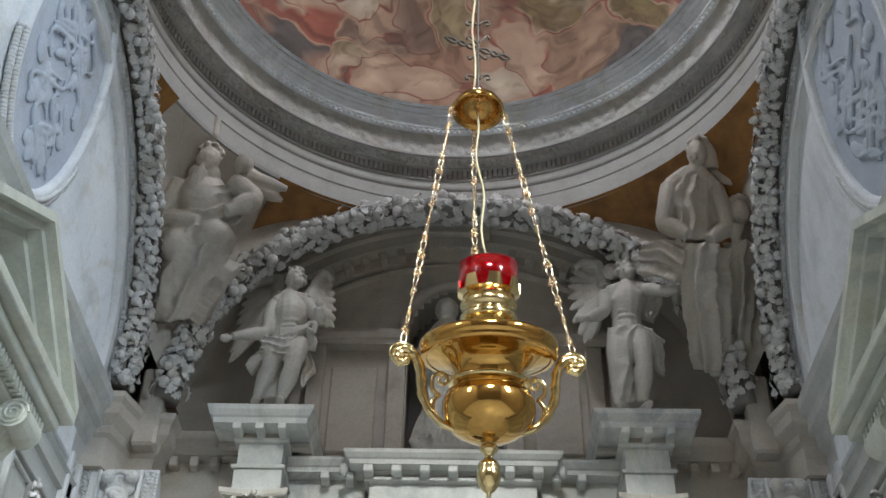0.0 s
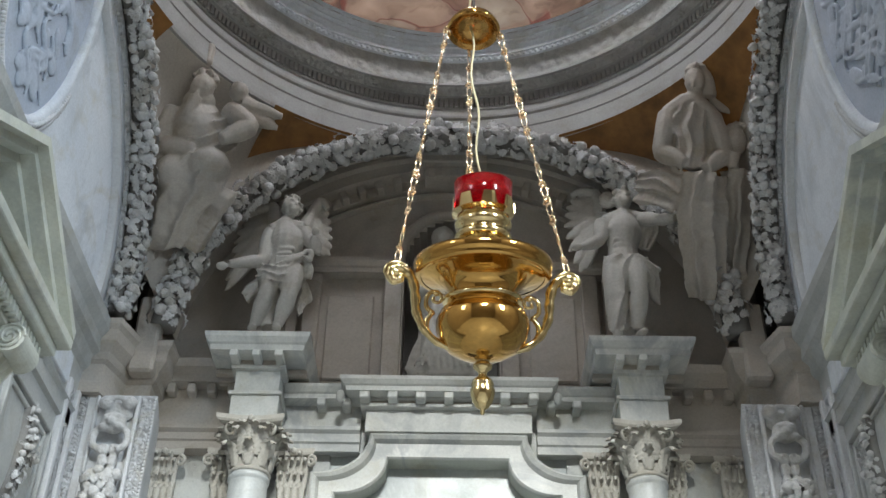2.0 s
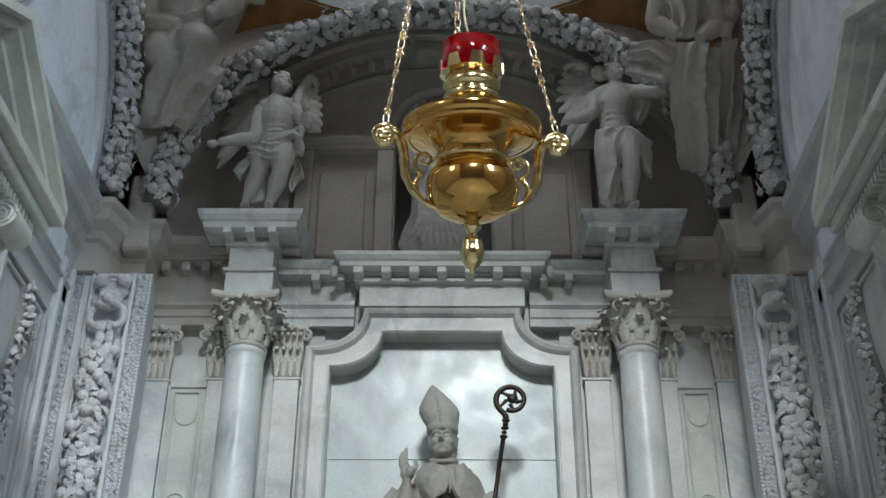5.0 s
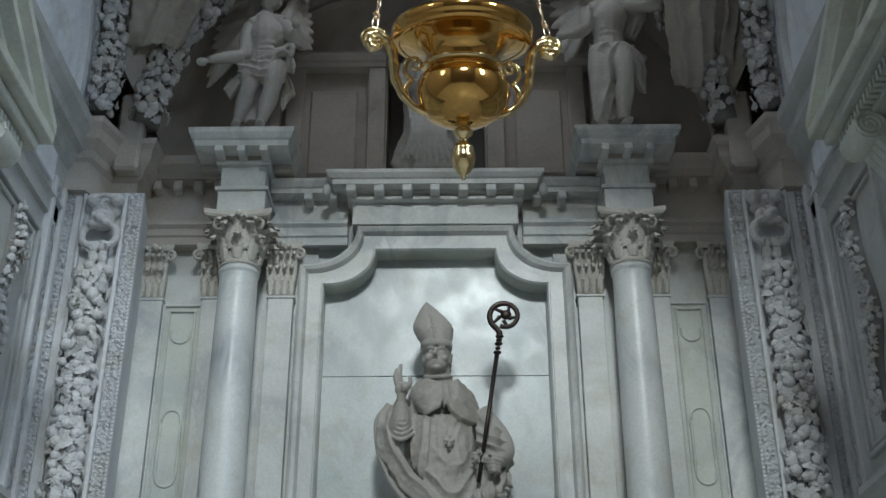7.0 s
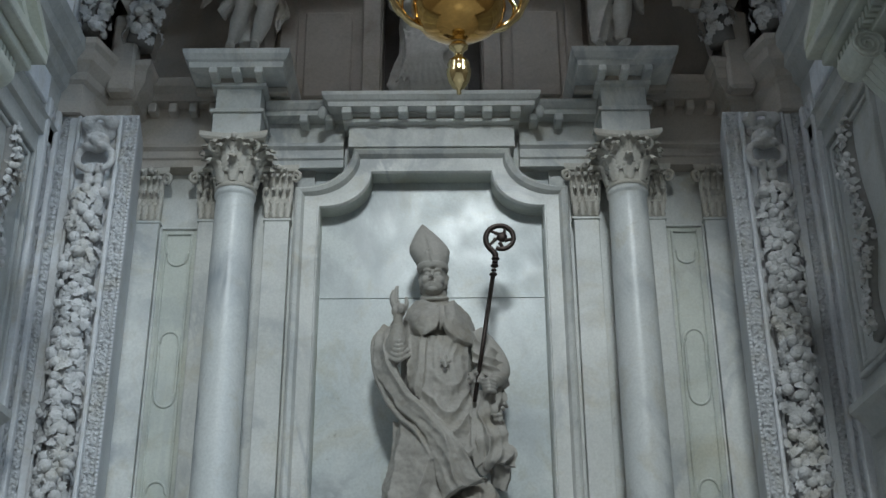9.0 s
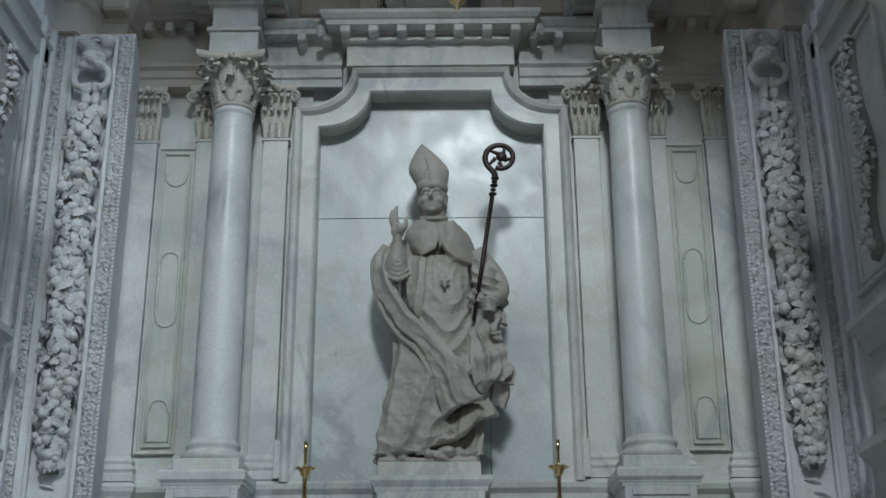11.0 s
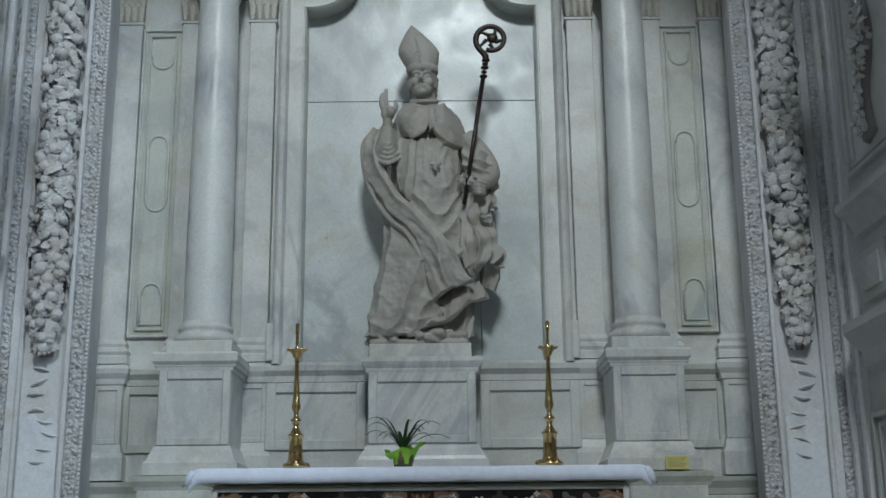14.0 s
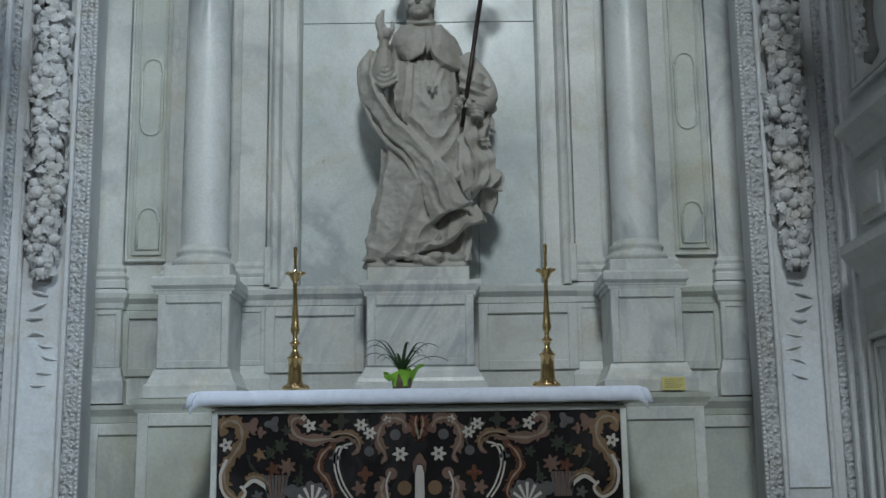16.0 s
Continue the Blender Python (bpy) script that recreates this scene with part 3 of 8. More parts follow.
# ---- side walls ----
for sx, name in ((-1, "wall_left"), (1, "wall_right")):
    wall = structure(name, boxed(min(sx * 2.42, sx * 2.8), max(sx * 2.42, sx * 2.8), 2.4, 7.6, 0, 5.72), SIDE, "grey stone side wall with framed panels", "wall")

    def on_wall(name, y0, y1, z0, z1, out, material=SIDE, bevel=0.006, label="", base=2.42):
        return part(name, boxed(min(sx * (base - out), sx * (base + 0.02)), max(sx * (base - out), sx * (base + 0.02)), y0, y1, z0, z1, bevel), material, wall, label)

    # carved vertical bands next to the pier
    on_wall("carved_band", 6.47, 6.56, 0, 5.2, 0.03, CARVED)
    on_wall("fillet", 6.57, 6.62, 0, 5.2, 0.05, STUCCO)
    on_wall("fillet", 6.40, 6.45, 0, 5.2, 0.045, STUCCO)
    # framed tall panels
    for y0, y1, z0, z1 in ((5.55, 6.33, 3.30, 4.78), (5.45, 6.33, 0.8, 2.0)):
        for k, (a, out) in enumerate(((0.0, 0.035), (0.05, 0.02))):
            w = 0.03
            on_wall("frame_bar", y0 + a, y0 + a + w, z0 + a, z1 - a, out)
            on_wall("frame_bar", y1 - a - w, y1 - a, z0 + a, z1 - a, out)
            on_wall("frame_bar", y0 + a + w, y1 - a - w, z0 + a, z0 + a + w, out)
            on_wall("frame_bar", y0 + a + w, y1 - a - w, z1 - a - w, z1 - a, out)
    # shelf-like string courses
    bm = bmesh.new()
    prof = [(0, 2.95), (0.03, 2.96), (0.05, 3.02), (0.10, 3.07), (0.13, 3.09), (0.13, 3.13), (0, 3.15)]
    path = [(sx * 2.42, 3.0), (sx * 2.42, 6.30)]
    mould(bm, path if sx < 0 else path[::-1], prof)
    part("string_course", bm, SIDE, wall)
    bm = bmesh.new()
    prof = [(0, 2.20), (0.05, 2.24), (0.06, 2.32), (0.12, 2.38), (0.15, 2.42), (0.15, 2.47), (0, 2.50)]
    mould(bm, path if sx < 0 else path[::-1], prof)
    part("string_course", bm, SIDE, wall)
    for y0, y1 in ((5.9, 6.25), (5.3, 5.7)):
        on_wall("block_panel", y0, y1, 2.58, 2.86, 0.04)
        on_wall("block_panel", y0 + 0.05, y1 - 0.05, 2.63, 2.81, 0.055)
    # frieze and cornice at springing height
    bm = bmesh.new()
    prof = [(0, 4.92), (0.03, 4.93), (0.03, 5.03), (0.05, 5.05), (0.02, 5.08), (0.02, 5.36), (0.05, 5.39), (0.08, 5.46), (0.12, 5.49), (0.13, 5.56), (0.17, 5.62), (0.18, 5.68), (0, 5.71)]
    path = [(sx * 2.42, 2.6), (sx * 2.42, 6.62)]
    mould(bm, path if sx < 0 else path[::-1], prof)
    part("wall_cornice", bm, SIDE, wall)
    for y0 in (4.95, 5.75):
        on_wall("raised_panel", y0, y0 + 0.6, 5.12, 5.32, 0.045, LUNETTE)

    # lunette in the side arch, leaning in with it
    bm = bmesh.new()
    ys = [2.7 + 4.1 * i / 40 for i in range(41)]
    rows = []
    for y in ys:
        zt = max(5.73, side_arch(y, 0.16))
        col = []
        for k in range(9):
            z = 5.70 + (zt - 5.70) * k / 8
            col.append(bm.verts.new((sx * (side_x(z) + 0.10), y, z)))
        rows.append(col)
    for a, b in zip(rows, rows[1:]):
        for k in range(8):
            bm.faces.new((a[k], b[k], b[k + 1], a[k + 1]))
    structure("lunette_left" if sx < 0 else "lunette_right", bm, LUNETTE, "pale bluish stucco lunette inside the side arch", "wall", True)
    # archivolt bands
    arch = structure("archivolt_left" if sx < 0 else "archivolt_right", bmesh.new(), STUCCO, "moulded band of the side arch", "arch")
    # The backing strip carries painted shade behind the garland.
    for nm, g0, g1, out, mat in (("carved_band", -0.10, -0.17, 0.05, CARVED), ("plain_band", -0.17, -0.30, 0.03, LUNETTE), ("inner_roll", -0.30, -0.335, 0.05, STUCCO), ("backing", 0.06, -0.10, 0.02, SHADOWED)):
        bm = bmesh.new()
        ring0 = []
        for i in range(61):
            th = math.pi * i / 60
            col = []
            for g, o in ((g0, 0.10), (g0, 0.10 - out), (g1, 0.10 - out), (g1, 0.10)):
                a, b = 2.0 + g, 1.73 + g
                cy, cz = math.cos(th), math.sin(th)
                y = DOME_Y - 0.1 + a * math.copysign(abs(cy) ** (2 / 1.9), cy)
                z = 5.72 + b * abs(cz) ** (2 / 1.9)
                col.append(bm.verts.new((sx * (side_x(z) + o), y, z)))
            ring0.append(col)
        for a, b in zip(ring0, ring0[1:]):
            for k in range(3):
                bm.faces.new((a[k], b[k], b[k + 1], a[k + 1]))
        part(nm, bm, mat, arch, "", True)

# ---- plain walls added out of view to close the place round the camera ----
structure("nave_wall_left", boxed(-5.2, -5, -7, 2.4, 0, 14), NAVE, "plain plaster nave wall", "wall")
structure("nave_wall_right", boxed(5, 5.2, -7, 2.4, 0, 14), NAVE, "plain plaster nave wall", "wall")
structure("nave_wall_front", boxed(-5, 5, -7.2, -7, 0, 14), NAVE, "plain plaster nave wall", "wall")
structure("nave_ceiling", boxed(-5.2, 5.2, -7.2, 2.4, 14, 14.2), NAVE, "plain plaster nave ceiling", "ceiling")
bm = bmesh.new()
box(bm, -5, -2.1, 2.4, 2.7, 0, 14)
box(bm, 2.1, 5, 2.4, 2.7, 0, 14)
# Unseen arch, its crown lowered to keep the high light off the attic.
for i in range(24):
    x0, x1 = -2.1 + 4.2 * i / 24, -2.1 + 4.2 * (i + 1) / 24
    box(bm, x0, x1, 2.4, 2.7, min(back_arch(x0, 0.1), back_arch(x1, 0.1)) - 0.42, 14)
structure("front_arch", bm, NAVE, "plain plaster wall with an unseen entrance arch, lowered to cut light", "wall")
bm = bmesh.new()
box(bm, -3.2, -2.5, 2.4, 7.7, 5.72, 10)
box(bm, 2.5, 3.2, 2.4, 7.7, 5.72, 10)
box(bm, -3.2, 3.2, 2.4, 7.7, 10.9, 11.0)
structure("vault_casing", bm, NAVE, "plain masonry round the vault", "wall")

# ---- capitals ----
def acanthus_mesh(name):
    """One curling acanthus leaf, growing up +z and curling out along -y."""
    bm = bmesh.new()
    n = 12
    rows = []
    for i in range(n + 1):
        u = i / n
        if u < 0.7:
            y, z = -0.14 * u, 1.05 * u
        else:
            a = (u - 0.7) / 0.3 * math.pi * 0.95
            y, z = -0.098 - 0.17 * (1 - math.cos(a)), 0.735 + 0.19 * math.sin(a)
        w = 0.42 * math.sin(math.pi * (0.16 + 0.72 * u)) ** 0.7 * (1.0 if i % 2 else 0.70)
        lift = -0.03 if i % 2 else 0.04
        rows.append([bm.verts.new((-w, y + 0.05 + lift, z)), bm.verts.new((-w * 0.5, y - 0.035, z)), bm.verts.new((0, y + 0.01, z + 0.01)), bm.verts.new((w * 0.5, y - 0.035, z)), bm.verts.new((w, y + 0.05 + lift, z))])
    for a, b in zip(rows, rows[1:]):
        for k in range(4):
            bm.faces.new((a[k], a[k + 1], b[k + 1], b[k]))
    me = finish(bm, name, True)
    return me


def volute(bm, base, way, size):
    """A corner scroll: out along way and curling down."""
    way = Vector(way).normalized()
    pts, rad = [], []
    for i in range(22):
        a = -0.3 + i * 0.42
        r = size * (0.42 - 0.016 * i)
        pts.append(Vector(base) + way * (size * 0.75 + r * math.sin(a)) + Vector((0, 0, size * 0.5 + r * math.cos(a) - size * 0.42)))
        rad.append(size * (0.16 - 0.004 * i))
    pts = [Vector(base) + Vector((0, 0, -size * 0.7)), Vector(base) + way * size * 0.35 + Vector((0, 0, -size * 0.05))] + pts
    tube(bm, pts, [size * 0.10, size * 0.14] + rad, 6)


ACANTHUS = acanthus_mesh("acanthus_leaf")
ACANTHUS.materials.append(CAPITAL)


def capital(owner, cx, cy, z0, z1, r, half, flat=False):
    """A Corinthian capital; flat: the shallow one of a pilaster."""
    h = z1 - z0
    bm = bmesh.new()
    if flat:
        box(bm, cx - r, cx + r, cy - 0.012, cy + 0.08, z0, z1 - 0.03)
    else:
        lathe(bm, [(r * 1.0, z0), (r * 1.10, z0 + 0.012), (r * 0.98, z0 + 0.03), (r * 0.95, z0 + 0.05), (r * 0.95, z0 + h * 0.6), (r * 1.10, z1 - 0.04)], (cx, cy, 0), 24)
    part("bell", bm, CAPITAL, owner, "", True)
    bm = bmesh.new()
    top = half
    ring = []
    for lvl, z in ((0.94, z1 - 0.045), (1.0, z1 - 0.03), (1.0, z1)):
        row = []
        for q in range(4):
            for s in range(6):
                u = -1 + 2 * s / 6
                d = top * lvl * (0.82 + 0.18 * u * u)
                p = Vector((u * top * lvl, -d)) if q == 0 else Vector((d, u * top * lvl)) if q == 1 else Vector((-u * top * lvl, d)) if q == 2 else Vector((-d, -u * top * lvl))
                if flat and p.y > 0.0:
                    p.y = min(p.y, 0.06)
                elif flat:
                    p.y *= 0.45
                row.append(bm.verts.new((cx + p.x, cy + p.y, z)))
        ring.append(row)
    for a, b in zip(ring, ring[1:]):
        for i in range(24):
            bm.faces.new((a[i], a[(i + 1) % 24], b[(i + 1) % 24], b[i]))
    bm.faces.new(ring[0])
    bm.faces.new(ring[-1])
    part("abacus", bm, CAPITAL, owner)
    if flat:
        spots = [(cx + d * r, cy - 0.015, 0.0, 0.0, 0.50) for d in (-0.85, -0.28, 0.28, 0.85)] + [(cx + d * r, cy - 0.028, 0.0, h * 0.26, 0.50) for d in (-1.0, -0.5, 0, 0.5, 1.0)] + [(cx + d * r, cy - 0.036, 0.0, h * 0.48, 0.40) for d in (-0.55, 0.55)]
    else:
        spots = [(cx + r * 1.02 * math.cos(a), cy + r * 1.02 * math.sin(a), math.degrees(a) + 90, 0.03, 0.40) for a in [math.pi / 4 * i - math.pi / 2 for i in range(8)]]
        spots += [(cx + r * 1.06 * math.cos(a), cy + r * 1.06 * math.sin(a), math.degrees(a) + 90, h * 0.28, 0.44) for a in [math.pi / 4 * (i + 0.5) - math.pi / 2 for i in range(8)]]
        spots += [(cx + r * 1.10 * math.cos(a), cy + r * 1.10 * math.sin(a), math.degrees(a) + 90, h * 0.50, 0.32) for a in [math.pi / 8 * (i + 0.5) - math.pi / 2 for i in range(16)]]
    for x, y, rz, dz, k in spots:
        ob = part("acanthus_leaf", ACANTHUS, None, owner)
        w = h * 0.60 if not flat else h * 0.46
        ob.matrix_basis = Matrix.Translation((x, y, z0 + dz)) @ Matrix.Rotation(radians(rz), 4, "Z") @ Matrix.Diagonal((w * (0.52 if not flat else 0.34), w * (1.25 if not flat else 1.0), h * k * 1.15, 1))
    corners = ((-1, -1), (1, -1)) if flat else ((-1, -1), (1, -1), (1, 1), (-1, 1))
    for ux, uy in corners:
        bm = bmesh.new()
        base = (cx + ux * r * 0.72, cy + (uy * r * 0.72 if not flat else -0.02), z1 - h * 0.27)
        volute(bm, base, (ux, uy if not flat else -0.55, 0), h * 0.25)
        part("volute", bm, CAPITAL, owner, "", True)
    bm = bmesh.new()
    blob(bm, (cx, cy - half * (0.84 if not flat else 0.42), z1 - 0.02), (0.025, 0.02, 0.028), sub=1)
    part("flower", bm, CAPITAL, owner, "", True)


# ---- the two great columns ----
for sx in (-1, 1):
    X, Y = sx * 1.285, 6.95
    col = thing("column", "round white marble column with a Corinthian capital on a panelled pedestal", "column", "great columns", at=(X, Y, 0))
    # low plinth under the pedestal, with its ledge
    x0, x1 = sx * 1.60 if sx < 0 else 0.97, -0.97 if sx < 0 else 1.60
    part("plinth", boxed(x0 + 0.03, x1 - 0.03, 6.66, 7.2, 0, 1.66, 0.004), GREENISH, col)
    for nm, a0, a1, c0, c1 in (("stile", x0 + 0.03, x0 + 0.09, 0.6, 1.65), ("stile", x1 - 0.09, x1 - 0.03, 0.6, 1.65), ("rail", x0 + 0.09, x1 - 0.09, 1.58, 1.65)):
        part(nm, boxed(a0, a1, 6.645, 6.66, c0, c1, 0.003), WHITE, col)
    bm = bmesh.new()
    mould(bm, [(x0 + 0.03, 7.2), (x0 + 0.03, 6.66), (x1 - 0.03, 6.66), (x1 - 0.03, 7.2)][::-1], [(0, 1.645), (-0.012, 1.65), (-0.02, 1.67), (-0.04, 1.70), (-0.045, 1.725), (0, 1.735)])
    part("ledge", bm, GREENISH, col)
    # pedestal
    W, D0, D1 = 0.2025, 6.70, 7.2
    part("die", boxed(X - W, X + W, D0, D1, 1.80, 2.34, 0.004), WHITE, col)
    for nm, a0, a1, c0, c1 in (("stile", X - W, X - W + 0.045, 1.90, 2.32), ("stile", X + W - 0.045, X + W, 1.90, 2.32), ("rail", X - W + 0.045, X + W - 0.045, 2.27, 2.32), ("rail", X - W + 0.045, X + W - 0.045, 1.90, 1.945)):
        part(nm, boxed(a0, a1, D0 - 0.014, D0, c0, c1, 0.005), WHITE, col)
    loop = [(X - W, D1), (X - W, D0), (X + W, D0), (X + W, D1)]
    bm = bmesh.new()
    mould(bm, loop[::-1], [(0, 1.735), (-0.06, 1.735), (-0.06, 1.80), (-0.045, 1.815), (-0.02, 1.87), (-0.012, 1.895), (0, 1.90)])
    part("pedestal_base", bm, WHITE, col)
    bm = bmesh.new()
    mould(bm, loop[::-1], [(0, 2.315), (-0.012, 2.32), (-0.015, 2.345), (-0.04, 2.37), (-0.042, 2.41), (-0.03, 2.425), (0, 2.43)])
    part("pedestal_cap", bm, WHITE, col)
    part("cap_slab", boxed(X - W - 0.03, X + W + 0.03, D0 - 0.02, D1, 2.34, 2.428, 0.004), WHITE, col)
    part("base_plinth", boxed(X - 0.19, X + 0.19, Y - 0.19, Y + 0.19, 2.428, 2.505, 0.004), WHITE, col)
    bm = bmesh.new()
    lathe(bm, [(0.16, 2.50), (0.182, 2.515), (0.186, 2.535), (0.178, 2.555), (0.158, 2.562), (0.152, 2.575), (0.156, 2.585), (0.163, 2.597), (0.158, 2.61), (0.143, 2.618), (0.1375, 2.64)], (X, Y, 0), 40)
    part("base_torus", bm, WHITE, col, "", True)
    bm = bmesh.new()
    lathe(bm, [(0.1375, 2.635), (0.138, 2.9), (0.1375, 3.3), (0.135, 3.8), (0.1305, 4.3), (0.124, 4.73), (0.125, 4.738), (0.134, 4.748), (0.136, 4.763), (0.131, 4.778), (0.122, 4.788), (0.122, 4.81)], (X, Y, 0), 40)
    part("shaft", bm, SHAFT, col, "smooth veined marble shaft", True)
    capital(col, X, Y, 4.788, 5.140, 0.128, 0.222)
    # entablature block with its projecting cornice
    part("architrave_block", boxed(X - 0.16, X + 0.16, 6.80, 7.25, 5.142, 5.310, 0.003), WHITE, col)
    part("ledge_block", boxed(X - 0.178, X + 0.178, 6.78, 7.25, 5.310, 5.337, 0.004), WHITE, col)
    part("frieze_block", boxed(X - 0.150, X + 0.150, 6.81, 7.25, 5.337, 5.53, 0.003), WHITE, col)
    bm = bmesh.new()
    b = [(X - 0.150, 7.3), (X - 0.150, 6.81), (X + 0.150, 6.81), (X + 0.150, 7.3)]
    mould(bm, b[::-1], [(0, 5.50), (-0.03, 5.505), (-0.035, 5.53), (0, 5.535)])
    mould(bm, b[::-1], [(0, 5.565), (-0.16, 5.57), (-0.165, 5.61), (-0.18, 5.62), (-0.20, 5.655), (-0.205, 5.69), (0, 5.697)])
    part("cornice", bm, WHITE, col)
    part("cornice_top", boxed(X - 0.20, X + 0.20, 6.75, 7.3, 5.58, 5.696), WHITE, col)
    # Underside bed and side modillions are darker than the rest of the block.
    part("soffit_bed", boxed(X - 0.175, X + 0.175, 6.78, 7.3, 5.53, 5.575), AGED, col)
    for dx in (-0.15, 0.0, 0.15):
        part("modillion", boxed(X + dx - 0.028, X + dx + 0.028, 6.64, 6.80, 5.525, 5.568, 0.006), WHITE, col)
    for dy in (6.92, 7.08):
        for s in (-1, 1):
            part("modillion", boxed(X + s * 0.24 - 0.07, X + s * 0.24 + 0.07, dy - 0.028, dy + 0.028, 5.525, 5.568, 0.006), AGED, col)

# ---- pilasters ----
for cx, half, front, label in ((1.90, 0.078, 7.145, "flat white marble pilaster beside the pier"), (1.03, 0.083, 7.12, "flat white marble pilaster beside the niche frame"), (1.47, 0.085, 7.13, "flat white marble pilaster behind the column")):
    for sx in (-1, 1):
        X = sx * cx
        pil = thing("pilaster", label, "pilaster", "retable pilasters", at=(X, front, 0))
        part("shaft", boxed(X - half, X + half, front, 7.199, 2.58, 4.68, 0.003), WHITE, pil)
        b = [(X - half, 7.199), (X - half, front), (X + half, front), (X + half, 7.199)][::-1]
        bm = bmesh.new()
        mould(bm, b, [(0, 2.43), (-0.03, 2.432), (-0.03, 2.475), (-0.022, 2.485), (-0.032, 2.505), (-0.022, 2.525), (-0.012, 2.535), (-0.018, 2.555), (-0.006, 2.575), (0, 2.585)])
        part("base", bm, WHITE, pil)
        bm = bmesh.new()
        mould(bm, b, [(0, 4.665), (-0.01, 4.67), (-0.01, 4.685), (0, 4.69)])
        part("neck_ring", bm, WHITE, pil)
        capital(pil, X, front, 4.685, 5.06, half, half + 0.055, True)
        if cx != 1.47:
            part("dado_block", boxed(X - half - 0.01, X + half + 0.01, front - 0.01, 7.199, 1.95, 2.33, 0.004), WHITE, pil)
            for nm, a0, a1, c0, c1 in (("stile", X - half - 0.01, X - half + 0.02, 1.95, 2.30), ("stile", X + half - 0.02, X + half + 0.01, 1.95, 2.30), ("rail", X - half + 0.02, X + half - 0.02, 2.27, 2.30), ("rail", X - half + 0.02, X + half - 0.02, 1.95, 1.98)):
                part(nm, boxed(a0, a1, front - 0.02, front - 0.01, c0, c1, 0.003), WHITE, pil)
            bb = [(X - half - 0.01, 7.199), (X - half - 0.01, front - 0.01), (X + half + 0.01, front - 0.01), (X + half + 0.01, 7.199)][::-1]
            bm = bmesh.new()
            mould(bm, bb, [(0, 2.30), (-0.012, 2.31), (-0.015, 2.34), (-0.035, 2.37), (-0.04, 2.40), (-0.02, 2.425), (0, 2.43)])
            part("dado_cap", bm, WHITE, pil)
            bm = bmesh.new()
            mould(bm, bb, [(0, 1.735), (-0.03, 1.736), (-0.03, 1.87), (-0.015, 1.90), (-0.005, 1.95), (0, 1.955)])
            part("dado_foot", bm, WHITE, pil)

# ---- panels between pilasters and columns ----
for sx in (-1, 1):
    X = sx * 1.685
    pan = thing("wall_panel", "greenish marble panel with thin scrolled mouldings", "panel", "retable panels", at=(X, 7.19, 2.6))
    part("slab", boxed(X - 0.13, X + 0.13, 7.185, 7.199, 2.60, 4.65, 0.003), GREENISH, pan)
    for d in (0.125, 0.085):
        for nm, a0, a1, c0, c1 in (("stile", X - d - 0.008, X - d + 0.008, 4.65 - 2.05 + (0.125 - d), 4.65 - (0.125 - d)), ("stile", X + d - 0.008, X + d + 0.008, 2.60 + (0.125 - d), 4.65 - (0.125 - d)), ("rail", X - d + 0.008, X + d - 0.008, 4.634 - (0.125 - d), 4.65 - (0.125 - d)), ("rail", X - d + 0.008, X + d - 0.008, 2.60 + (0.125 - d), 2.616 + (0.125 - d))):
            part(nm, boxed(a0, a1, 7.168, 7.186, c0, c1, 0.004), WHITE if d > 0.1 else GREENISH, pan)

    def outline(name, pts):
        bm = bmesh.new()
        tube(bm, [(X + x, 7.183, z) for x, z in pts], 0.0095, 6)
        part(name, bm, GREENISH, pan, "", True)

    arc = [radians(180 + 180 * i / 12) for i in range(13)]
    outline("hanging_moulding", [(-0.075, 4.47), (-0.062, 4.45)] + [(0.062 * math.cos(a), 4.43 + 0.055 * math.sin(a)) for a in arc] + [(0.062, 4.45), (0.075, 4.47)])
    outline("oval_moulding", [(-0.062, 3.83)] + [(0.06 * math.cos(a), 3.85 - 0.06 * math.sin(a)) for a in arc] + [(0.062, 3.83), (0.07, 3.82), (0.064, 3.80), (0.064, 3.52), (0.07, 3.50), (0.062, 3.49)] + [(0.06 * math.cos(a), 3.47 + 0.06 * math.sin(a)) for a in arc[::-1]] + [(-0.062, 3.49), (-0.07, 3.50), (-0.064, 3.52), (-0.064, 3.80), (-0.07, 3.82), (-0.062, 3.83)])
    outline("foot_moulding", [(-0.066, 2.68), (-0.066, 2.84), (-0.075, 2.86), (-0.06, 2.87)] + [(0.058 * math.cos(a), 2.885 - 0.055 * math.sin(a)) for a in arc] + [(0.06, 2.87), (0.075, 2.86), (0.066, 2.84), (0.066, 2.68), (-0.066, 2.68)])

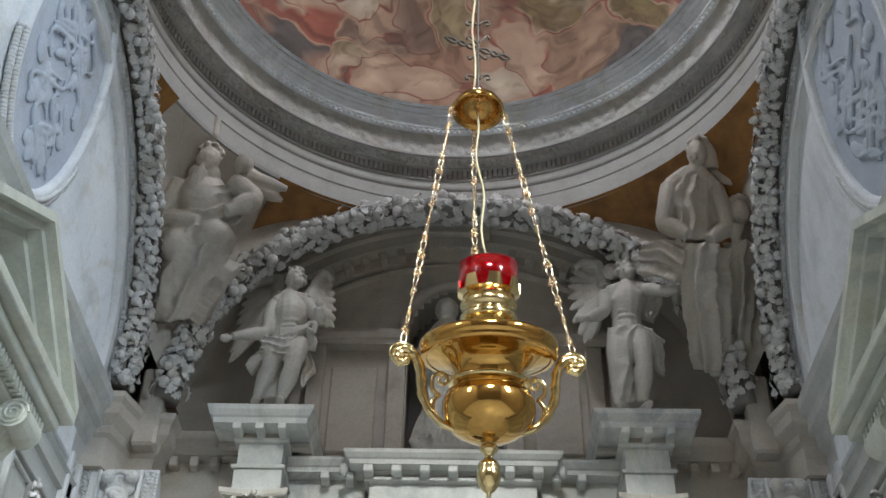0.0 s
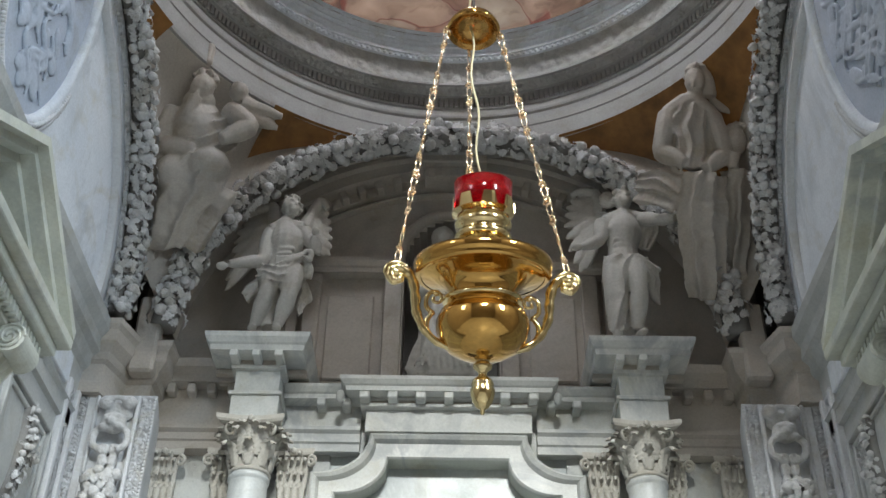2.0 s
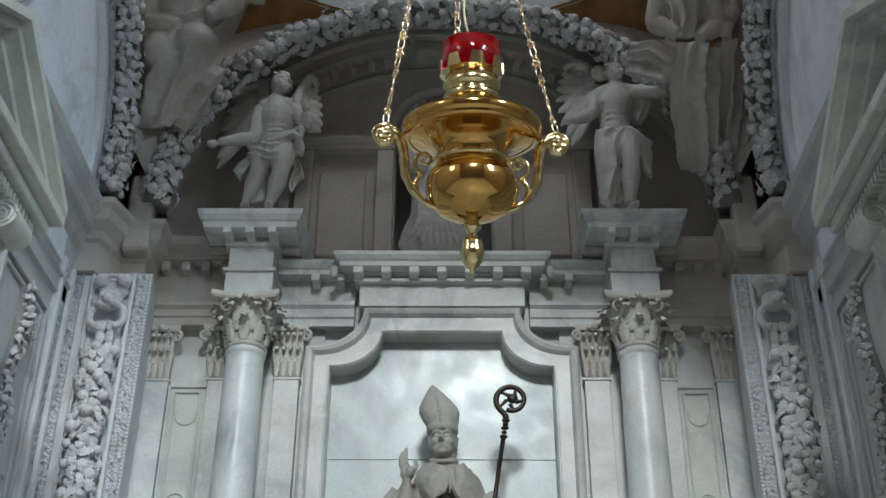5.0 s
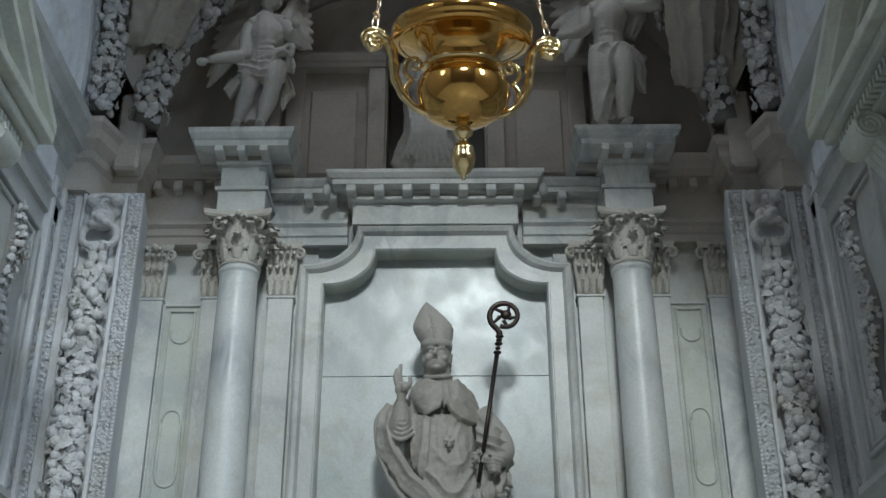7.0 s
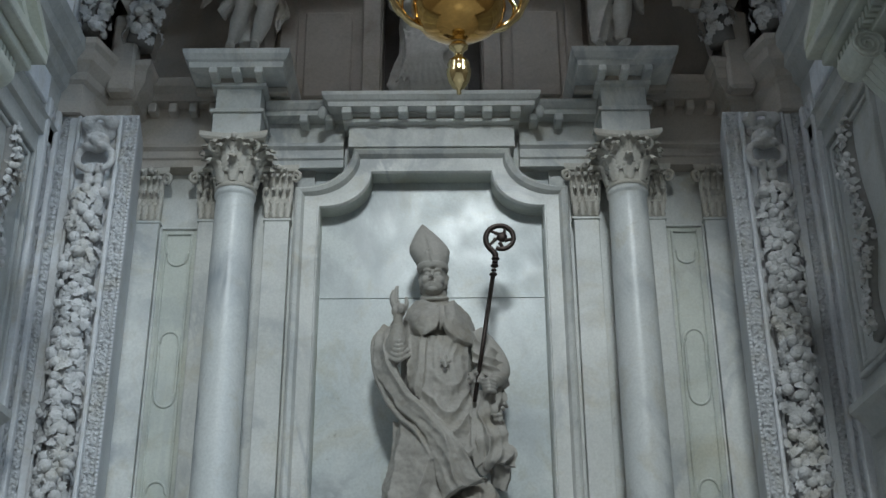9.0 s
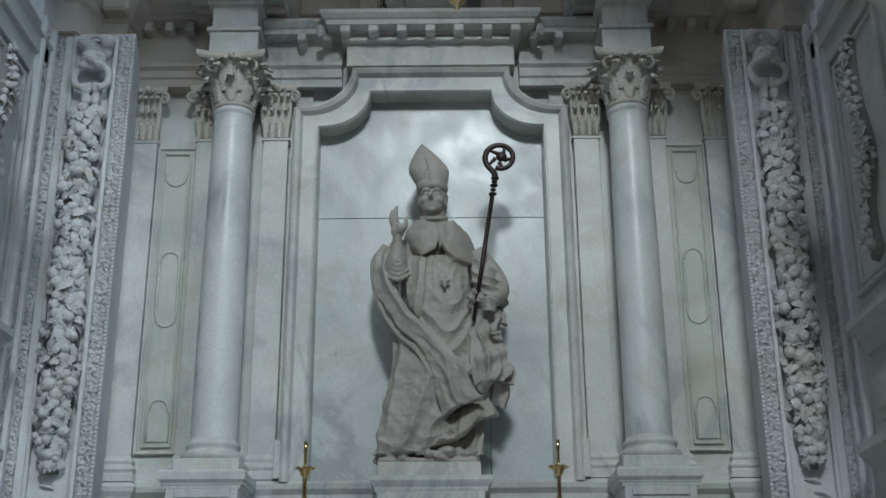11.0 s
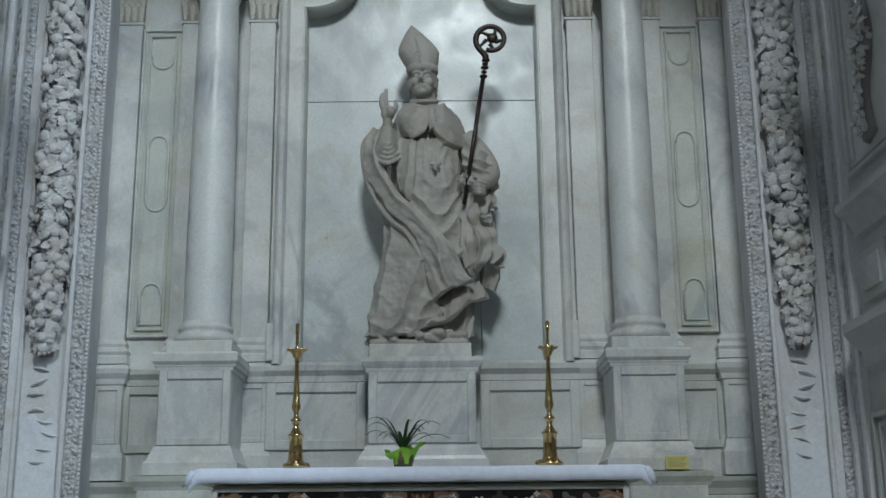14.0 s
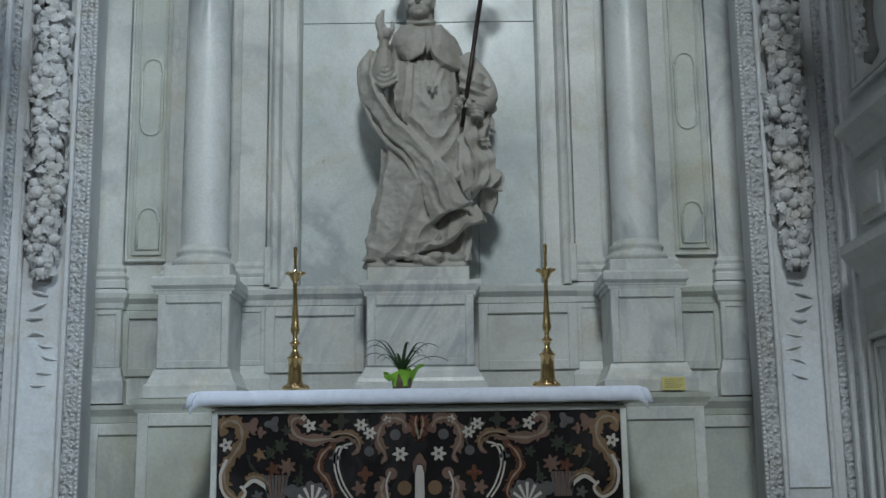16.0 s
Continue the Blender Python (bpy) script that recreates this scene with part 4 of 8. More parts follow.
# ---- dado of the retable ----
bm = bmesh.new()
mould(bm, [(-0.94, 7.10), (0.94, 7.10)], [(0, 2.30), (0.012, 2.305), (0.015, 2.34), (0.045, 2.37), (0.05, 2.40), (0.02, 2.42), (0, 2.425)][::1])
dado = structure("dado", bm, WHITE, "moulded white marble dado rail under the niche", "trim")
part("dado_wall", boxed(-0.94, 0.94, 7.10, 7.24, 1.74, 2.409, 0.003), WHITE, dado)
for sx in (-1, 1):
    a, b = (-0.94, -0.34) if sx < 0 else (0.34, 0.94)
    for nm, a0, a1, c0, c1 in (("stile", a, a + 0.06, 1.90, 2.30), ("stile", b - 0.06, b, 1.90, 2.30), ("rail", a + 0.06, b - 0.06, 2.24, 2.30), ("rail", a + 0.06, b - 0.06, 1.90, 1.96)):
        part(nm, boxed(a0, a1, 7.082, 7.101, c0, c1, 0.005), WHITE, dado)
    a, b = (-1.82, -1.50) if sx < 0 else (1.50, 1.82)
    bm = bmesh.new()
    mould(bm, [(a, 7.2), (b, 7.2)], [(0, 2.30), (0.012, 2.305), (0.015, 2.34), (0.045, 2.37), (0.05, 2.40), (0.02, 2.42), (0, 2.425)])
    part("rail_moulding", bm, GREENISH, dado)
    for nm, a0, a1, c0, c1 in (("stile", a, a + 0.04, 1.90, 2.30), ("stile", b - 0.04, b, 1.90, 2.30), ("rail", a + 0.04, b - 0.04, 2.25, 2.30), ("rail", a + 0.04, b - 0.04, 1.90, 1.95)):
        part(nm, boxed(a0, a1, 7.18, 7.199, c0, c1, 0.004), GREENISH, dado)
    a, b = (-2.0, -1.58) if sx < 0 else (1.58, 2.0)
    bm = bmesh.new()
    mould(bm, [(a, 7.16), (b, 7.16)], [(0, 1.62), (0.01, 1.625), (0.02, 1.66), (0.05, 1.70), (0.055, 1.725), (0, 1.735)])
    part("low_ledge", bm, GREENISH, dado)
    part("low_panel", boxed(a, b, 7.16, 7.199, 0.5, 1.735), GREENISH, dado)
    for nm, a0, a1, c0, c1 in (("stile", a, a + 0.07, 0.5, 1.62), ("stile", b - 0.05, b, 0.5, 1.62), ("rail", a + 0.07, b - 0.05, 1.55, 1.62)):
        part(nm, boxed(a0, a1, 7.145, 7.161, c0, c1, 0.004), WHITE, dado)

# ---- frame of the statue niche ----
def frame_line(f):
    """The scalloped outline of the opening, f from its inner to its outer edge."""
    x1, z1 = 0.74 + 0.172 * f, 4.745 + 0.143 * f
    rx, rz, zt = 0.34 + 0.04 * f, 0.255 + 0.037 * f, 5.0 + 0.18 * f
    left = [(-x1, 2.41), (-x1, 3.2), (-x1, 4.0), (-x1, z1)]
    left += [(-x1 + 0.035 + (rx - 0.035) * math.sin(radians(90 * i / 12)), zt - (zt - z1) * math.cos(radians(90 * i / 12))) for i in range(13)]
    return left + [(0, zt)] + [(-x, z) for x, z in left[::-1]]


frame_root = thing("niche_surround", "moulded white marble frame with scalloped upper corners", "frame", at=(0, 7.1, 2.41))
for nm, prof in (("reveal", [(0.0, 7.24), (0.0, 7.085)]), ("face", [(0.0, 7.085), (0.06, 7.07), (0.10, 7.07), (0.13, 7.082), (0.62, 7.082), (0.66, 7.065)]), ("outer_roll", [(0.66, 7.065), (0.72, 7.045), (0.86, 7.035), (0.95, 7.045), (1.0, 7.07), (1.0, 7.2)])):
    bm = bmesh.new()
    rows = [[bm.verts.new((x, y, z)) for x, z in frame_line(f)] for f, y in prof]
    for a, b in zip(rows, rows[1:]):
        for i in range(len(a) - 1):
            bm.faces.new((a[i], a[i + 1], b[i + 1], b[i]))
    part(nm, bm, WHITE if nm != "reveal" else GREENISH, frame_root)
for sx in (-1, 1):
    part("ear", boxed(min(sx * 0.89, sx * 0.945), max(sx * 0.89, sx * 0.945), 7.05, 7.199, 2.43, 2.66, 0.006), WHITE, frame_root)

# ---- central entablature ----
ent = thing("entablature", "white marble entablature with block brackets over the niche", "entablature", at=(0, 7.0, 5.18))
part("frieze", boxed(-0.565, 0.565, 7.04, 7.25, 5.182, 5.37, 0.003), WHITE, ent)
part("cornice_bed", boxed(-0.60, 0.60, 6.99, 7.25, 5.345, 5.372, 0.004), WHITE, ent)
bm = bmesh.new()
mould(bm, [(-0.595, 7.3), (-0.595, 7.0), (0.595, 7.0), (0.595, 7.3)], [(0, 5.415), (0.10, 5.418), (0.105, 5.45), (0.12, 5.458), (0.14, 5.485), (0.145, 5.51), (0, 5.517)])
part("cornice", bm, WHITE, ent)
part("cornice_slab", boxed(-0.6, 0.6, 6.98, 7.35, 5.40, 5.516), WHITE, ent)
# The bed behind the brackets is darker than the cornice.
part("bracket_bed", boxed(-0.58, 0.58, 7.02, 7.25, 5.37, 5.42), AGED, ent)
for i in range(7):
    x = -0.57 + 0.19 * i
    part("bracket", boxed(x - 0.035, x + 0.035, 6.90, 7.03, 5.365, 5.418, 0.008), WHITE, ent)
for sx in (-1, 1):
    a, b = (-1.13, -0.60) if sx < 0 else (0.60, 1.13)
    bm = bmesh.new()
    mould(bm, [(a, 7.13), (b, 7.13)], [(0, 5.415), (0.11, 5.418), (0.115, 5.45), (0.13, 5.458), (0.155, 5.49), (0.16, 5.508), (0, 5.513)])
    part("side_cornice", bm, WHITE, ent)
    part("side_frieze", boxed(a, b, 7.13, 7.199, 5.08, 5.42), WHITE, ent)
    bm = bmesh.new()
    mould(bm, [(a, 7.13), (b, 7.13)], [(0, 5.06), (0.015, 5.065), (0.015, 5.12), (0.03, 5.13), (0.03, 5.19), (0.055, 5.21), (0.055, 5.235), (0, 5.24)])
    part("side_architrave", bm, WHITE, ent)
    for k in range(2):
        x = sx * (0.70 + 0.17 * k)
        part("bracket", boxed(x - 0.03, x + 0.03, 7.0, 7.14, 5.36, 5.416, 0.008), WHITE, ent)
    part("drop_ornament", blob(bmesh.new(), (sx * 0.735, 6.93, 5.385), (0.03, 0.03, 0.05)), WHITE, ent, "", True)
    # darker stretch over the outer pilasters
    a, b = (-2.02, -1.40) if sx < 0 else (1.40, 2.02)
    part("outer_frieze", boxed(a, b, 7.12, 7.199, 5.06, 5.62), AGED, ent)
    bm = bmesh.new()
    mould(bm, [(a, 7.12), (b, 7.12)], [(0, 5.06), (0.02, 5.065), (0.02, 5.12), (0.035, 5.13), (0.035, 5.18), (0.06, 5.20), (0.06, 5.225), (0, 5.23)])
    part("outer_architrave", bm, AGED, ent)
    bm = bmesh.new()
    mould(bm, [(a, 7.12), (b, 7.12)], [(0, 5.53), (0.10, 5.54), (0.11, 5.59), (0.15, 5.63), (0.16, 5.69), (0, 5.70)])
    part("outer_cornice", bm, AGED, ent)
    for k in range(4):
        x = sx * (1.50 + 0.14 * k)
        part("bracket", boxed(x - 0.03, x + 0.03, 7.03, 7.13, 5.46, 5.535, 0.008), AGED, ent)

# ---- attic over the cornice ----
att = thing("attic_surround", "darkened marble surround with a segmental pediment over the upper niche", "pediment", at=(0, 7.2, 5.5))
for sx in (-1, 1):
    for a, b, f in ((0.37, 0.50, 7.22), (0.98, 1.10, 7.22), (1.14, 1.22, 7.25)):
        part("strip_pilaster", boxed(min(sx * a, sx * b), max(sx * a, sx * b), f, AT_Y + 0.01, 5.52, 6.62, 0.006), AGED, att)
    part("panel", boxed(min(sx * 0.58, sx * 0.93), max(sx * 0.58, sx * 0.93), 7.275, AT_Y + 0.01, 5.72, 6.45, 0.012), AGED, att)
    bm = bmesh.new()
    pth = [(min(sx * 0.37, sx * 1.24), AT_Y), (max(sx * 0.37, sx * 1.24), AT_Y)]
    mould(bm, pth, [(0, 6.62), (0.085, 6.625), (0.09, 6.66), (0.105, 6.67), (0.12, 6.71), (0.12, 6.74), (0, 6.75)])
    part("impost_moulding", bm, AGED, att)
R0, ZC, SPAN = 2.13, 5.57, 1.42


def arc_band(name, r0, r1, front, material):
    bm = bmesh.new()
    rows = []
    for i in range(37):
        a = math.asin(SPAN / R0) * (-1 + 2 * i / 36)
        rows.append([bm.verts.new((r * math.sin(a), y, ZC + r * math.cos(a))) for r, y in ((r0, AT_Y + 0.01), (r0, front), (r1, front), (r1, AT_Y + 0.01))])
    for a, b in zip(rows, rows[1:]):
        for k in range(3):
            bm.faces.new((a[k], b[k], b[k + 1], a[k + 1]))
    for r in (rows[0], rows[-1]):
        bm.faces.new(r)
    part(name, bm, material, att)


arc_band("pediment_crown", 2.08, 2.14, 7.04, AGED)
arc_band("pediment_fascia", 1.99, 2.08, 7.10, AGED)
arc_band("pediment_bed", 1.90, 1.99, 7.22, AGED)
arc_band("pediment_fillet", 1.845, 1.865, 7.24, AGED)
for i in range(19):
    a = math.asin(SPAN / R0) * (-0.94 + 1.88 * i / 18)
    if abs(a) < 0.16:
        continue
    bm = bmesh.new()
    m = Matrix.Translation((1.945 * math.sin(a), 7.185, ZC + 1.945 * math.cos(a))) @ Matrix.Rotation(a, 4, "Y")
    bmesh.ops.create_cube(bm, size=1.0, matrix=m @ Matrix.Diagonal((0.062, 0.10, 0.09, 1)))
    bmesh.ops.bevel(bm, geom=bm.edges[:], offset=0.008, segments=1, affect="EDGES")
    part("dentil", bm, AGED, att)
bm = bmesh.new()
box(bm, -0.27, 0.27, 7.0, AT_Y, 7.56, 7.70, 0.01)
box(bm, -0.22, 0.22, 7.06, AT_Y, 7.46, 7.56, 0.008)
for i in range(4):
    box(bm, -0.20 + 0.115 * i, -0.14 + 0.115 * i, 7.04, 7.10, 7.43, 7.53, 0.006)
part("crowning_block", bm, AGED, att)
bm = bmesh.new()
rows = []
for i in range(25):
    th = math.pi * i / 24
    rows.append([bm.verts.new((-(0.36 + g) * math.cos(th), y, 6.80 + (0.40 + g) * math.sin(th))) for g, y in ((0, 7.3), (0, 7.255), (0.05, 7.24), (0.07, 7.25), (0.075, 7.3))])
for a, b in zip(rows, rows[1:]):
    for k in range(4):
        bm.faces.new((a[k], b[k], b[k + 1], a[k + 1]))
part("niche_arch", bm, AGED, att, "", True)

# small white figure in the upper niche
bm = bmesh.new()
loft(bm, [(-0.02, 7.28, 5.70, 0.24, 0.14, 0.06, 7, 0), (-0.02, 7.26, 5.80, 0.26, 0.15, 0.10, 6, 1), (-0.03, 7.26, 6.1, 0.20, 0.14, 0.12, 7, 2), (-0.04, 7.28, 6.45, 0.17, 0.12, 0.08, 6, 1), (-0.06, 7.28, 6.72, 0.17, 0.11, 0.06, 5, 0), (-0.06, 7.28, 6.88, 0.08, 0.07, 0.03, 4, 0)], 36)
blob(bm, (-0.07, 7.25, 6.98), (0.075, 0.085, 0.10))
blob(bm, (-0.07, 7.28, 7.0), (0.095, 0.09, 0.11))
tube(bm, [(-0.2, 7.25, 6.68), (-0.27, 7.2, 6.45), (-0.12, 7.12, 6.40)], [0.055, 0.05, 0.035])
tube(bm, [(0.08, 7.25, 6.68), (0.16, 7.18, 6.48), (0.02, 7.12, 6.42)], [0.055, 0.05, 0.035])
for i in range(9):
    tube(bm, [(-0.2 + 0.045 * i, 7.13, 6.2 - 0.02 * i), (-0.17 + 0.03 * i, 7.10, 5.95), (-0.25 + 0.05 * i, 7.12, 5.74)], [0.012, 0.02, 0.012], 6)
sculpt("niche_statue", bm, ANGEL, 0.012, "small white draped statue in the upper niche", "statue", folds=0.015, fold_scale=0.08)


# ---- angels on the column blocks ----
def wing(bm, root, outline, y, n=13):
    """A feathered wing: a broad shoulder blade and overlapping long feathers out to the outline."""
    root = Vector((root[0], y - 0.03, root[1]))
    line = smooth_line(outline, n)
    for i, (x, z) in enumerate(line):
        p = Vector((x, y + 0.03 + 0.010 * (i % 2), z))
        way = p - root
        q = [math.degrees(v) for v in way.to_track_quat("X", "Y").to_euler()]
        blob(bm, root + way * 0.56, (way.length * 0.47, 0.045, 0.020), q, 2)
        blob(bm, root + way * 0.34, (way.length * 0.32, 0.055, 0.034), q, 2)
    tube(bm, [root] + [Vector((x, y - 0.01, z)) for x, z in line[:5]], [0.06, 0.042, 0.036, 0.032, 0.028, 0.02], 8)


def smooth_line(ctrl, n=28):
    pts = [spline([Vector((x, z, 0)) for x, z in ctrl], i / n) for i in range(n + 1)]
    return [(p.x, p.y) for p in pts]


def limb(bm, a, b, c, r0, r1, r2):
    """A bent arm or leg with its muscles."""
    a, b, c = Vector(a), Vector(b), Vector(c)
    tube(bm, [a, a.lerp(b, 0.45) + Vector((0, -0.01, 0)), b, b.lerp(c, 0.35) + Vector((0, 0.008, 0)), c], [r0, r0 * 0.98, r1, r1 * 1.06, r2], 12)


def nude_head(bm, head, turn, seed):
    """A curly-haired head; turn: which way the face looks along x."""
    rng = random.Random(seed)
    H = Vector(head)
    face = Vector((turn, -1.0, -0.1)).normalized()
    blob(bm, H, (0.066, 0.078, 0.092))
    blob(bm, H + face * 0.052 + Vector((0, 0, -0.045)), (0.038, 0.036, 0.036))
    tube(bm, [H + face * 0.070 + Vector((0, 0, 0.020)), H + face * 0.083 + Vector((0, 0, -0.016))], [0.010, 0.013], 7)
    side = face.cross(Vector((0, 0, 1)))
    for s in (-1, 1):
        blob(bm, H + face * 0.058 + side * s * 0.030 + Vector((0, 0, -0.022)), 0.020)
        blob(bm, H + face * 0.062 + side * s * 0.030 + Vector((0, 0, 0.026)), (0.022, 0.016, 0.010))
    for i in range(34):
        a, e = rng.uniform(0, 6.28), rng.uniform(-0.2, 1.4)
        p = Vector((math.cos(a) * math.cos(e), math.sin(a) * math.cos(e), math.sin(e)))
        if p.dot(face) > 0.55 and e < 0.7:
            continue
        blob(bm, H + Vector((p.x * 0.074, p.y * 0.084, p.z * 0.098)), rng.uniform(0.016, 0.027), sub=1)


Y = 6.83
bm = bmesh.new()
limb(bm, (-1.262, Y - 0.02, 6.299), (-1.286, Y - 0.10, 6.078), (-1.358, Y - 0.04, 5.853), 0.088, 0.058, 0.032)
limb(bm, (-1.132, Y - 0.04, 6.313), (-1.124, Y - 0.12, 6.066), (-1.184, Y - 0.08, 5.829), 0.090, 0.060, 0.034)
blob(bm, (-1.354, Y - 0.09, 5.794), (0.034, 0.075, 0.024), (0, 0, 10))
blob(bm, (-1.181, Y - 0.13, 5.770), (0.034, 0.075, 0.024), (0, 0, 10))
tube(bm, [(-1.201, Y, 6.314), (-1.213, Y - 0.01, 6.450), (-1.201, Y - 0.03, 6.581), (-1.224, Y - 0.02, 6.727), (-1.231, Y - 0.02, 6.803)], [0.120, 0.104, 0.128, 0.085, 0.046], 14)
blob(bm, (-1.181, Y - 0.11, 6.575), (0.058, 0.035, 0.042))
blob(bm, (-1.243, Y - 0.10, 6.567), (0.058, 0.035, 0.042))
for k in range(3):
    blob(bm, Vector((-1.186, Y - 0.10, 6.470)) + Vector((0, 0.006 * k, -0.045 * k)), (0.070, 0.030, 0.026))
tube(bm, [(-1.314, Y - 0.03, 6.681), (-1.223, Y - 0.03, 6.733), (-1.102, Y - 0.03, 6.702)], [0.062, 0.055, 0.062], 10)
tube(bm, [(-1.225, Y - 0.02, 6.774), (-1.206, Y - 0.04, 6.853)], [0.048, 0.042], 9)
nude_head(bm, (-1.200, Y - 0.05, 6.893), 0.85, 4)
limb(bm, (-1.322, Y - 0.02, 6.679), (-1.352, Y - 0.07, 6.395), (-1.570, Y - 0.16, 6.291), 0.060, 0.046, 0.028)
blob(bm, (-1.612, Y - 0.17, 6.265), (0.042, 0.030, 0.034))
limb(bm, (-1.087, Y - 0.02, 6.692), (-0.983, Y - 0.06, 6.506), (-0.983, Y - 0.12, 6.579), 0.056, 0.044, 0.028)
blob(bm, (-0.985, Y - 0.13, 6.617), (0.032, 0.026, 0.036))
# kilt drawn across the hips, knot and flying ends
drape(bm, [[(-1.376, Y - 0.04, 6.354), (-1.263, Y - 0.13, 6.308), (-1.172, Y - 0.14, 6.328), (-1.064, Y - 0.06, 6.469)], [(-1.375, Y - 0.05, 6.276), (-1.258, Y - 0.15, 6.206), (-1.161, Y - 0.15, 6.233), (-1.074, Y - 0.08, 6.365)], [(-1.358, Y - 0.05, 6.224), (-1.253, Y - 0.14, 6.144), (-1.169, Y - 0.14, 6.154), (-1.105, Y - 0.10, 6.253)]], 0.06, 46, 24, lambda u, v: 0.030 * ridge(3.2 * v - 1.4 * u + 0.2 * math.sin(9 * u)) + 0.010 * ridge(6 * u + v))
for k in range(4):
    tube(bm, [Vector((-1.249, Y - 0.13, 6.379)) + Vector((0, 0, -0.020 * k)), Vector((-1.145, Y - 0.15, 6.365)) + Vector((0, 0, -0.012 * k)), Vector((-1.043, Y - 0.12, 6.433)) + Vector((0, 0, -0.008 * k))], [0.010, 0.016, 0.010], 7)
tube(bm, [(-1.047, Y - 0.12, 6.433), (-0.999, Y - 0.13, 6.426), (-1.001, Y - 0.13, 6.355), (-1.042, Y - 0.13, 6.385)], [0.018, 0.022, 0.018, 0.012], 8)
drape(bm, [[(-1.070, Y - 0.10, 6.421), (-1.022, Y - 0.08, 6.419)], [(-1.041, Y - 0.09, 6.322), (-0.980, Y - 0.06, 6.327)], [(-1.049, Y - 0.08, 6.242), (-0.986, Y - 0.05, 6.246)]], 0.025, 12, 26, lambda u, v: 0.020 * ridge(2 * u + 0.6 * v))
drape(bm, [[(-1.108, Y - 0.02, 6.266), (-1.057, Y, 6.316)], [(-1.074, Y, 6.176), (-0.977, Y, 6.125)], [(-1.083, Y, 6.038), (-1.015, Y, 6.073)], [(-1.058, Y - 0.02, 5.940), (-1.043, Y, 5.987)]], 0.03, 14, 34, lambda u, v: 0.025 * ridge(2.2 * u + v))
drape(bm, [[(-1.366, Y - 0.03, 6.273), (-1.318, Y - 0.06, 6.200)], [(-1.453, Y - 0.02, 6.209), (-1.377, Y - 0.04, 6.127)], [(-1.482, Y, 6.153), (-1.435, Y - 0.03, 6.064)]], 0.035, 14, 30, lambda u, v: 0.022 * ridge(2 * u + 0.7 * v))
tube(bm, [(-1.247, Y, 5.851), (-1.249, Y, 6.002), (-1.245, Y, 6.173)], [0.07, 0.05, 0.06], 9)
wing(bm, (-1.327, 6.834), [(-1.353, 7.017), (-1.451, 7.010), (-1.572, 6.927), (-1.627, 6.754), (-1.637, 6.548), (-1.640, 6.286), (-1.552, 6.376)], Y + 0.12)
wing(bm, (-1.105, 6.798), [(-1.052, 6.992), (-1.007, 7.094), (-0.933, 6.983), (-0.898, 6.801), (-0.900, 6.613), (-0.976, 6.603)], Y + 0.12, 11)
box(bm, -1.41, -1.09, Y - 0.12, Y + 0.16, 5.688, 5.715, 0.01)
sculpt("angel_statue", bm, ANGEL, 0.0080, "winged stone youth in a short tunic looking aside", "statue", group="angel statues", folds=0.004, fold_scale=0.05, soft=1)

bm = bmesh.new()
limb(bm, (1.178, Y - 0.02, 6.438), (1.136, Y - 0.08, 6.124), (1.153, Y - 0.03, 5.863), 0.090, 0.062, 0.036)
limb(bm, (1.307, Y - 0.05, 6.417), (1.315, Y - 0.13, 6.144), (1.294, Y - 0.06, 5.842), 0.094, 0.062, 0.034)
blob(bm, (1.146, Y - 0.10, 5.781), (0.034, 0.080, 0.024), (0, 0, -20))
blob(bm, (1.302, Y - 0.11, 5.780), (0.034, 0.080, 0.024), (0, 0, 20))
tube(bm, [(1.239, Y, 6.416), (1.243, Y - 0.01, 6.558), (1.256, Y - 0.03, 6.704), (1.267, Y - 0.02, 6.847), (1.277, Y - 0.02, 6.925)], [0.125, 0.108, 0.132, 0.088, 0.046], 14)
blob(bm, (1.193, Y - 0.10, 6.692), (0.058, 0.032, 0.042))
blob(bm, (1.299, Y - 0.10, 6.697), (0.058, 0.032, 0.042))
for k in range(3):
    blob(bm, Vector((1.234, Y - 0.10, 6.589)) + Vector((0, 0.006 * k, -0.048 * k)), (0.070, 0.030, 0.026))
tube(bm, [(1.133, Y - 0.03, 6.798), (1.267, Y - 0.03, 6.868), (1.387, Y - 0.03, 6.831)], [0.062, 0.055, 0.062], 10)
tube(bm, [(1.272, Y - 0.02, 6.896), (1.273, Y - 0.05, 6.960)], [0.048, 0.042], 9)
nude_head(bm, (1.271, Y - 0.06, 6.997), 0.15, 7)
blob(bm, (1.167, Y, 7.039), (0.070, 0.05, 0.075))
limb(bm, (1.111, Y - 0.02, 6.796), (1.074, Y - 0.08, 6.606), (0.938, Y - 0.15, 6.482), 0.060, 0.046, 0.028)
blob(bm, (0.893, Y - 0.16, 6.477), (0.044, 0.030, 0.032))
for k in range(3):
    tube(bm, [Vector((1.065, Y - 0.03, 6.797)) + Vector((0, 0, -0.02 * k)), Vector((1.097, Y - 0.10, 6.771)) + Vector((0, 0, -0.02 * k)), Vector((1.143, Y - 0.06, 6.765)) + Vector((0, 0, -0.02 * k))], 0.014, 7)
limb(bm, (1.389, Y - 0.02, 6.839), (1.494, Y - 0.17, 6.725), (1.597, Y - 0.28, 6.658), 0.056, 0.044, 0.030)
blob(bm, (1.652, Y - 0.30, 6.680), (0.044, 0.034, 0.036))
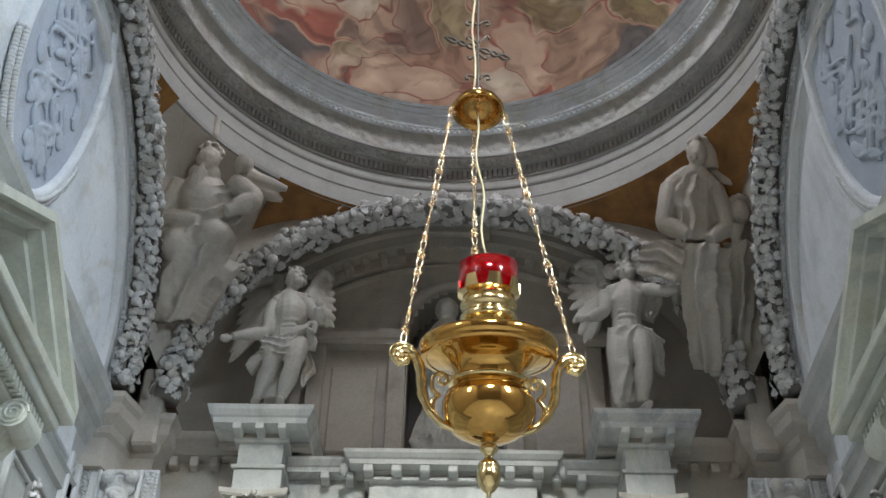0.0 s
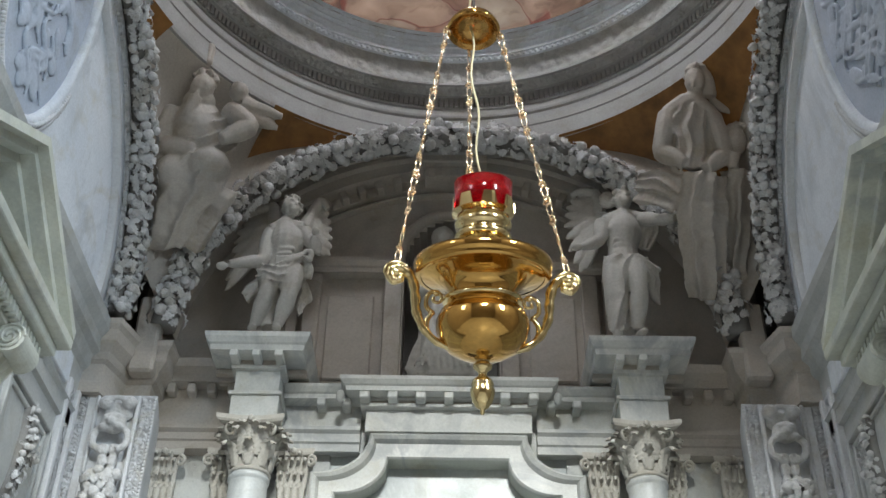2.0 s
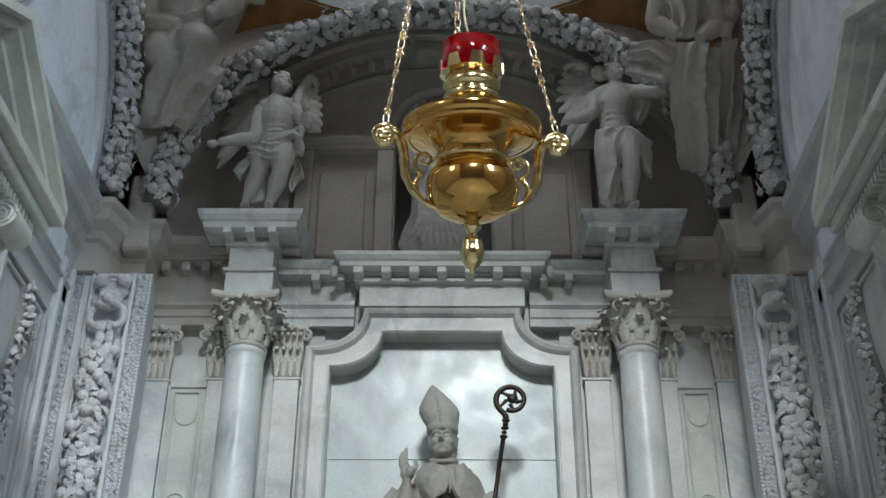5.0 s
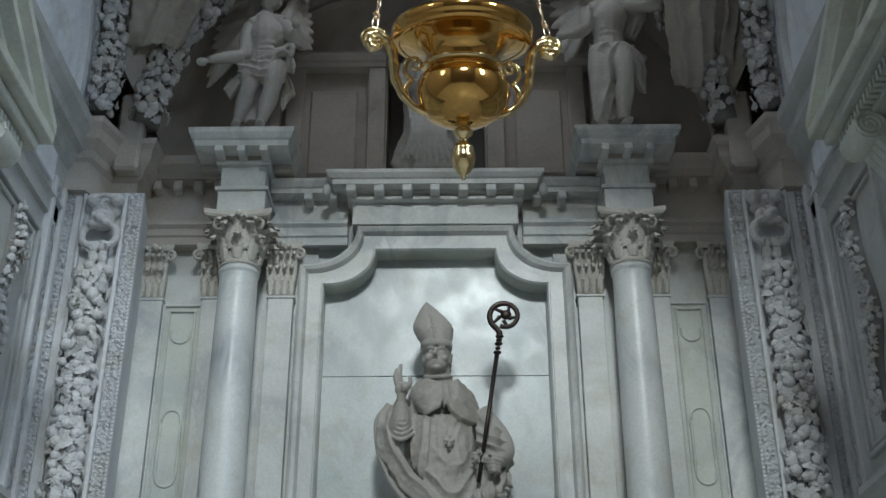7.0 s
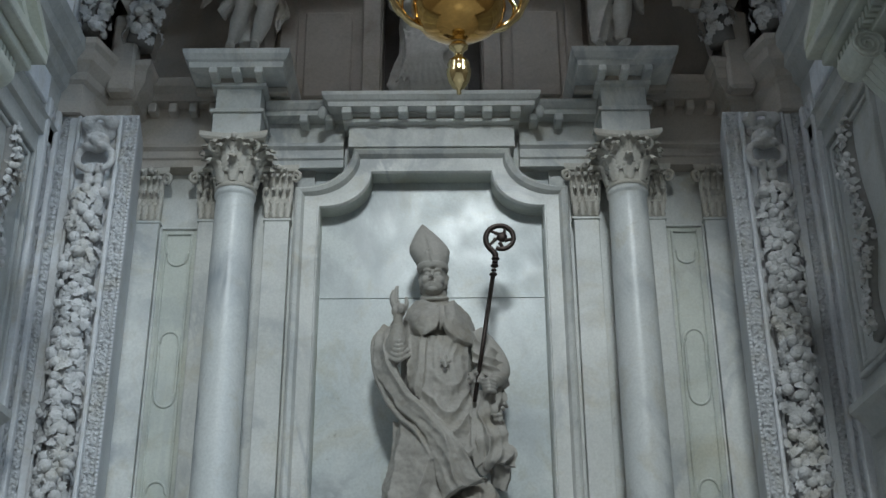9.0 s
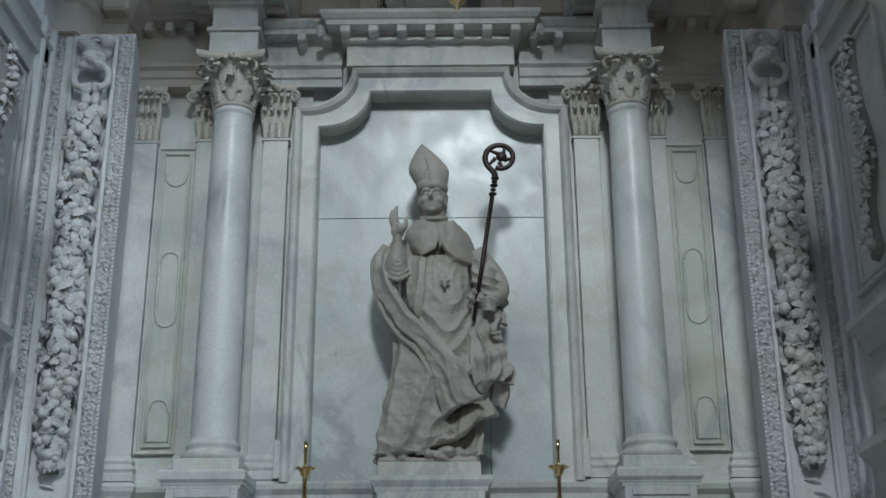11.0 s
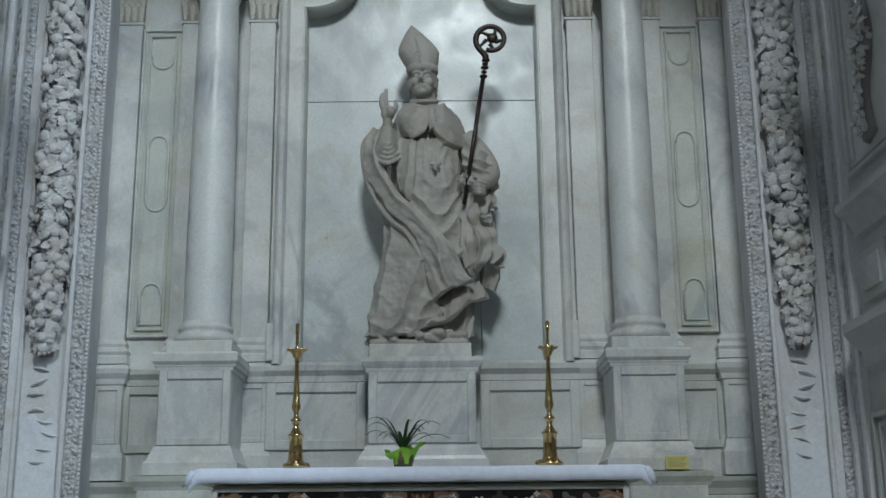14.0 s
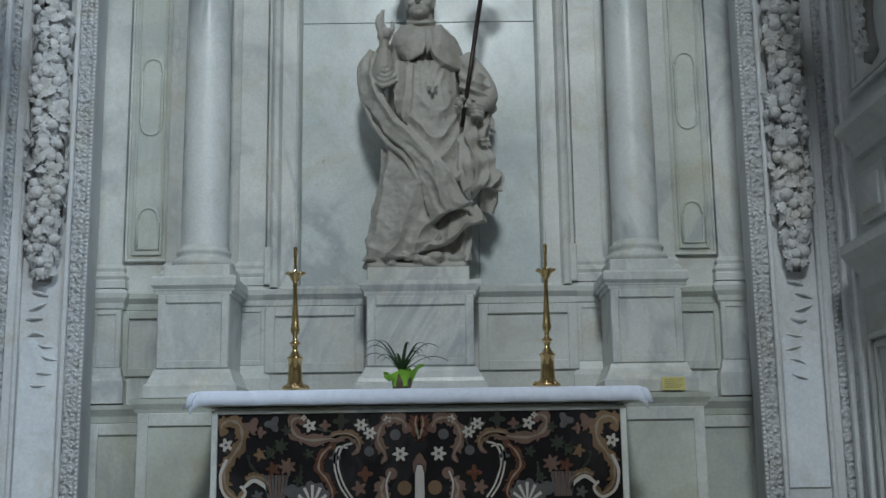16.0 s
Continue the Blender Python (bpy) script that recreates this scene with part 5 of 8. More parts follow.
# cloth over the sleeve and the long skirt
drape(bm, [[(1.360, Y - 0.04, 6.793), (1.508, Y - 0.06, 6.789)], [(1.363, Y - 0.02, 6.703), (1.514, Y - 0.02, 6.705)], [(1.372, Y, 6.595), (1.437, Y, 6.568)]], 0.03, 26, 24, lambda u, v: 0.022 * ridge(3 * u + 0.4 * v))
drape(bm, [[(1.103, Y - 0.05, 6.470), (1.217, Y - 0.13, 6.430), (1.322, Y - 0.12, 6.439), (1.423, Y - 0.03, 6.452)], [(1.081, Y - 0.06, 6.371), (1.177, Y - 0.14, 6.295), (1.291, Y - 0.16, 6.300), (1.489, Y - 0.03, 6.361)], [(1.087, Y - 0.06, 6.226), (1.160, Y - 0.14, 6.153), (1.228, Y - 0.13, 6.178), (1.251, Y - 0.08, 6.214)], [(1.088, Y - 0.06, 6.014), (1.143, Y - 0.12, 5.975), (1.198, Y - 0.09, 5.996), (1.231, Y - 0.04, 6.030)], [(1.100, Y - 0.06, 5.823), (1.140, Y - 0.10, 5.797), (1.186, Y - 0.08, 5.818), (1.218, Y - 0.04, 5.847)]], 0.05, 46, 70, lambda u, v: 0.032 * ridge(3.4 * u + 0.8 * v + 0.2 * math.sin(8 * v)))
drape(bm, [[(1.230, Y - 0.13, 6.403), (1.318, Y - 0.14, 6.424)], [(1.305, Y - 0.16, 6.292), (1.407, Y - 0.12, 6.404)], [(1.392, Y - 0.12, 6.223), (1.479, Y - 0.06, 6.321)], [(1.424, Y - 0.05, 6.149), (1.478, Y, 6.184)], [(1.463, Y, 6.095), (1.477, Y, 6.095)]], 0.035, 18, 46, lambda u, v: 0.030 * ridge(2.4 * u + 0.5 * v))
tube(bm, [(1.235, Y, 5.867), (1.252, Y, 6.092), (1.271, Y, 6.343)], [0.06, 0.05, 0.07], 9)
wing(bm, (1.121, 6.954), [(1.104, 7.186), (1.003, 7.226), (0.896, 7.153), (0.849, 6.970), (0.869, 6.716), (0.942, 6.498), (1.021, 6.546)], Y + 0.13)
wing(bm, (1.394, 6.958), [(1.356, 7.282), (1.433, 7.356), (1.470, 7.273), (1.462, 7.119), (1.434, 7.018)], Y + 0.10, 10)
box(bm, 1.09, 1.41, Y - 0.12, Y + 0.16, 5.688, 5.715, 0.01)
sculpt("angel_statue", bm, ANGEL, 0.0080, "winged stone youth with one arm stretched out", "statue", group="angel statues", folds=0.004, fold_scale=0.05, soft=1)

# ---- pedestal and statue in the niche ----
ped = thing("statue_pedestal", "panelled white marble pedestal under the bishop statue", "pedestal", at=(0, 6.9, 1.72))
part("die", boxed(-0.305, 0.305, 6.72, 7.2, 1.86, 2.31, 0.004), WHITE, ped)
for nm, a0, a1, c0, c1 in (("stile", -0.305, -0.255, 1.90, 2.30), ("stile", 0.255, 0.305, 1.90, 2.30), ("rail", -0.255, 0.255, 2.245, 2.30), ("rail", -0.255, 0.255, 1.90, 1.945)):
    part(nm, boxed(a0, a1, 6.704, 6.72, c0, c1, 0.006), WHITE, ped)
loop = [(-0.305, 7.2), (-0.305, 6.72), (0.305, 6.72), (0.305, 7.2)]
bm = bmesh.new()
mould(bm, loop, [(0, 1.70), (0.062, 1.70), (0.062, 1.80), (0.05, 1.81), (0.045, 1.83), (0.02, 1.87), (0.012, 1.89), (0, 1.90)])
part("foot", bm, WHITE, ped)
bm = bmesh.new()
mould(bm, loop, [(0, 2.295), (0.012, 2.30), (0.015, 2.325), (0.032, 2.345), (0.042, 2.36), (0.042, 2.385), (0, 2.392)])
part("cap", bm, WHITE, ped)
part("cap_slab", boxed(-0.32, 0.32, 6.705, 7.25, 2.31, 2.390, 0.003), WHITE, ped)
part("statue_block", boxed(-0.305, 0.285, 6.76, 7.22, 2.390, 2.475, 0.004), WHITE, ped)

rng = random.Random(2)
bm = bmesh.new()
Y = 6.96
# body under the robes
loft(bm, [(-0.03, Y + 0.02, 2.47, 0.27, 0.16, 0.03, 9, 0.0), (-0.03, Y + 0.02, 2.75, 0.25, 0.16, 0.05, 8, 1.3), (0.01, Y + 0.02, 3.0, 0.24, 0.155, 0.05, 8, 2.2), (0.035, Y + 0.02, 3.25, 0.235, 0.15, 0.04, 8, 3.0), (0.04, Y + 0.02, 3.45, 0.225, 0.145, 0.03, 9, 3.6), (0.035, Y + 0.015, 3.65, 0.22, 0.14, 0.02, 9, 4.0), (0.03, Y + 0.01, 3.82, 0.215, 0.135, 0.015, 8, 4.2), (0.02, Y + 0.01, 3.95, 0.165, 0.11, 0.01, 8, 4.3), (0.018, Y + 0.01, 4.03, 0.085, 0.08, 0.0, 6, 0), (0.018, Y + 0.01, 4.10, 0.07, 0.07, 0.0, 6, 0)], 72)
# head and mitre
H = Vector((0.014, Y - 0.04, 4.150))
blob(bm, H + Vector((0, 0.012, 0.01)), (0.084, 0.092, 0.105), (8, 0, 0), 3)
blob(bm, H + Vector((-0.004, -0.040, -0.055)), (0.064, 0.052, 0.052), (0, 0, 0), 3)
blob(bm, H + Vector((-0.008, -0.072, -0.086)), (0.032, 0.024, 0.022))
tube(bm, [H + Vector((-0.006, -0.080, 0.036)), H + Vector((-0.010, -0.102, 0.008)), H + Vector((-0.012, -0.118, -0.018))], [0.008, 0.010, 0.014], 8)
for s in (-1, 1):
    blob(bm, H + Vector((-0.012 + s * 0.013, -0.102, -0.020)), 0.009)
    blob(bm, H + Vector((s * 0.034 - 0.006, -0.070, 0.014)), (0.020, 0.014, 0.013))
    tube(bm, [H + Vector((s * 0.012 - 0.006, -0.084, 0.036)), H + Vector((s * 0.038 - 0.006, -0.079, 0.043)), H + Vector((s * 0.064 - 0.006, -0.056, 0.034))], [0.007, 0.008, 0.006], 8)
    blob(bm, H + Vector((s * 0.044 - 0.005, -0.066, -0.022)), (0.030, 0.026, 0.028))
    blob(bm, H + Vector((s * 0.082, 0.005, -0.008)), (0.012, 0.022, 0.034))
    for k in range(4):
        blob(bm, H + Vector((s * (0.078 - 0.004 * k), 0.03 + 0.012 * k, 0.03 - 0.028 * k)), 0.022)
blob(bm, H + Vector((-0.010, -0.094, -0.050)), (0.020, 0.008, 0.005))
blob(bm, H + Vector((-0.010, -0.091, -0.064)), (0.017, 0.008, 0.005))
mit = []
for z, x, hw, hd in ((4.205, 0.012, 0.092, 0.096), (4.218, 0.010, 0.100, 0.104), (4.240, 0.008, 0.102, 0.105), (4.246, 0.008, 0.096, 0.098), (4.29, 0.000, 0.113, 0.098), (4.345, -0.010, 0.129, 0.085), (4.38, -0.018, 0.122, 0.075), (4.43, -0.030, 0.092, 0.060), (4.48, -0.042, 0.056, 0.040), (4.515, -0.050, 0.028, 0.024), (4.54, -0.057, 0.006, 0.010)):
    mit.append((x, Y - 0.04, z, hw, hd, 0.0, 3, 0))
loft(bm, mit, 40)
tube(bm, [(0.004, Y - 0.145, 4.245), (-0.014, Y - 0.130, 4.36), (-0.045, Y - 0.075, 4.49)], [0.006, 0.006, 0.004], 6)
for k in range(6):
    blob(bm, (-0.012 + 0.016 * math.cos(k * 1.05) - 0.002 * k, Y - 0.134, 4.31 + 0.016 * math.sin(k * 1.05)), 0.007, sub=1)
# standing collar
tube(bm, [(0.018 + 0.080 * math.cos(a), Y - 0.02 + 0.080 * math.sin(a), 4.035 + 0.030 * math.sin(a)) for a in [0.42 * i for i in range(16)]], 0.014, 8)
# alb over the chest: fine pleats above, hanging swags below
drape(bm, [[(-0.111, Y - 0.100, 3.754), (-0.019, Y - 0.165, 3.740), (0.063, Y - 0.180, 3.734), (0.144, Y - 0.165, 3.728), (0.223, Y - 0.100, 3.729)], [(-0.138, Y - 0.110, 3.555), (-0.039, Y - 0.175, 3.533), (0.062, Y - 0.195, 3.504), (0.153, Y - 0.180, 3.530), (0.229, Y - 0.120, 3.571)], [(-0.146, Y - 0.110, 3.385), (-0.039, Y - 0.180, 3.321), (0.061, Y - 0.205, 3.281), (0.157, Y - 0.185, 3.318), (0.239, Y - 0.130, 3.397)], [(-0.111, Y - 0.130, 3.252), (-0.009, Y - 0.190, 3.162), (0.089, Y - 0.215, 3.120), (0.179, Y - 0.190, 3.161), (0.265, Y - 0.140, 3.257)], [(-0.000, Y - 0.150, 3.081), (0.069, Y - 0.190, 3.009), (0.167, Y - 0.210, 2.952), (0.246, Y - 0.190, 2.997), (0.298, Y - 0.140, 3.102)]], 0.05, 64, 72, lambda u, v: 0.007 * ridge(9 * u + 0.6 * math.sin(5 * v)) * (1 - v) + 0.034 * min(1, max(0, (v - 0.22) * 4)) * ridge(5.2 * v - 1.5 * (u - 0.1) * (1.1 - u) * 2 + 0.25 * math.sin(7 * u)) * math.sin(math.pi * min(0.97, max(0.03, u))) ** 0.5)
# edge of the cope on the chest
drape(bm, [[(-0.126, Y - 0.130, 3.754), (-0.029, Y - 0.190, 3.716)], [(-0.146, Y - 0.140, 3.588), (-0.039, Y - 0.200, 3.525)], [(-0.141, Y - 0.140, 3.460), (-0.055, Y - 0.200, 3.409)], [(-0.100, Y - 0.150, 3.372), (-0.075, Y - 0.180, 3.338)]], 0.03, 12, 40, lambda u, v: 0.02 * ridge(1.4 * u + 0.3 * v))
# short cape in two lobes
drape(bm, [[(-0.100, Y - 0.030, 4.020), (-0.030, Y - 0.100, 3.992), (0.039, Y - 0.130, 3.957)], [(-0.151, Y - 0.030, 3.957), (-0.056, Y - 0.165, 3.883), (0.043, Y - 0.195, 3.849)], [(-0.167, Y - 0.030, 3.877), (-0.067, Y - 0.195, 3.793), (0.031, Y - 0.210, 3.773)], [(-0.129, Y - 0.050, 3.807), (-0.059, Y - 0.190, 3.732), (0.002, Y - 0.200, 3.747)]], 0.03, 24, 24, lambda u, v: 0.0)
drape(bm, [[(0.091, Y - 0.130, 3.952), (0.137, Y - 0.080, 3.999), (0.181, Y, 3.994)], [(0.076, Y - 0.195, 3.844), (0.166, Y - 0.140, 3.868), (0.244, Y, 3.910)], [(0.094, Y - 0.210, 3.760), (0.196, Y - 0.160, 3.769), (0.288, Y, 3.798)], [(0.160, Y - 0.200, 3.707), (0.230, Y - 0.150, 3.694), (0.305, Y - 0.030, 3.710)]], 0.03, 24, 24, lambda u, v: 0.006 * ridge(2 * u + v))
tube(bm, [(0.056, Y - 0.150, 3.936), (0.059, Y - 0.190, 3.850), (0.057, Y - 0.190, 3.794), (0.055, Y - 0.170, 3.771)], [0.010, 0.010, 0.008, 0.004], 7)
tube(bm, [(0.072, Y - 0.150, 3.936), (0.084, Y - 0.190, 3.846), (0.084, Y - 0.190, 3.793), (0.086, Y - 0.170, 3.770)], [0.010, 0.010, 0.008, 0.004], 7)
# raised blessing arm in a wrinkled sleeve
tube(bm, [(-0.17, Y, 3.86), (-0.252, Y - 0.060, 3.659), (-0.211, Y - 0.150, 3.682), (-0.202, Y - 0.190, 3.798)], [0.08, 0.082, 0.068, 0.040], 14)
for k in range(7):
    tube(bm, [Vector((-0.279, Y - 0.120, 3.635)) + Vector((0.006 * k, 0, 0.030 * k)), Vector((-0.199, Y - 0.235, 3.556)) + Vector((0.002 * k, 0.004 * k, 0.031 * k)), Vector((-0.116, Y - 0.130, 3.639)) + Vector((-0.012 * k, 0, 0.030 * k))], [0.009, 0.014, 0.009], 6)
tube(bm, [(-0.204, Y - 0.190, 3.787), (-0.202, Y - 0.200, 3.827), (-0.198, Y - 0.200, 3.881)], [0.034, 0.029, 0.032], 10)
blob(bm, (-0.198, Y - 0.200, 3.888), (0.046, 0.032, 0.050), (0, 5, 0))
tube(bm, [(-0.223, Y - 0.200, 3.903), (-0.239, Y - 0.208, 3.960), (-0.230, Y - 0.200, 4.020)], [0.0175, 0.016, 0.012], 8)
tube(bm, [(-0.202, Y - 0.200, 3.914), (-0.213, Y - 0.208, 3.977), (-0.209, Y - 0.200, 4.047)], [0.0175, 0.016, 0.012], 8)
for k in range(2):
    tube(bm, [Vector((-0.194, Y - 0.200, 3.925)) + Vector((0.018 * k, 0, 0)), Vector((-0.188, Y - 0.243, 3.893)) + Vector((0.017 * k, 0, 0)), Vector((-0.195, Y - 0.230, 3.863)) + Vector((0.015 * k, 0, 0))], 0.0120, 7)
tube(bm, [(-0.165, Y - 0.200, 3.892), (-0.149, Y - 0.210, 3.921), (-0.153, Y - 0.205, 3.973)], [0.017, 0.015, 0.011], 7)
# great fold of the cope: from the raised arm across the knees
drape(bm, [[(-0.297, Y - 0.020, 3.850), (-0.277, Y - 0.080, 3.837), (-0.241, Y - 0.130, 3.801)], [(-0.362, Y - 0.030, 3.759), (-0.311, Y - 0.120, 3.704), (-0.251, Y - 0.170, 3.660)], [(-0.354, Y - 0.050, 3.577), (-0.291, Y - 0.150, 3.543), (-0.212, Y - 0.190, 3.529)], [(-0.302, Y - 0.070, 3.419), (-0.224, Y - 0.180, 3.406), (-0.147, Y - 0.210, 3.396)], [(-0.209, Y - 0.120, 3.266), (-0.122, Y - 0.215, 3.269), (-0.038, Y - 0.235, 3.283)], [(-0.095, Y - 0.170, 3.158), (-0.007, Y - 0.240, 3.159), (0.090, Y - 0.250, 3.155)], [(0.000, Y - 0.200, 2.986), (0.089, Y - 0.260, 3.001), (0.200, Y - 0.260, 3.000)], [(0.043, Y - 0.210, 2.823), (0.146, Y - 0.270, 2.849), (0.272, Y - 0.240, 2.859)], [(0.073, Y - 0.210, 2.728), (0.186, Y - 0.280, 2.795), (0.319, Y - 0.220, 2.839)]], 0.035, 30, 150, lambda u, v: (0.030 * ridge(2.3 * u + 0.9 * v + 0.2 * math.sin(9 * v)) + 0.018 * ridge(4.1 * u - 2.2 * v) * max(0, v - 0.35) * 1.5) * (0.35 + 0.65 * math.sin(math.pi * u)) + 0.028 * max(0, v - 0.8) * 5 * math.sin(8 * u))
tube(bm, [(-0.295, Y - 0.050, 3.839), (-0.356, Y - 0.060, 3.737), (-0.344, Y - 0.080, 3.556), (-0.284, Y - 0.110, 3.386), (-0.192, Y - 0.160, 3.236), (-0.087, Y - 0.200, 3.133), (0.008, Y - 0.220, 2.961)], [0.010, 0.016, 0.017, 0.016, 0.016, 0.015, 0.010], 8)
# lower alb, long folds running out to the hem
drape(bm, [[(-0.223, Y - 0.080, 3.225), (-0.129, Y - 0.160, 3.182), (-0.020, Y - 0.190, 3.080), (0.088, Y - 0.180, 2.970)], [(-0.241, Y - 0.090, 3.016), (-0.142, Y - 0.180, 2.972), (-0.029, Y - 0.200, 2.936), (0.088, Y - 0.180, 2.870)], [(-0.289, Y - 0.080, 2.815), (-0.172, Y - 0.185, 2.807), (-0.043, Y - 0.205, 2.785), (0.097, Y - 0.180, 2.750)], [(-0.306, Y - 0.080, 2.674), (-0.185, Y - 0.190, 2.642), (-0.049, Y - 0.200, 2.639), (0.096, Y - 0.170, 2.654)], [(-0.331, Y - 0.090, 2.530), (-0.184, Y - 0.200, 2.523), (-0.030, Y - 0.200, 2.547), (0.138, Y - 0.190, 2.634)]], 0.05, 70, 80, lambda u, v: 0.050 * ridge(2.9 * u + 0.9 * v + 0.25 * math.sin(5 * v + 4 * u)) * (0.45 + 0.55 * v) + 0.030 * ridge(3.4 * v - 1.6 * u + 0.4) * max(0, v - 0.35) * 1.5)
# hem swinging out under the cope
drape(bm, [[(0.057, Y - 0.120, 2.704), (0.156, Y - 0.120, 2.783), (0.246, Y - 0.120, 2.862), (0.335, Y - 0.100, 2.866)], [(0.038, Y - 0.170, 2.630), (0.151, Y - 0.170, 2.693), (0.253, Y - 0.170, 2.771), (0.374, Y - 0.100, 2.806)], [(-0.001, Y - 0.200, 2.580), (0.157, Y - 0.210, 2.616), (0.271, Y - 0.200, 2.715), (0.403, Y - 0.090, 2.757)]], 0.03, 60, 20, lambda u, v: 0.025 * ridge(4 * u + 0.5 * v) * (0.3 + v))
drape(bm, [[(0.146, Y - 0.050, 2.717), (0.236, Y - 0.060, 2.795), (0.333, Y - 0.030, 2.842)], [(0.155, Y - 0.060, 2.605), (0.253, Y - 0.070, 2.653), (0.315, Y - 0.030, 2.700)], [(0.163, Y - 0.080, 2.513), (0.251, Y - 0.090, 2.520), (0.296, Y - 0.040, 2.539)]], 0.08, 30, 30, lambda u, v: 0.02 * ridge(3 * u + v))
blob(bm, (0.085, Y - 0.160, 2.534), (0.055, 0.09, 0.035), (0, 0, 20))
blob(bm, (0.211, Y - 0.140, 2.525), (0.050, 0.07, 0.030), (0, 0, -20))
# arm that holds the staff
tube(bm, [(0.271, Y, 3.798), (0.383, Y - 0.020, 3.664), (0.425, Y - 0.080, 3.529), (0.358, Y - 0.190, 3.428)], [0.070, 0.062, 0.056, 0.040], 14)
drape(bm, [[(0.258, Y - 0.100, 3.729), (0.330, Y - 0.090, 3.706), (0.394, Y - 0.020, 3.695)], [(0.246, Y - 0.120, 3.624), (0.347, Y - 0.140, 3.606), (0.445, Y - 0.020, 3.624)], [(0.265, Y - 0.130, 3.546), (0.365, Y - 0.170, 3.521), (0.456, Y - 0.040, 3.520)], [(0.315, Y - 0.130, 3.492), (0.393, Y - 0.180, 3.452), (0.449, Y - 0.050, 3.431)]], 0.035, 30, 40, lambda u, v: 0.036 * ridge(3.6 * v - 1.3 * u + 0.2))
blob(bm, (0.341, Y - 0.210, 3.409), (0.044, 0.040, 0.050), (0, 25, 0))
for k in range(4):
    tube(bm, [Vector((0.301, Y - 0.225, 3.438)) + Vector((0.004 * k, 0, -0.022 * k)), Vector((0.336, Y - 0.262, 3.428)) + Vector((0.004 * k, 0, -0.022 * k)), Vector((0.381, Y - 0.220, 3.427)) + Vector((0, 0, -0.022 * k))], 0.0115, 7)
for k in range(9):
    a = k * 0.75
    tube(bm, [(0.267, Y - 0.190, 3.462), Vector((0.265, Y - 0.235, 3.448)) + Vector((0.030 * math.cos(a), 0.01 * math.sin(3 * a), 0.028 * math.sin(a))), Vector((0.266, Y - 0.200, 3.459)) + Vector((0.050 * math.cos(a + 0.4), 0, 0.046 * math.sin(a + 0.4)))], [0.012, 0.013, 0.008], 6)
# loose end of the cope under the staff arm, in deep crumpled pleats
drape(bm, [[(0.253, Y - 0.130, 3.407), (0.331, Y - 0.190, 3.378), (0.449, Y - 0.060, 3.438)], [(0.237, Y - 0.150, 3.286), (0.319, Y - 0.200, 3.239), (0.421, Y - 0.070, 3.308)], [(0.249, Y - 0.160, 3.138), (0.336, Y - 0.210, 3.103), (0.449, Y - 0.090, 3.130)], [(0.268, Y - 0.160, 2.994), (0.363, Y - 0.220, 2.989), (0.489, Y - 0.110, 3.022)], [(0.304, Y - 0.140, 2.878), (0.382, Y - 0.210, 2.941), (0.475, Y - 0.100, 2.937)]], 0.03, 60, 60, lambda u, v: 0.044 * ridge(4.6 * u + 0.45 * math.sin(8 * v) + 0.5 * v) * (0.6 + 0.4 * v) + 0.016 * math.sin(22 * v + 5 * u))
drape(bm, [[(0.308, Y - 0.100, 3.050), (0.387, Y - 0.120, 3.024), (0.470, Y - 0.050, 3.021)], [(0.337, Y - 0.080, 2.932), (0.405, Y - 0.110, 2.914), (0.475, Y - 0.030, 2.912)], [(0.356, Y - 0.050, 2.847), (0.405, Y - 0.070, 2.812), (0.437, Y - 0.020, 2.819)]], 0.04, 30, 30, lambda u, v: 0.03 * ridge(2.4 * u + 0.5 * v))
for k in range(7):
    u = k / 6
    blob(bm, (0.445 - 0.10 * u + 0.012 * math.sin(5 * u), Y - 0.14 - 0.06 * math.sin(3 * u), 3.30 - 0.10 * u + 0.02 * math.sin(9 * u)), (0.020, 0.020, 0.014), (0, 30, 0), 1)
# long pleats that fall from the staff hand to the knees
for k in range(5):
    tube(bm, [Vector((0.262, Y - 0.170, 3.384)) + Vector((0.008 * k, 0, 0)), Vector((0.247, Y - 0.190, 3.232)) + Vector((0.012 * k, 0, 0)), Vector((0.237, Y - 0.200, 3.066)) + Vector((0.014 * k, 0, 0)), Vector((0.259, Y - 0.190, 2.916)) + Vector((0.012 * k, 0, 0.01 * k))], [0.007, 0.012, 0.013, 0.008], 7)
tube(bm, [(0.054, Y - 0.236, 3.551), (0.118, Y - 0.236, 3.551)], 0.0125, 8)
tube(bm, [(0.086, Y - 0.236, 3.508), (0.086, Y - 0.236, 3.588)], 0.0125, 8)
# tumbled hem and rocks at the foot
for k in range(38):
    a = rng.uniform(-2.95, -0.2)
    blob(bm, (-0.03 + 0.29 * math.cos(a), Y + 0.20 * math.sin(a), 2.50 + rng.uniform(0, 0.05)), (rng.uniform(0.025, 0.05), 0.035, rng.uniform(0.015, 0.032)), (0, rng.uniform(-30, 30), 0), 1)
box(bm, -0.305, 0.27, Y - 0.19, Y + 0.2, 2.468, 2.505, 0.01)
sculpt("bishop_statue", bm, STATUE, 0.0052, "grey marble bishop in mitre and cope raising one hand", "statue", folds=0.004, fold_scale=0.05, soft=1)

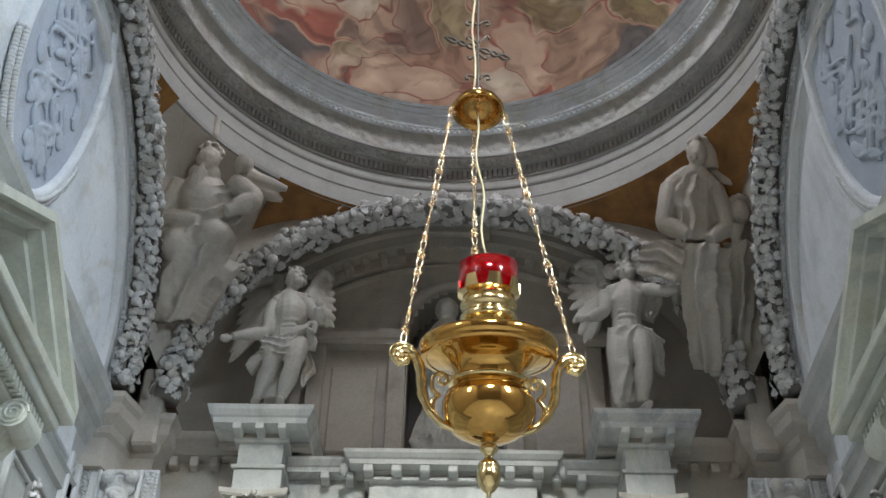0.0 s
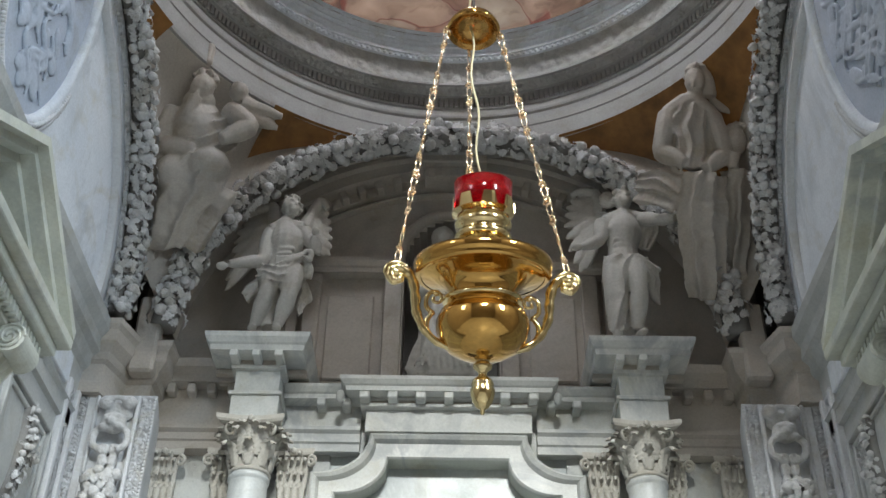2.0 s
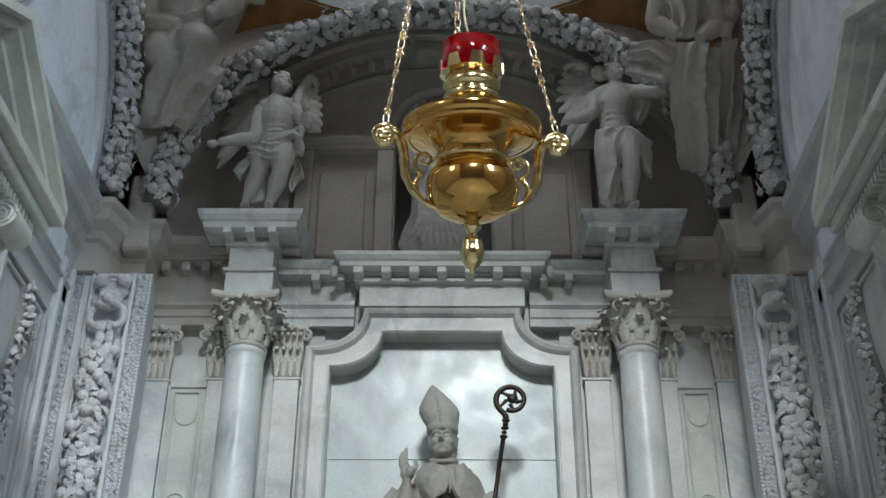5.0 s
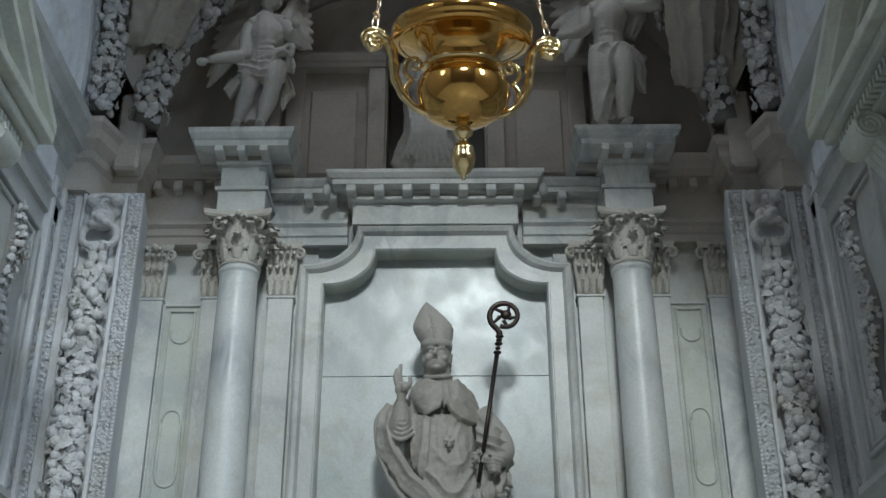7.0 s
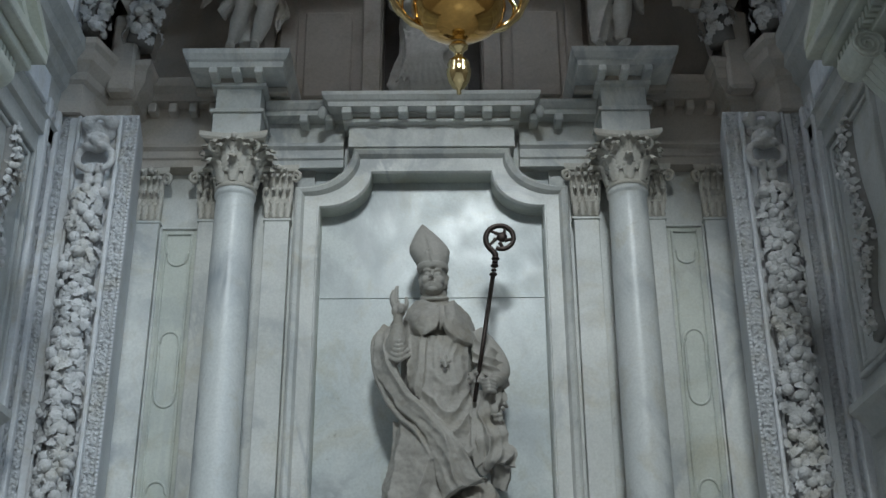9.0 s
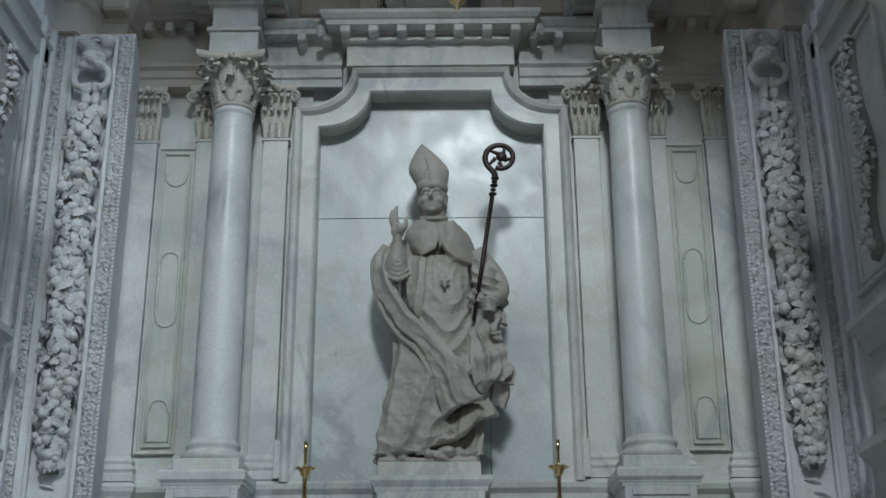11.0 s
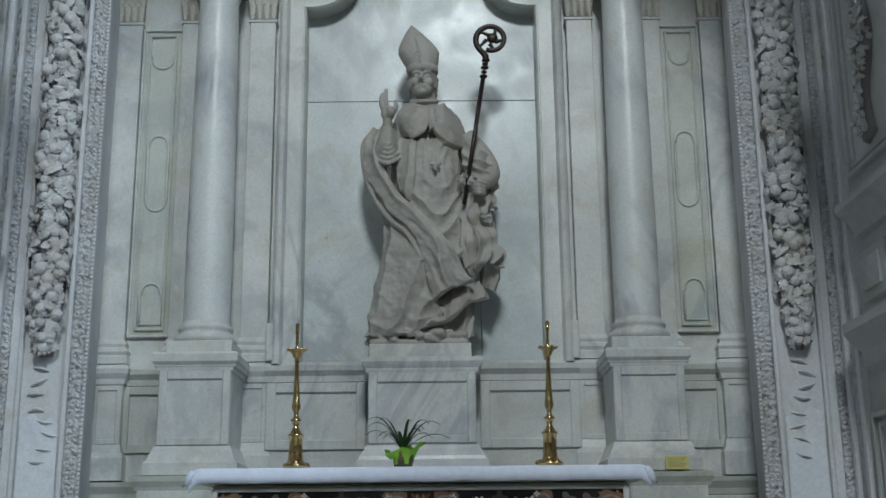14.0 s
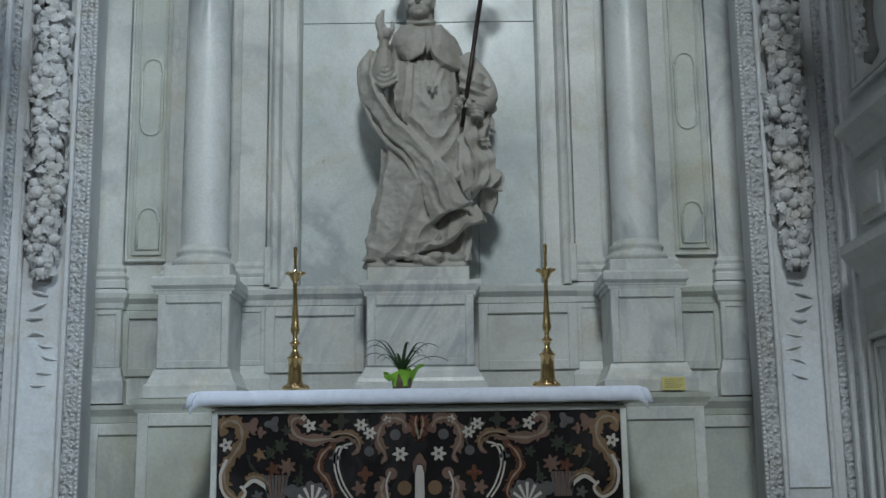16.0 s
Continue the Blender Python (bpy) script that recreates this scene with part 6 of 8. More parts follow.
# crozier
A, Bt = Vector((0.255, Y - 0.235, 3.30)), Vector((0.385, Y - 0.196, 4.125))
cro = thing("crozier", "dark bronze bishop's staff with an openwork spiral head", "staff", at=A)
bm = bmesh.new()
tube(bm, [A, Bt], [0.012, 0.0145], 10)
part("shaft", bm, CROZIER, cro, "", True)
bm = bmesh.new()
way = (Bt - A).normalized()
for k, r in ((0.0, 0.026), (0.03, 0.018), (0.06, 0.026), (0.085, 0.02), (0.11, 0.027)):
    blob(bm, Bt + way * k, (r, r, 0.012))
part("knops", bm, CROZIER, cro, "", True)
C = Bt + Vector((0.052, 0, 0.245))
bm = bmesh.new()
pts = [Bt + way * 0.10, Bt + way * 0.14 + Vector((-0.005, 0, 0))]
rad = [0.020, 0.020]
for i in range(30):
    a = radians(235 - 350 * i / 29)
    r = 0.098 - 0.0009 * i
    pts.append(C + Vector((r * math.cos(a), 0, r * math.sin(a))))
    rad.append(0.019 - 0.00015 * i)
tube(bm, pts, rad, 8)
part("crook", bm, CROZIER, cro, "", True)
bm = bmesh.new()
blob(bm, C + Vector((0.008, 0, 0.008)), (0.036, 0.02, 0.034))
for i in range(5):
    a = radians(40 + 72 * i)
    tube(bm, [C + Vector((0.03 * math.cos(a), 0, 0.03 * math.sin(a))), C + Vector((0.066 * math.cos(a + 0.45), 0, 0.066 * math.sin(a + 0.45))), C + Vector((0.088 * math.cos(a + 0.5), 0, 0.088 * math.sin(a + 0.5)))], [0.014, 0.010, 0.008], 7)
part("openwork", bm, CROZIER, cro, "", True)

# ---- altar ----
alt = thing("altar", "marble altar with a frontal of coloured stone inlay on black", "altar", at=(0, 6.3, 0.51))
part("body", boxed(-1.03, 1.03, 6.03, 6.66, 0.51, 1.64, 0.004), GREENISH, alt)
part("mensa", boxed(-1.09, 1.09, 5.97, 6.66, 1.645, 1.70, 0.006), GREENISH, alt, "greenish stone table slab")
part("frontal", boxed(-1.005, 1.005, 6.012, 6.03, 0.70, 1.605, 0.0), BLACK, alt, "polished black marble frontal")
for nm, a0, a1, c0, c1 in (("frame_stile", -1.035, -1.004, 0.68, 1.625), ("frame_stile", 1.004, 1.035, 0.68, 1.625), ("frame_rail", -1.004, 1.004, 1.606, 1.625), ("frame_rail", -1.004, 1.004, 0.68, 0.70)):
    part(nm, boxed(a0, a1, 6.0, 6.031, c0, c1, 0.003), WHITE, alt, "pale marble border")


def inlay(name, outline, material, lift=0.004):
    """A flat stone piece let into the frontal, and its mirror twin."""
    for s in (-1, 1):
        bm = bmesh.new()
        vs = [bm.verts.new((s * x, 6.0115 - lift, z)) for x, z in outline]
        f = bm.faces.new(vs)
        r = bmesh.ops.extrude_face_region(bm, geom=[f])
        for v in r["geom"]:
            if isinstance(v, bmesh.types.BMVert):
                v.co.y = 6.013
        bmesh.ops.triangulate(bm, faces=[q for q in bm.faces if len(q.verts) > 4])
        part(name, bm, material, alt)


def band(pts, widths):
    """Outline of a band that swells and thins along a line."""
    L, R = [], []
    for i, (p, w) in enumerate(zip(pts, widths)):
        a, b = Vector(pts[max(0, i - 1)]), Vector(pts[min(len(pts) - 1, i + 1)])
        d = (b - a).normalized()
        n = Vector((-d.y, d.x))
        L.append((p[0] + n.x * w, p[1] + n.y * w))
        R.append((p[0] - n.x * w, p[1] - n.y * w))
    return L + R[::-1]


def acanthus_band(name, ctrl, width, material, lobes=7, depth=0.4, lift=0.005, taper=True):
    line = smooth_line(ctrl, 42)
    n = len(line)
    ws = [width * (0.35 + 0.65 * math.sin(math.pi * min(1, i / n + 0.12)) if taper else 1.0) * (1 + depth * math.sin(lobes * 6.28 * i / n)) for i in range(n)]
    inlay(name, band(line, ws), material, lift)
    if taper and width > 0.015:
        # a paler spine and a dark groove run along each scroll
        inlay("scroll_spine", band(line[3:-3], [w * 0.22 for w in ws[3:-3]]), INLAY_PALE, lift + 0.002)
        n3 = line[6:-8:5]
        for k, (x, z) in enumerate(n3):
            d = Vector(line[min(n - 1, 7 + 5 * k)]) - Vector((x, z))
            nor = Vector((-d.y, d.x)).normalized()
            for sgn in (-1, 1):
                tip = Vector((x, z)) + nor * sgn * width * 1.25 + d.normalized() * width * 0.9
                inlay("leaf_tip", band([(x, z), tuple(Vector((x, z)).lerp(tip, 0.6)), tuple(tip)], [width * 0.22, width * 0.34, width * 0.05]), material, lift - 0.001)


def disc(name, x, z, r, material, petals=0, depth=0.35, lift=0.006, turn=0.0):
    n = 30 if petals else 14
    inlay(name, [(x + r * (1 + depth * math.cos(petals * a)) * math.cos(a + turn), z + r * (1 + depth * math.cos(petals * a)) * math.sin(a + turn)) for a in [6.28319 * i / n for i in range(n)]], material, lift)


# heights on the frontal, from the top edge down
T = 1.605
acanthus_band("gold_scroll", [(0.965, T - 0.10), (0.985, T - 0.055), (0.94, T - 0.03), (0.89, T - 0.06), (0.885, T - 0.14), (0.93, T - 0.21), (0.965, T - 0.27), (0.955, T - 0.36), (0.90, T - 0.41), (0.87, T - 0.37)], 0.0281, INLAY_TAN, 9, 0.35)
acanthus_band("gold_scroll", [(0.955, T - 0.22), (0.985, T - 0.30), (0.965, T - 0.39), (0.90, T - 0.425), (0.86, T - 0.385), (0.885, T - 0.35)], 0.007, INLAY_WHITE, 2, 0.1, 0.008, False)
acanthus_band("pale_scroll", [(0.87, T - 0.36), (0.82, T - 0.325), (0.77, T - 0.35), (0.745, T - 0.39)], 0.010, INLAY_WHITE, 2, 0.1, 0.007)
acanthus_band("rose_scroll", [(0.86, T - 0.32), (0.82, T - 0.305), (0.77, T - 0.32), (0.73, T - 0.36)], 0.0172, INLAY_TAN, 4, 0.35, 0.006)
acanthus_band("rose_scroll", [(0.575, T - 0.05), (0.60, T - 0.02), (0.635, T - 0.04), (0.62, T - 0.10), (0.55, T - 0.13), (0.45, T - 0.125), (0.37, T - 0.11), (0.32, T - 0.13), (0.305, T - 0.18), (0.335, T - 0.205)], 0.0250, INLAY_ROSE, 7, 0.35)
acanthus_band("tan_scroll", [(0.44, T - 0.11), (0.36, T - 0.10), (0.305, T - 0.13), (0.295, T - 0.18)], 0.018, INLAY_TAN, 3, 0.3, 0.007)
acanthus_band("rust_scroll", [(0.42, T - 0.15), (0.48, T - 0.20), (0.50, T - 0.27), (0.455, T - 0.33), (0.43, T - 0.40), (0.46, T - 0.44)], 0.0203, INLAY_RUST, 6, 0.3)
for dx in (0.0, 0.022):
    acanthus_band("pale_curve", [(0.335 + dx, T - 0.15 - dx), (0.385 + dx, T - 0.17), (0.405 + dx * 0.8, T - 0.25), (0.375 + dx, T - 0.35), (0.33 + dx, T - 0.42)], 0.0045, INLAY_WHITE, 1, 0.1, 0.006, False)
acanthus_band("rose_arch", [(0.055, T - 0.10), (0.085, T - 0.04), (0.14, T - 0.03), (0.19, T - 0.07), (0.205, T - 0.14), (0.17, T - 0.21), (0.19, T - 0.25)], 0.026, INLAY_ROSE, 6, 0.4)
acanthus_band("rose_leaf", [(0.17, T - 0.32), (0.19, T - 0.38), (0.17, T - 0.46), (0.21, T - 0.52)], 0.030, INLAY_ROSE, 5, 0.4)
acanthus_band("cartouche_line", [(0.145, T - 0.29), (0.165, T - 0.35), (0.155, T - 0.43), (0.14, T - 0.5)], 0.004, INLAY_WHITE, 1, 0.1, 0.008, False)
disc("shell", 0.53, T - 0.42, 0.085, INLAY_GREY, 9, 0.10, 0.005)
for k in range(5):
    a = radians(30 + 30 * k)
    inlay("shell_rib", band([(0.53, T - 0.45), (0.53 + 0.08 * math.cos(a), T - 0.45 + 0.10 * math.sin(a))], [0.003, 0.008]), INLAY_WHITE, 0.008)
for x, z, r, mat, p in ((0.96, T - 0.15, 0.026, INLAY_WHITE, 5), (0.545, T - 0.06, 0.026, INLAY_WHITE, 5), (0.29, T - 0.06, 0.026, INLAY_WHITE, 6), (0.245, T - 0.10, 0.026, INLAY_WHITE, 6), (0.095, T - 0.205, 0.030, INLAY_WHITE, 6), (0.16, T - 0.035, 0.016, INLAY_WHITE, 5), (0.575, T - 0.02, 0.012, INLAY_WHITE, 4), (0.075, T - 0.37, 0.026, INLAY_TAN, 0), (0.79, T - 0.20, 0.026, INLAY_TAN, 5), (0.725, T - 0.27, 0.029, INLAY_RUST, 5), (0.655, T - 0.26, 0.035, INLAY_ROSE, 7), (0.74, T - 0.19, 0.029, INLAY_GREEN, 6), (0.69, T - 0.16, 0.032, INLAY_GREEN, 7), (0.835, T - 0.06, 0.036, INLAY_ROSE, 3), (0.73, T - 0.05, 0.032, INLAY_GREY, 3), (0.79, T - 0.09, 0.022, INLAY_ROSE, 4), (0.60, T - 0.33, 0.022, INLAY_GREEN, 5), (0.63, T - 0.38, 0.026, INLAY_GREY, 0), (0.42, T - 0.22, 0.022, INLAY_GREY, 4), (0.27, T - 0.30, 0.030, INLAY_RUST, 4), (0.30, T - 0.37, 0.029, INLAY_ROSE, 5), (0.25, T - 0.19, 0.018, INLAY_GREY, 0), (0.12, T - 0.11, 0.02, INLAY_GREY, 0), (0.14, T - 0.30, 0.022, INLAY_ROSE, 0), (0.80, T - 0.40, 0.023, INLAY_GREY, 5), (0.55, T - 0.20, 0.022, INLAY_GREEN, 5), (0.39, T - 0.04, 0.032, INLAY_GREEN, 4), (0.47, T - 0.06, 0.022, INLAY_ROSE, 4), (0.66, T - 0.08, 0.022, INLAY_GREEN, 5)):
    disc("flower" if p else "bead", x, z, r, mat, p)
    if mat is INLAY_WHITE and p:
        disc("flower_eye", x, z, r * 0.3, INLAY_GREY, 0, 0, 0.009)
for k in range(7):
    inlay("basket_rib", band([(0.655 + 0.018 * k, T - 0.30), (0.672 + 0.012 * k, T - 0.42)], [0.007, 0.006]), INLAY_ROSE if k % 2 else INLAY_GREY, 0.007)
for x0, z0, x1, z1 in ((0.20, T - 0.16, 0.26, T - 0.03), (0.245, T - 0.10, 0.33, T - 0.05), (0.545, T - 0.06, 0.44, T - 0.09), (0.96, T - 0.15, 0.94, T - 0.20), (0.56, T - 0.40, 0.585, T - 0.25), (0.42, T - 0.20, 0.40, T - 0.12), (0.85, T - 0.20, 0.80, T - 0.29), (0.25, T - 0.19, 0.19, T - 0.11)):
    acanthus_band("stem", [(x0, z0), ((x0 + x1) / 2 + 0.015, (z0 + z1) / 2), (x1, z1)], 0.006, INLAY_GREEN, 2, 0.3, 0.004, False)
# central plume and small white robed shape
acanthus_band("rust_plume", [(0.0, T - 0.14), (0.012, T - 0.09), (0.02, T - 0.05), (0.012, T - 0.015)], 0.026, INLAY_RUST, 4, 0.3)
inlay("pale_robe_shape", [(0.0, T - 0.26), (0.012, T - 0.26), (0.022, T - 0.30), (0.024, T - 0.43), (0.0, T - 0.43)], INLAY_WHITE, 0.006)
inlay("rose_robe_shape", [(0.0, T - 0.20), (0.012, T - 0.21), (0.035, T - 0.25), (0.03, T - 0.30), (0.022, T - 0.28), (0.012, T - 0.255), (0.0, T - 0.255)], INLAY_ROSE, 0.006)

# linen cloth over the table
bm = bmesh.new()
nx, cross = 96, []
for i in range(nx + 1):
    u = i / nx
    x = -1.135 + 2.27 * u
    edge = max(0.0, (abs(x) - 1.085) / 0.05)
    drop = 0.074 + 0.0015 * math.sin(x * 21) + 0.001 * math.sin(x * 47 + 1)
    dz = -0.022 * edge * edge
    sway = 0.0015 * math.sin(x * 33) + 0.001 * math.sin(x * 71)
    cross.append([bm.verts.new(p) for p in ((x, 6.62, 1.722 + dz), (x, 6.3, 1.723 + dz), (x, 6.0, 1.723 + dz), (x, 5.958, 1.720 + dz), (x, 5.946 + sway, 1.708 + dz), (x, 5.944 + sway, 1.68 + dz), (x, 5.946 + 1.6 * sway, 1.722 - drop + dz * 2.2), (x, 5.951 + 1.6 * sway, 1.722 - drop + dz * 2.2), (x, 5.952 + sway, 1.70 + dz), (x, 5.97, 1.712 + dz), (x, 6.62, 1.712 + dz))])
for a, b in zip(cross, cross[1:]):
    for k in range(10):
        bm.faces.new((a[k], b[k], b[k + 1], a[k + 1]))
cl = part("altar_cloth", bm, CLOTH, None, "", True)
tagged(cl, "white linen altar cloth hanging over the table edge", "altar cloth")
for sx in (-1, 1):
    bm = bmesh.new()
    for k, (y, z0) in enumerate(((5.946, 1.70),)):
        ribbon(bm, [(sx * 1.12, y, 1.712), (sx * 1.14, y + 0.004, 1.69), (sx * 1.15, y + 0.006, 1.655), (sx * 1.165, y + 0.01, 1.627)], [(sx * 1.135, y + 0.1, 1.712), (sx * 1.16, y + 0.1, 1.69), (sx * 1.17, y + 0.1, 1.665), (sx * 1.175, y + 0.09, 1.65)], 0.008)
        ribbon(bm, [(sx * 1.10, y - 0.004, 1.705), (sx * 1.115, y - 0.004, 1.68), (sx * 1.12, y - 0.004, 1.65)], [(sx * 1.135, y, 1.705), (sx * 1.15, y, 1.68), (sx * 1.165, y, 1.630)], 0.008)
    part("corner_fold", bm, CLOTH, cl, "", True)

# ---- candlesticks ----
stick = thing("candlestick", "tall turned brass altar candlestick without a candle", "candlestick", "altar candlesticks", at=(0, 0, 0))
for nm, prof in (("foot", [(0.0000, 0.0000), (0.0650, 0.0000), (0.0672, 0.0110), (0.0560, 0.0201), (0.0448, 0.0274), (0.0381, 0.0411)]), ("drum", [(0.0381, 0.0411), (0.0347, 0.0914), (0.0330, 0.1508), (0.0403, 0.1554), (0.0414, 0.1646), (0.0314, 0.1691)]), ("lower_knop", [(0.0314, 0.1691), (0.0180, 0.1920), (0.0120, 0.2057), (0.0170, 0.2176), (0.0200, 0.2286), (0.0310, 0.2359), (0.0180, 0.2450), (0.0110, 0.2606), (0.0130, 0.2743)]), ("baluster", [(0.0130, 0.2743), (0.0220, 0.2926), (0.0240, 0.3063), (0.0200, 0.3246), (0.0160, 0.3840), (0.0120, 0.4571), (0.0100, 0.5257), (0.0130, 0.5348), (0.0110, 0.5485)]), ("drip_pan", [(0.0110, 0.5485), (0.0220, 0.5623), (0.0260, 0.5760), (0.0400, 0.5897), (0.0420, 0.5943), (0.0150, 0.5988), (0.0100, 0.6052)]), ("pricket", [(0.0100, 0.6052), (0.0070, 0.6171), (0.0100, 0.6308), (0.0060, 0.6445), (0.0090, 0.6582), (0.0060, 0.6720), (0.0100, 0.6811), (0.0105, 0.7314), (0.0000, 0.7360)])):
    bm = bmesh.new()
    lathe(bm, [(r * 1.0, z) for r, z in prof], (0, 0, 0), 24)
    part(nm, bm, BRASS_OLD, stick, "", True)
for i in range(8):
    a = 6.28319 * i / 8
    bm = bmesh.new()
    blob(bm, (0.043 * math.cos(a), 0.043 * math.sin(a), 0.596), (0.012, 0.009, 0.008), (0, 0, math.degrees(a)), 1)
    part("pan_petal", bm, BRASS_OLD, stick, "", True)
for i in range(3):
    a = radians(-90 + 120 * i)
    bm = bmesh.new()
    tube(bm, [(0.04 * math.cos(a), 0.04 * math.sin(a), 0.022), (0.065 * math.cos(a), 0.065 * math.sin(a), 0.018), (0.070 * math.cos(a), 0.070 * math.sin(a), 0.004)], 0.009, 7)
    part("claw", bm, BRASS_OLD, stick, "", True)
twin = copy_thing(stick, pose(0.650, 6.03, 1.724, 0, 0.6, 25))
stick.matrix_basis = pose(-0.624, 6.03, 1.724, 0, -0.4, 0)

# ---- potted plant ----
pl = thing("potted_plant", "small spider plant in a pot wrapped in green paper", "plant", at=(-0.087, 6.06, 1.724))
px, py, pz = -0.087, 6.06, 1.724
bm = bmesh.new()
lathe(bm, [(0.0, 0.0), (0.045, 0.0), (0.050, 0.03), (0.053, 0.075), (0.049, 0.075), (0.047, 0.065), (0.0, 0.062)], (px, py, pz), 24)
part("pot", bm, POT, pl, "", True)
bm = bmesh.new()
rows = []
for k, (z, r) in enumerate(((0.012, 0.046), (0.045, 0.051), (0.072, 0.062), (0.092, 0.082))):
    row = []
    for i in range(40):
        a = 6.28319 * i / 40
        rr = r * (1 + (0.05 + 0.06 * k) * math.sin(5 * a + 1) + 0.03 * k * math.sin(11 * a))
        row.append(bm.verts.new((px + rr * math.cos(a) * (1.12 if k > 1 else 1), py + rr * math.sin(a), pz + z + (0.016 * math.sin(4 * a + 2) - 0.022 * math.cos(a + 2.6)) * (k > 1))))
    rows.append(row)
for a, b in zip(rows, rows[1:]):
    for i in range(40):
        bm.faces.new((a[i], a[(i + 1) % 40], b[(i + 1) % 40], b[i]))
bmesh.ops.solidify(bm, geom=bm.faces[:], thickness=0.0015)
part("paper_wrap", bm, WRAP, pl, "crumpled bright green paper", True)
rng = random.Random(8)
for i in range(17):
    a = 6.28319 * i / 17 + rng.uniform(-0.15, 0.15)
    ln, rise = rng.uniform(0.15, 0.24), rng.uniform(0.10, 0.21)
    bm = bmesh.new()
    rows = []
    for k in range(9):
        u = k / 8
        r = ln * u
        z = 0.08 + rise * math.sin(min(1, u * 0.9) * 2.0) - 0.05 * u * u
        w = 0.009 * (1 - u ** 2.2) + 0.0008
        c = Vector((px + r * math.cos(a), py + r * math.sin(a) * 0.8, pz + z))
        n = Vector((-math.sin(a), math.cos(a), 0))
        rows.append([bm.verts.new(c + n * w), bm.verts.new(c + Vector((0, 0, -0.003))), bm.verts.new(c - n * w)])
    for p, q in zip(rows, rows[1:]):
        bm.faces.new((p[0], p[1], q[1], q[0]))
        bm.faces.new((p[1], p[2], q[2], q[1]))
    part("strap_leaf", bm, LEAF, pl, "", True)

# ---- little yellow notice ----
card = thing("notice_card", "small yellow notice card with faded lines of writing", "notice", at=(1.40, 6.60, 1.737))
bm = boxed(1.335, 1.465, 6.605, 6.609, 1.737, 1.81, 0.001)
part("card", bm, CARD, card)
for k in range(5):
    part("writing_bar", boxed(1.35, 1.45 - 0.012 * (k % 3), 6.6035, 6.6048, 1.795 - 0.011 * k, 1.799 - 0.011 * k), CARD_INK, card)

# ---- hanging sanctuary lamp ----
LX, LY = 0.125, 2.60
lamp = thing("sanctuary_lamp", "polished brass hanging lamp with a ruby glass cup", "hanging lamp", at=(LX, LY, 2.87))


# the three chains are not quite even, so the bowl hangs tilted
HANG = Matrix.Translation((LX, LY, 3.30)) @ Matrix.Rotation(radians(14), 4, "X") @ Matrix.Diagonal((1, 1, 0.88, 1)) @ Matrix.Translation((-LX, -LY, -3.30))

CAP_X = LX - 0.028


def turned(name, prof, material, label="", segs=48):
    bm = bmesh.new()
    lathe(bm, prof, (LX, LY, 0), segs)
    if prof[0][1] < 4:
        bm.transform(HANG)
    else:
        bm.transform(Matrix.Translation((CAP_X - LX, 0, 0)))
    return part(name, bm, material, lamp, label, True)


turned("finial", [(0.0, 2.862), (0.006, 2.866), (0.006, 2.878), (0.016, 2.884), (0.027, 2.902), (0.032, 2.925), (0.0325, 2.940), (0.028, 2.945), (0.030, 2.956), (0.025, 2.970), (0.014, 2.978), (0.011, 2.988), (0.015, 2.996), (0.024, 3.003), (0.026, 3.014), (0.018, 3.022), (0.022, 3.03)], BRASS_PALE)
turned("lower_bowl", [(0.018, 3.026), (0.050, 3.034), (0.088, 3.054), (0.113, 3.085), (0.125, 3.120), (0.124, 3.152), (0.114, 3.180), (0.098, 3.196), (0.094, 3.204)], BRASS)
turned("waist_ring", [(0.094, 3.203), (0.106, 3.206), (0.111, 3.214), (0.106, 3.222), (0.094, 3.225)], BRASS_PALE)
turned("upper_bowl", [(0.092, 3.224), (0.091, 3.240), (0.099, 3.256), (0.112, 3.268), (0.130, 3.279), (0.152, 3.287), (0.170, 3.295)], BRASS)
turned("rim", [(0.168, 3.292), (0.180, 3.293), (0.187, 3.300), (0.183, 3.308), (0.188, 3.312), (0.190, 3.330), (0.186, 3.342), (0.178, 3.346), (0.172, 3.340), (0.15, 3.346), (0.10, 3.3540)], BRASS, "thick rolled brass rim")
turned("neck", [(0.10, 3.3502), (0.074, 3.3578), (0.058, 3.3783), (0.056, 3.3975), (0.062, 3.4064), (0.076, 3.4141), (0.080, 3.4269), (0.073, 3.4397), (0.066, 3.4486), (0.077, 3.4589), (0.080, 3.4704), (0.074, 3.4806), (0.070, 3.4998)], BRASS_PALE)
bm = bmesh.new()
rows = []
for i in range(72):
    a = 6.28319 * i / 72
    zt = 3.548 if (i % 9) < 5 else 3.508
    rows.append([bm.verts.new((LX + r * math.cos(a), LY + r * math.sin(a), z)) for r, z in ((0.072, 3.497), (0.086, 3.508), (0.0875, zt), (0.085, zt), (0.083, 3.508))])
for i in range(72):
    a, b = rows[i], rows[(i + 1) % 72]
    for k in range(4):
        bm.faces.new((a[k], b[k], b[k + 1], a[k + 1]))
bm.transform(HANG)
part("glass_holder", bm, BRASS_PALE, lamp, "notched brass gallery")
turned("ruby_cup", [(0.0, 3.4826), (0.060, 3.4852), (0.074, 3.5041), (0.080, 3.5471), (0.082, 3.6116), (0.079, 3.6116), (0.077, 3.5471), (0.070, 3.5084), (0.0, 3.4912)], RED, "deep red glass cup")
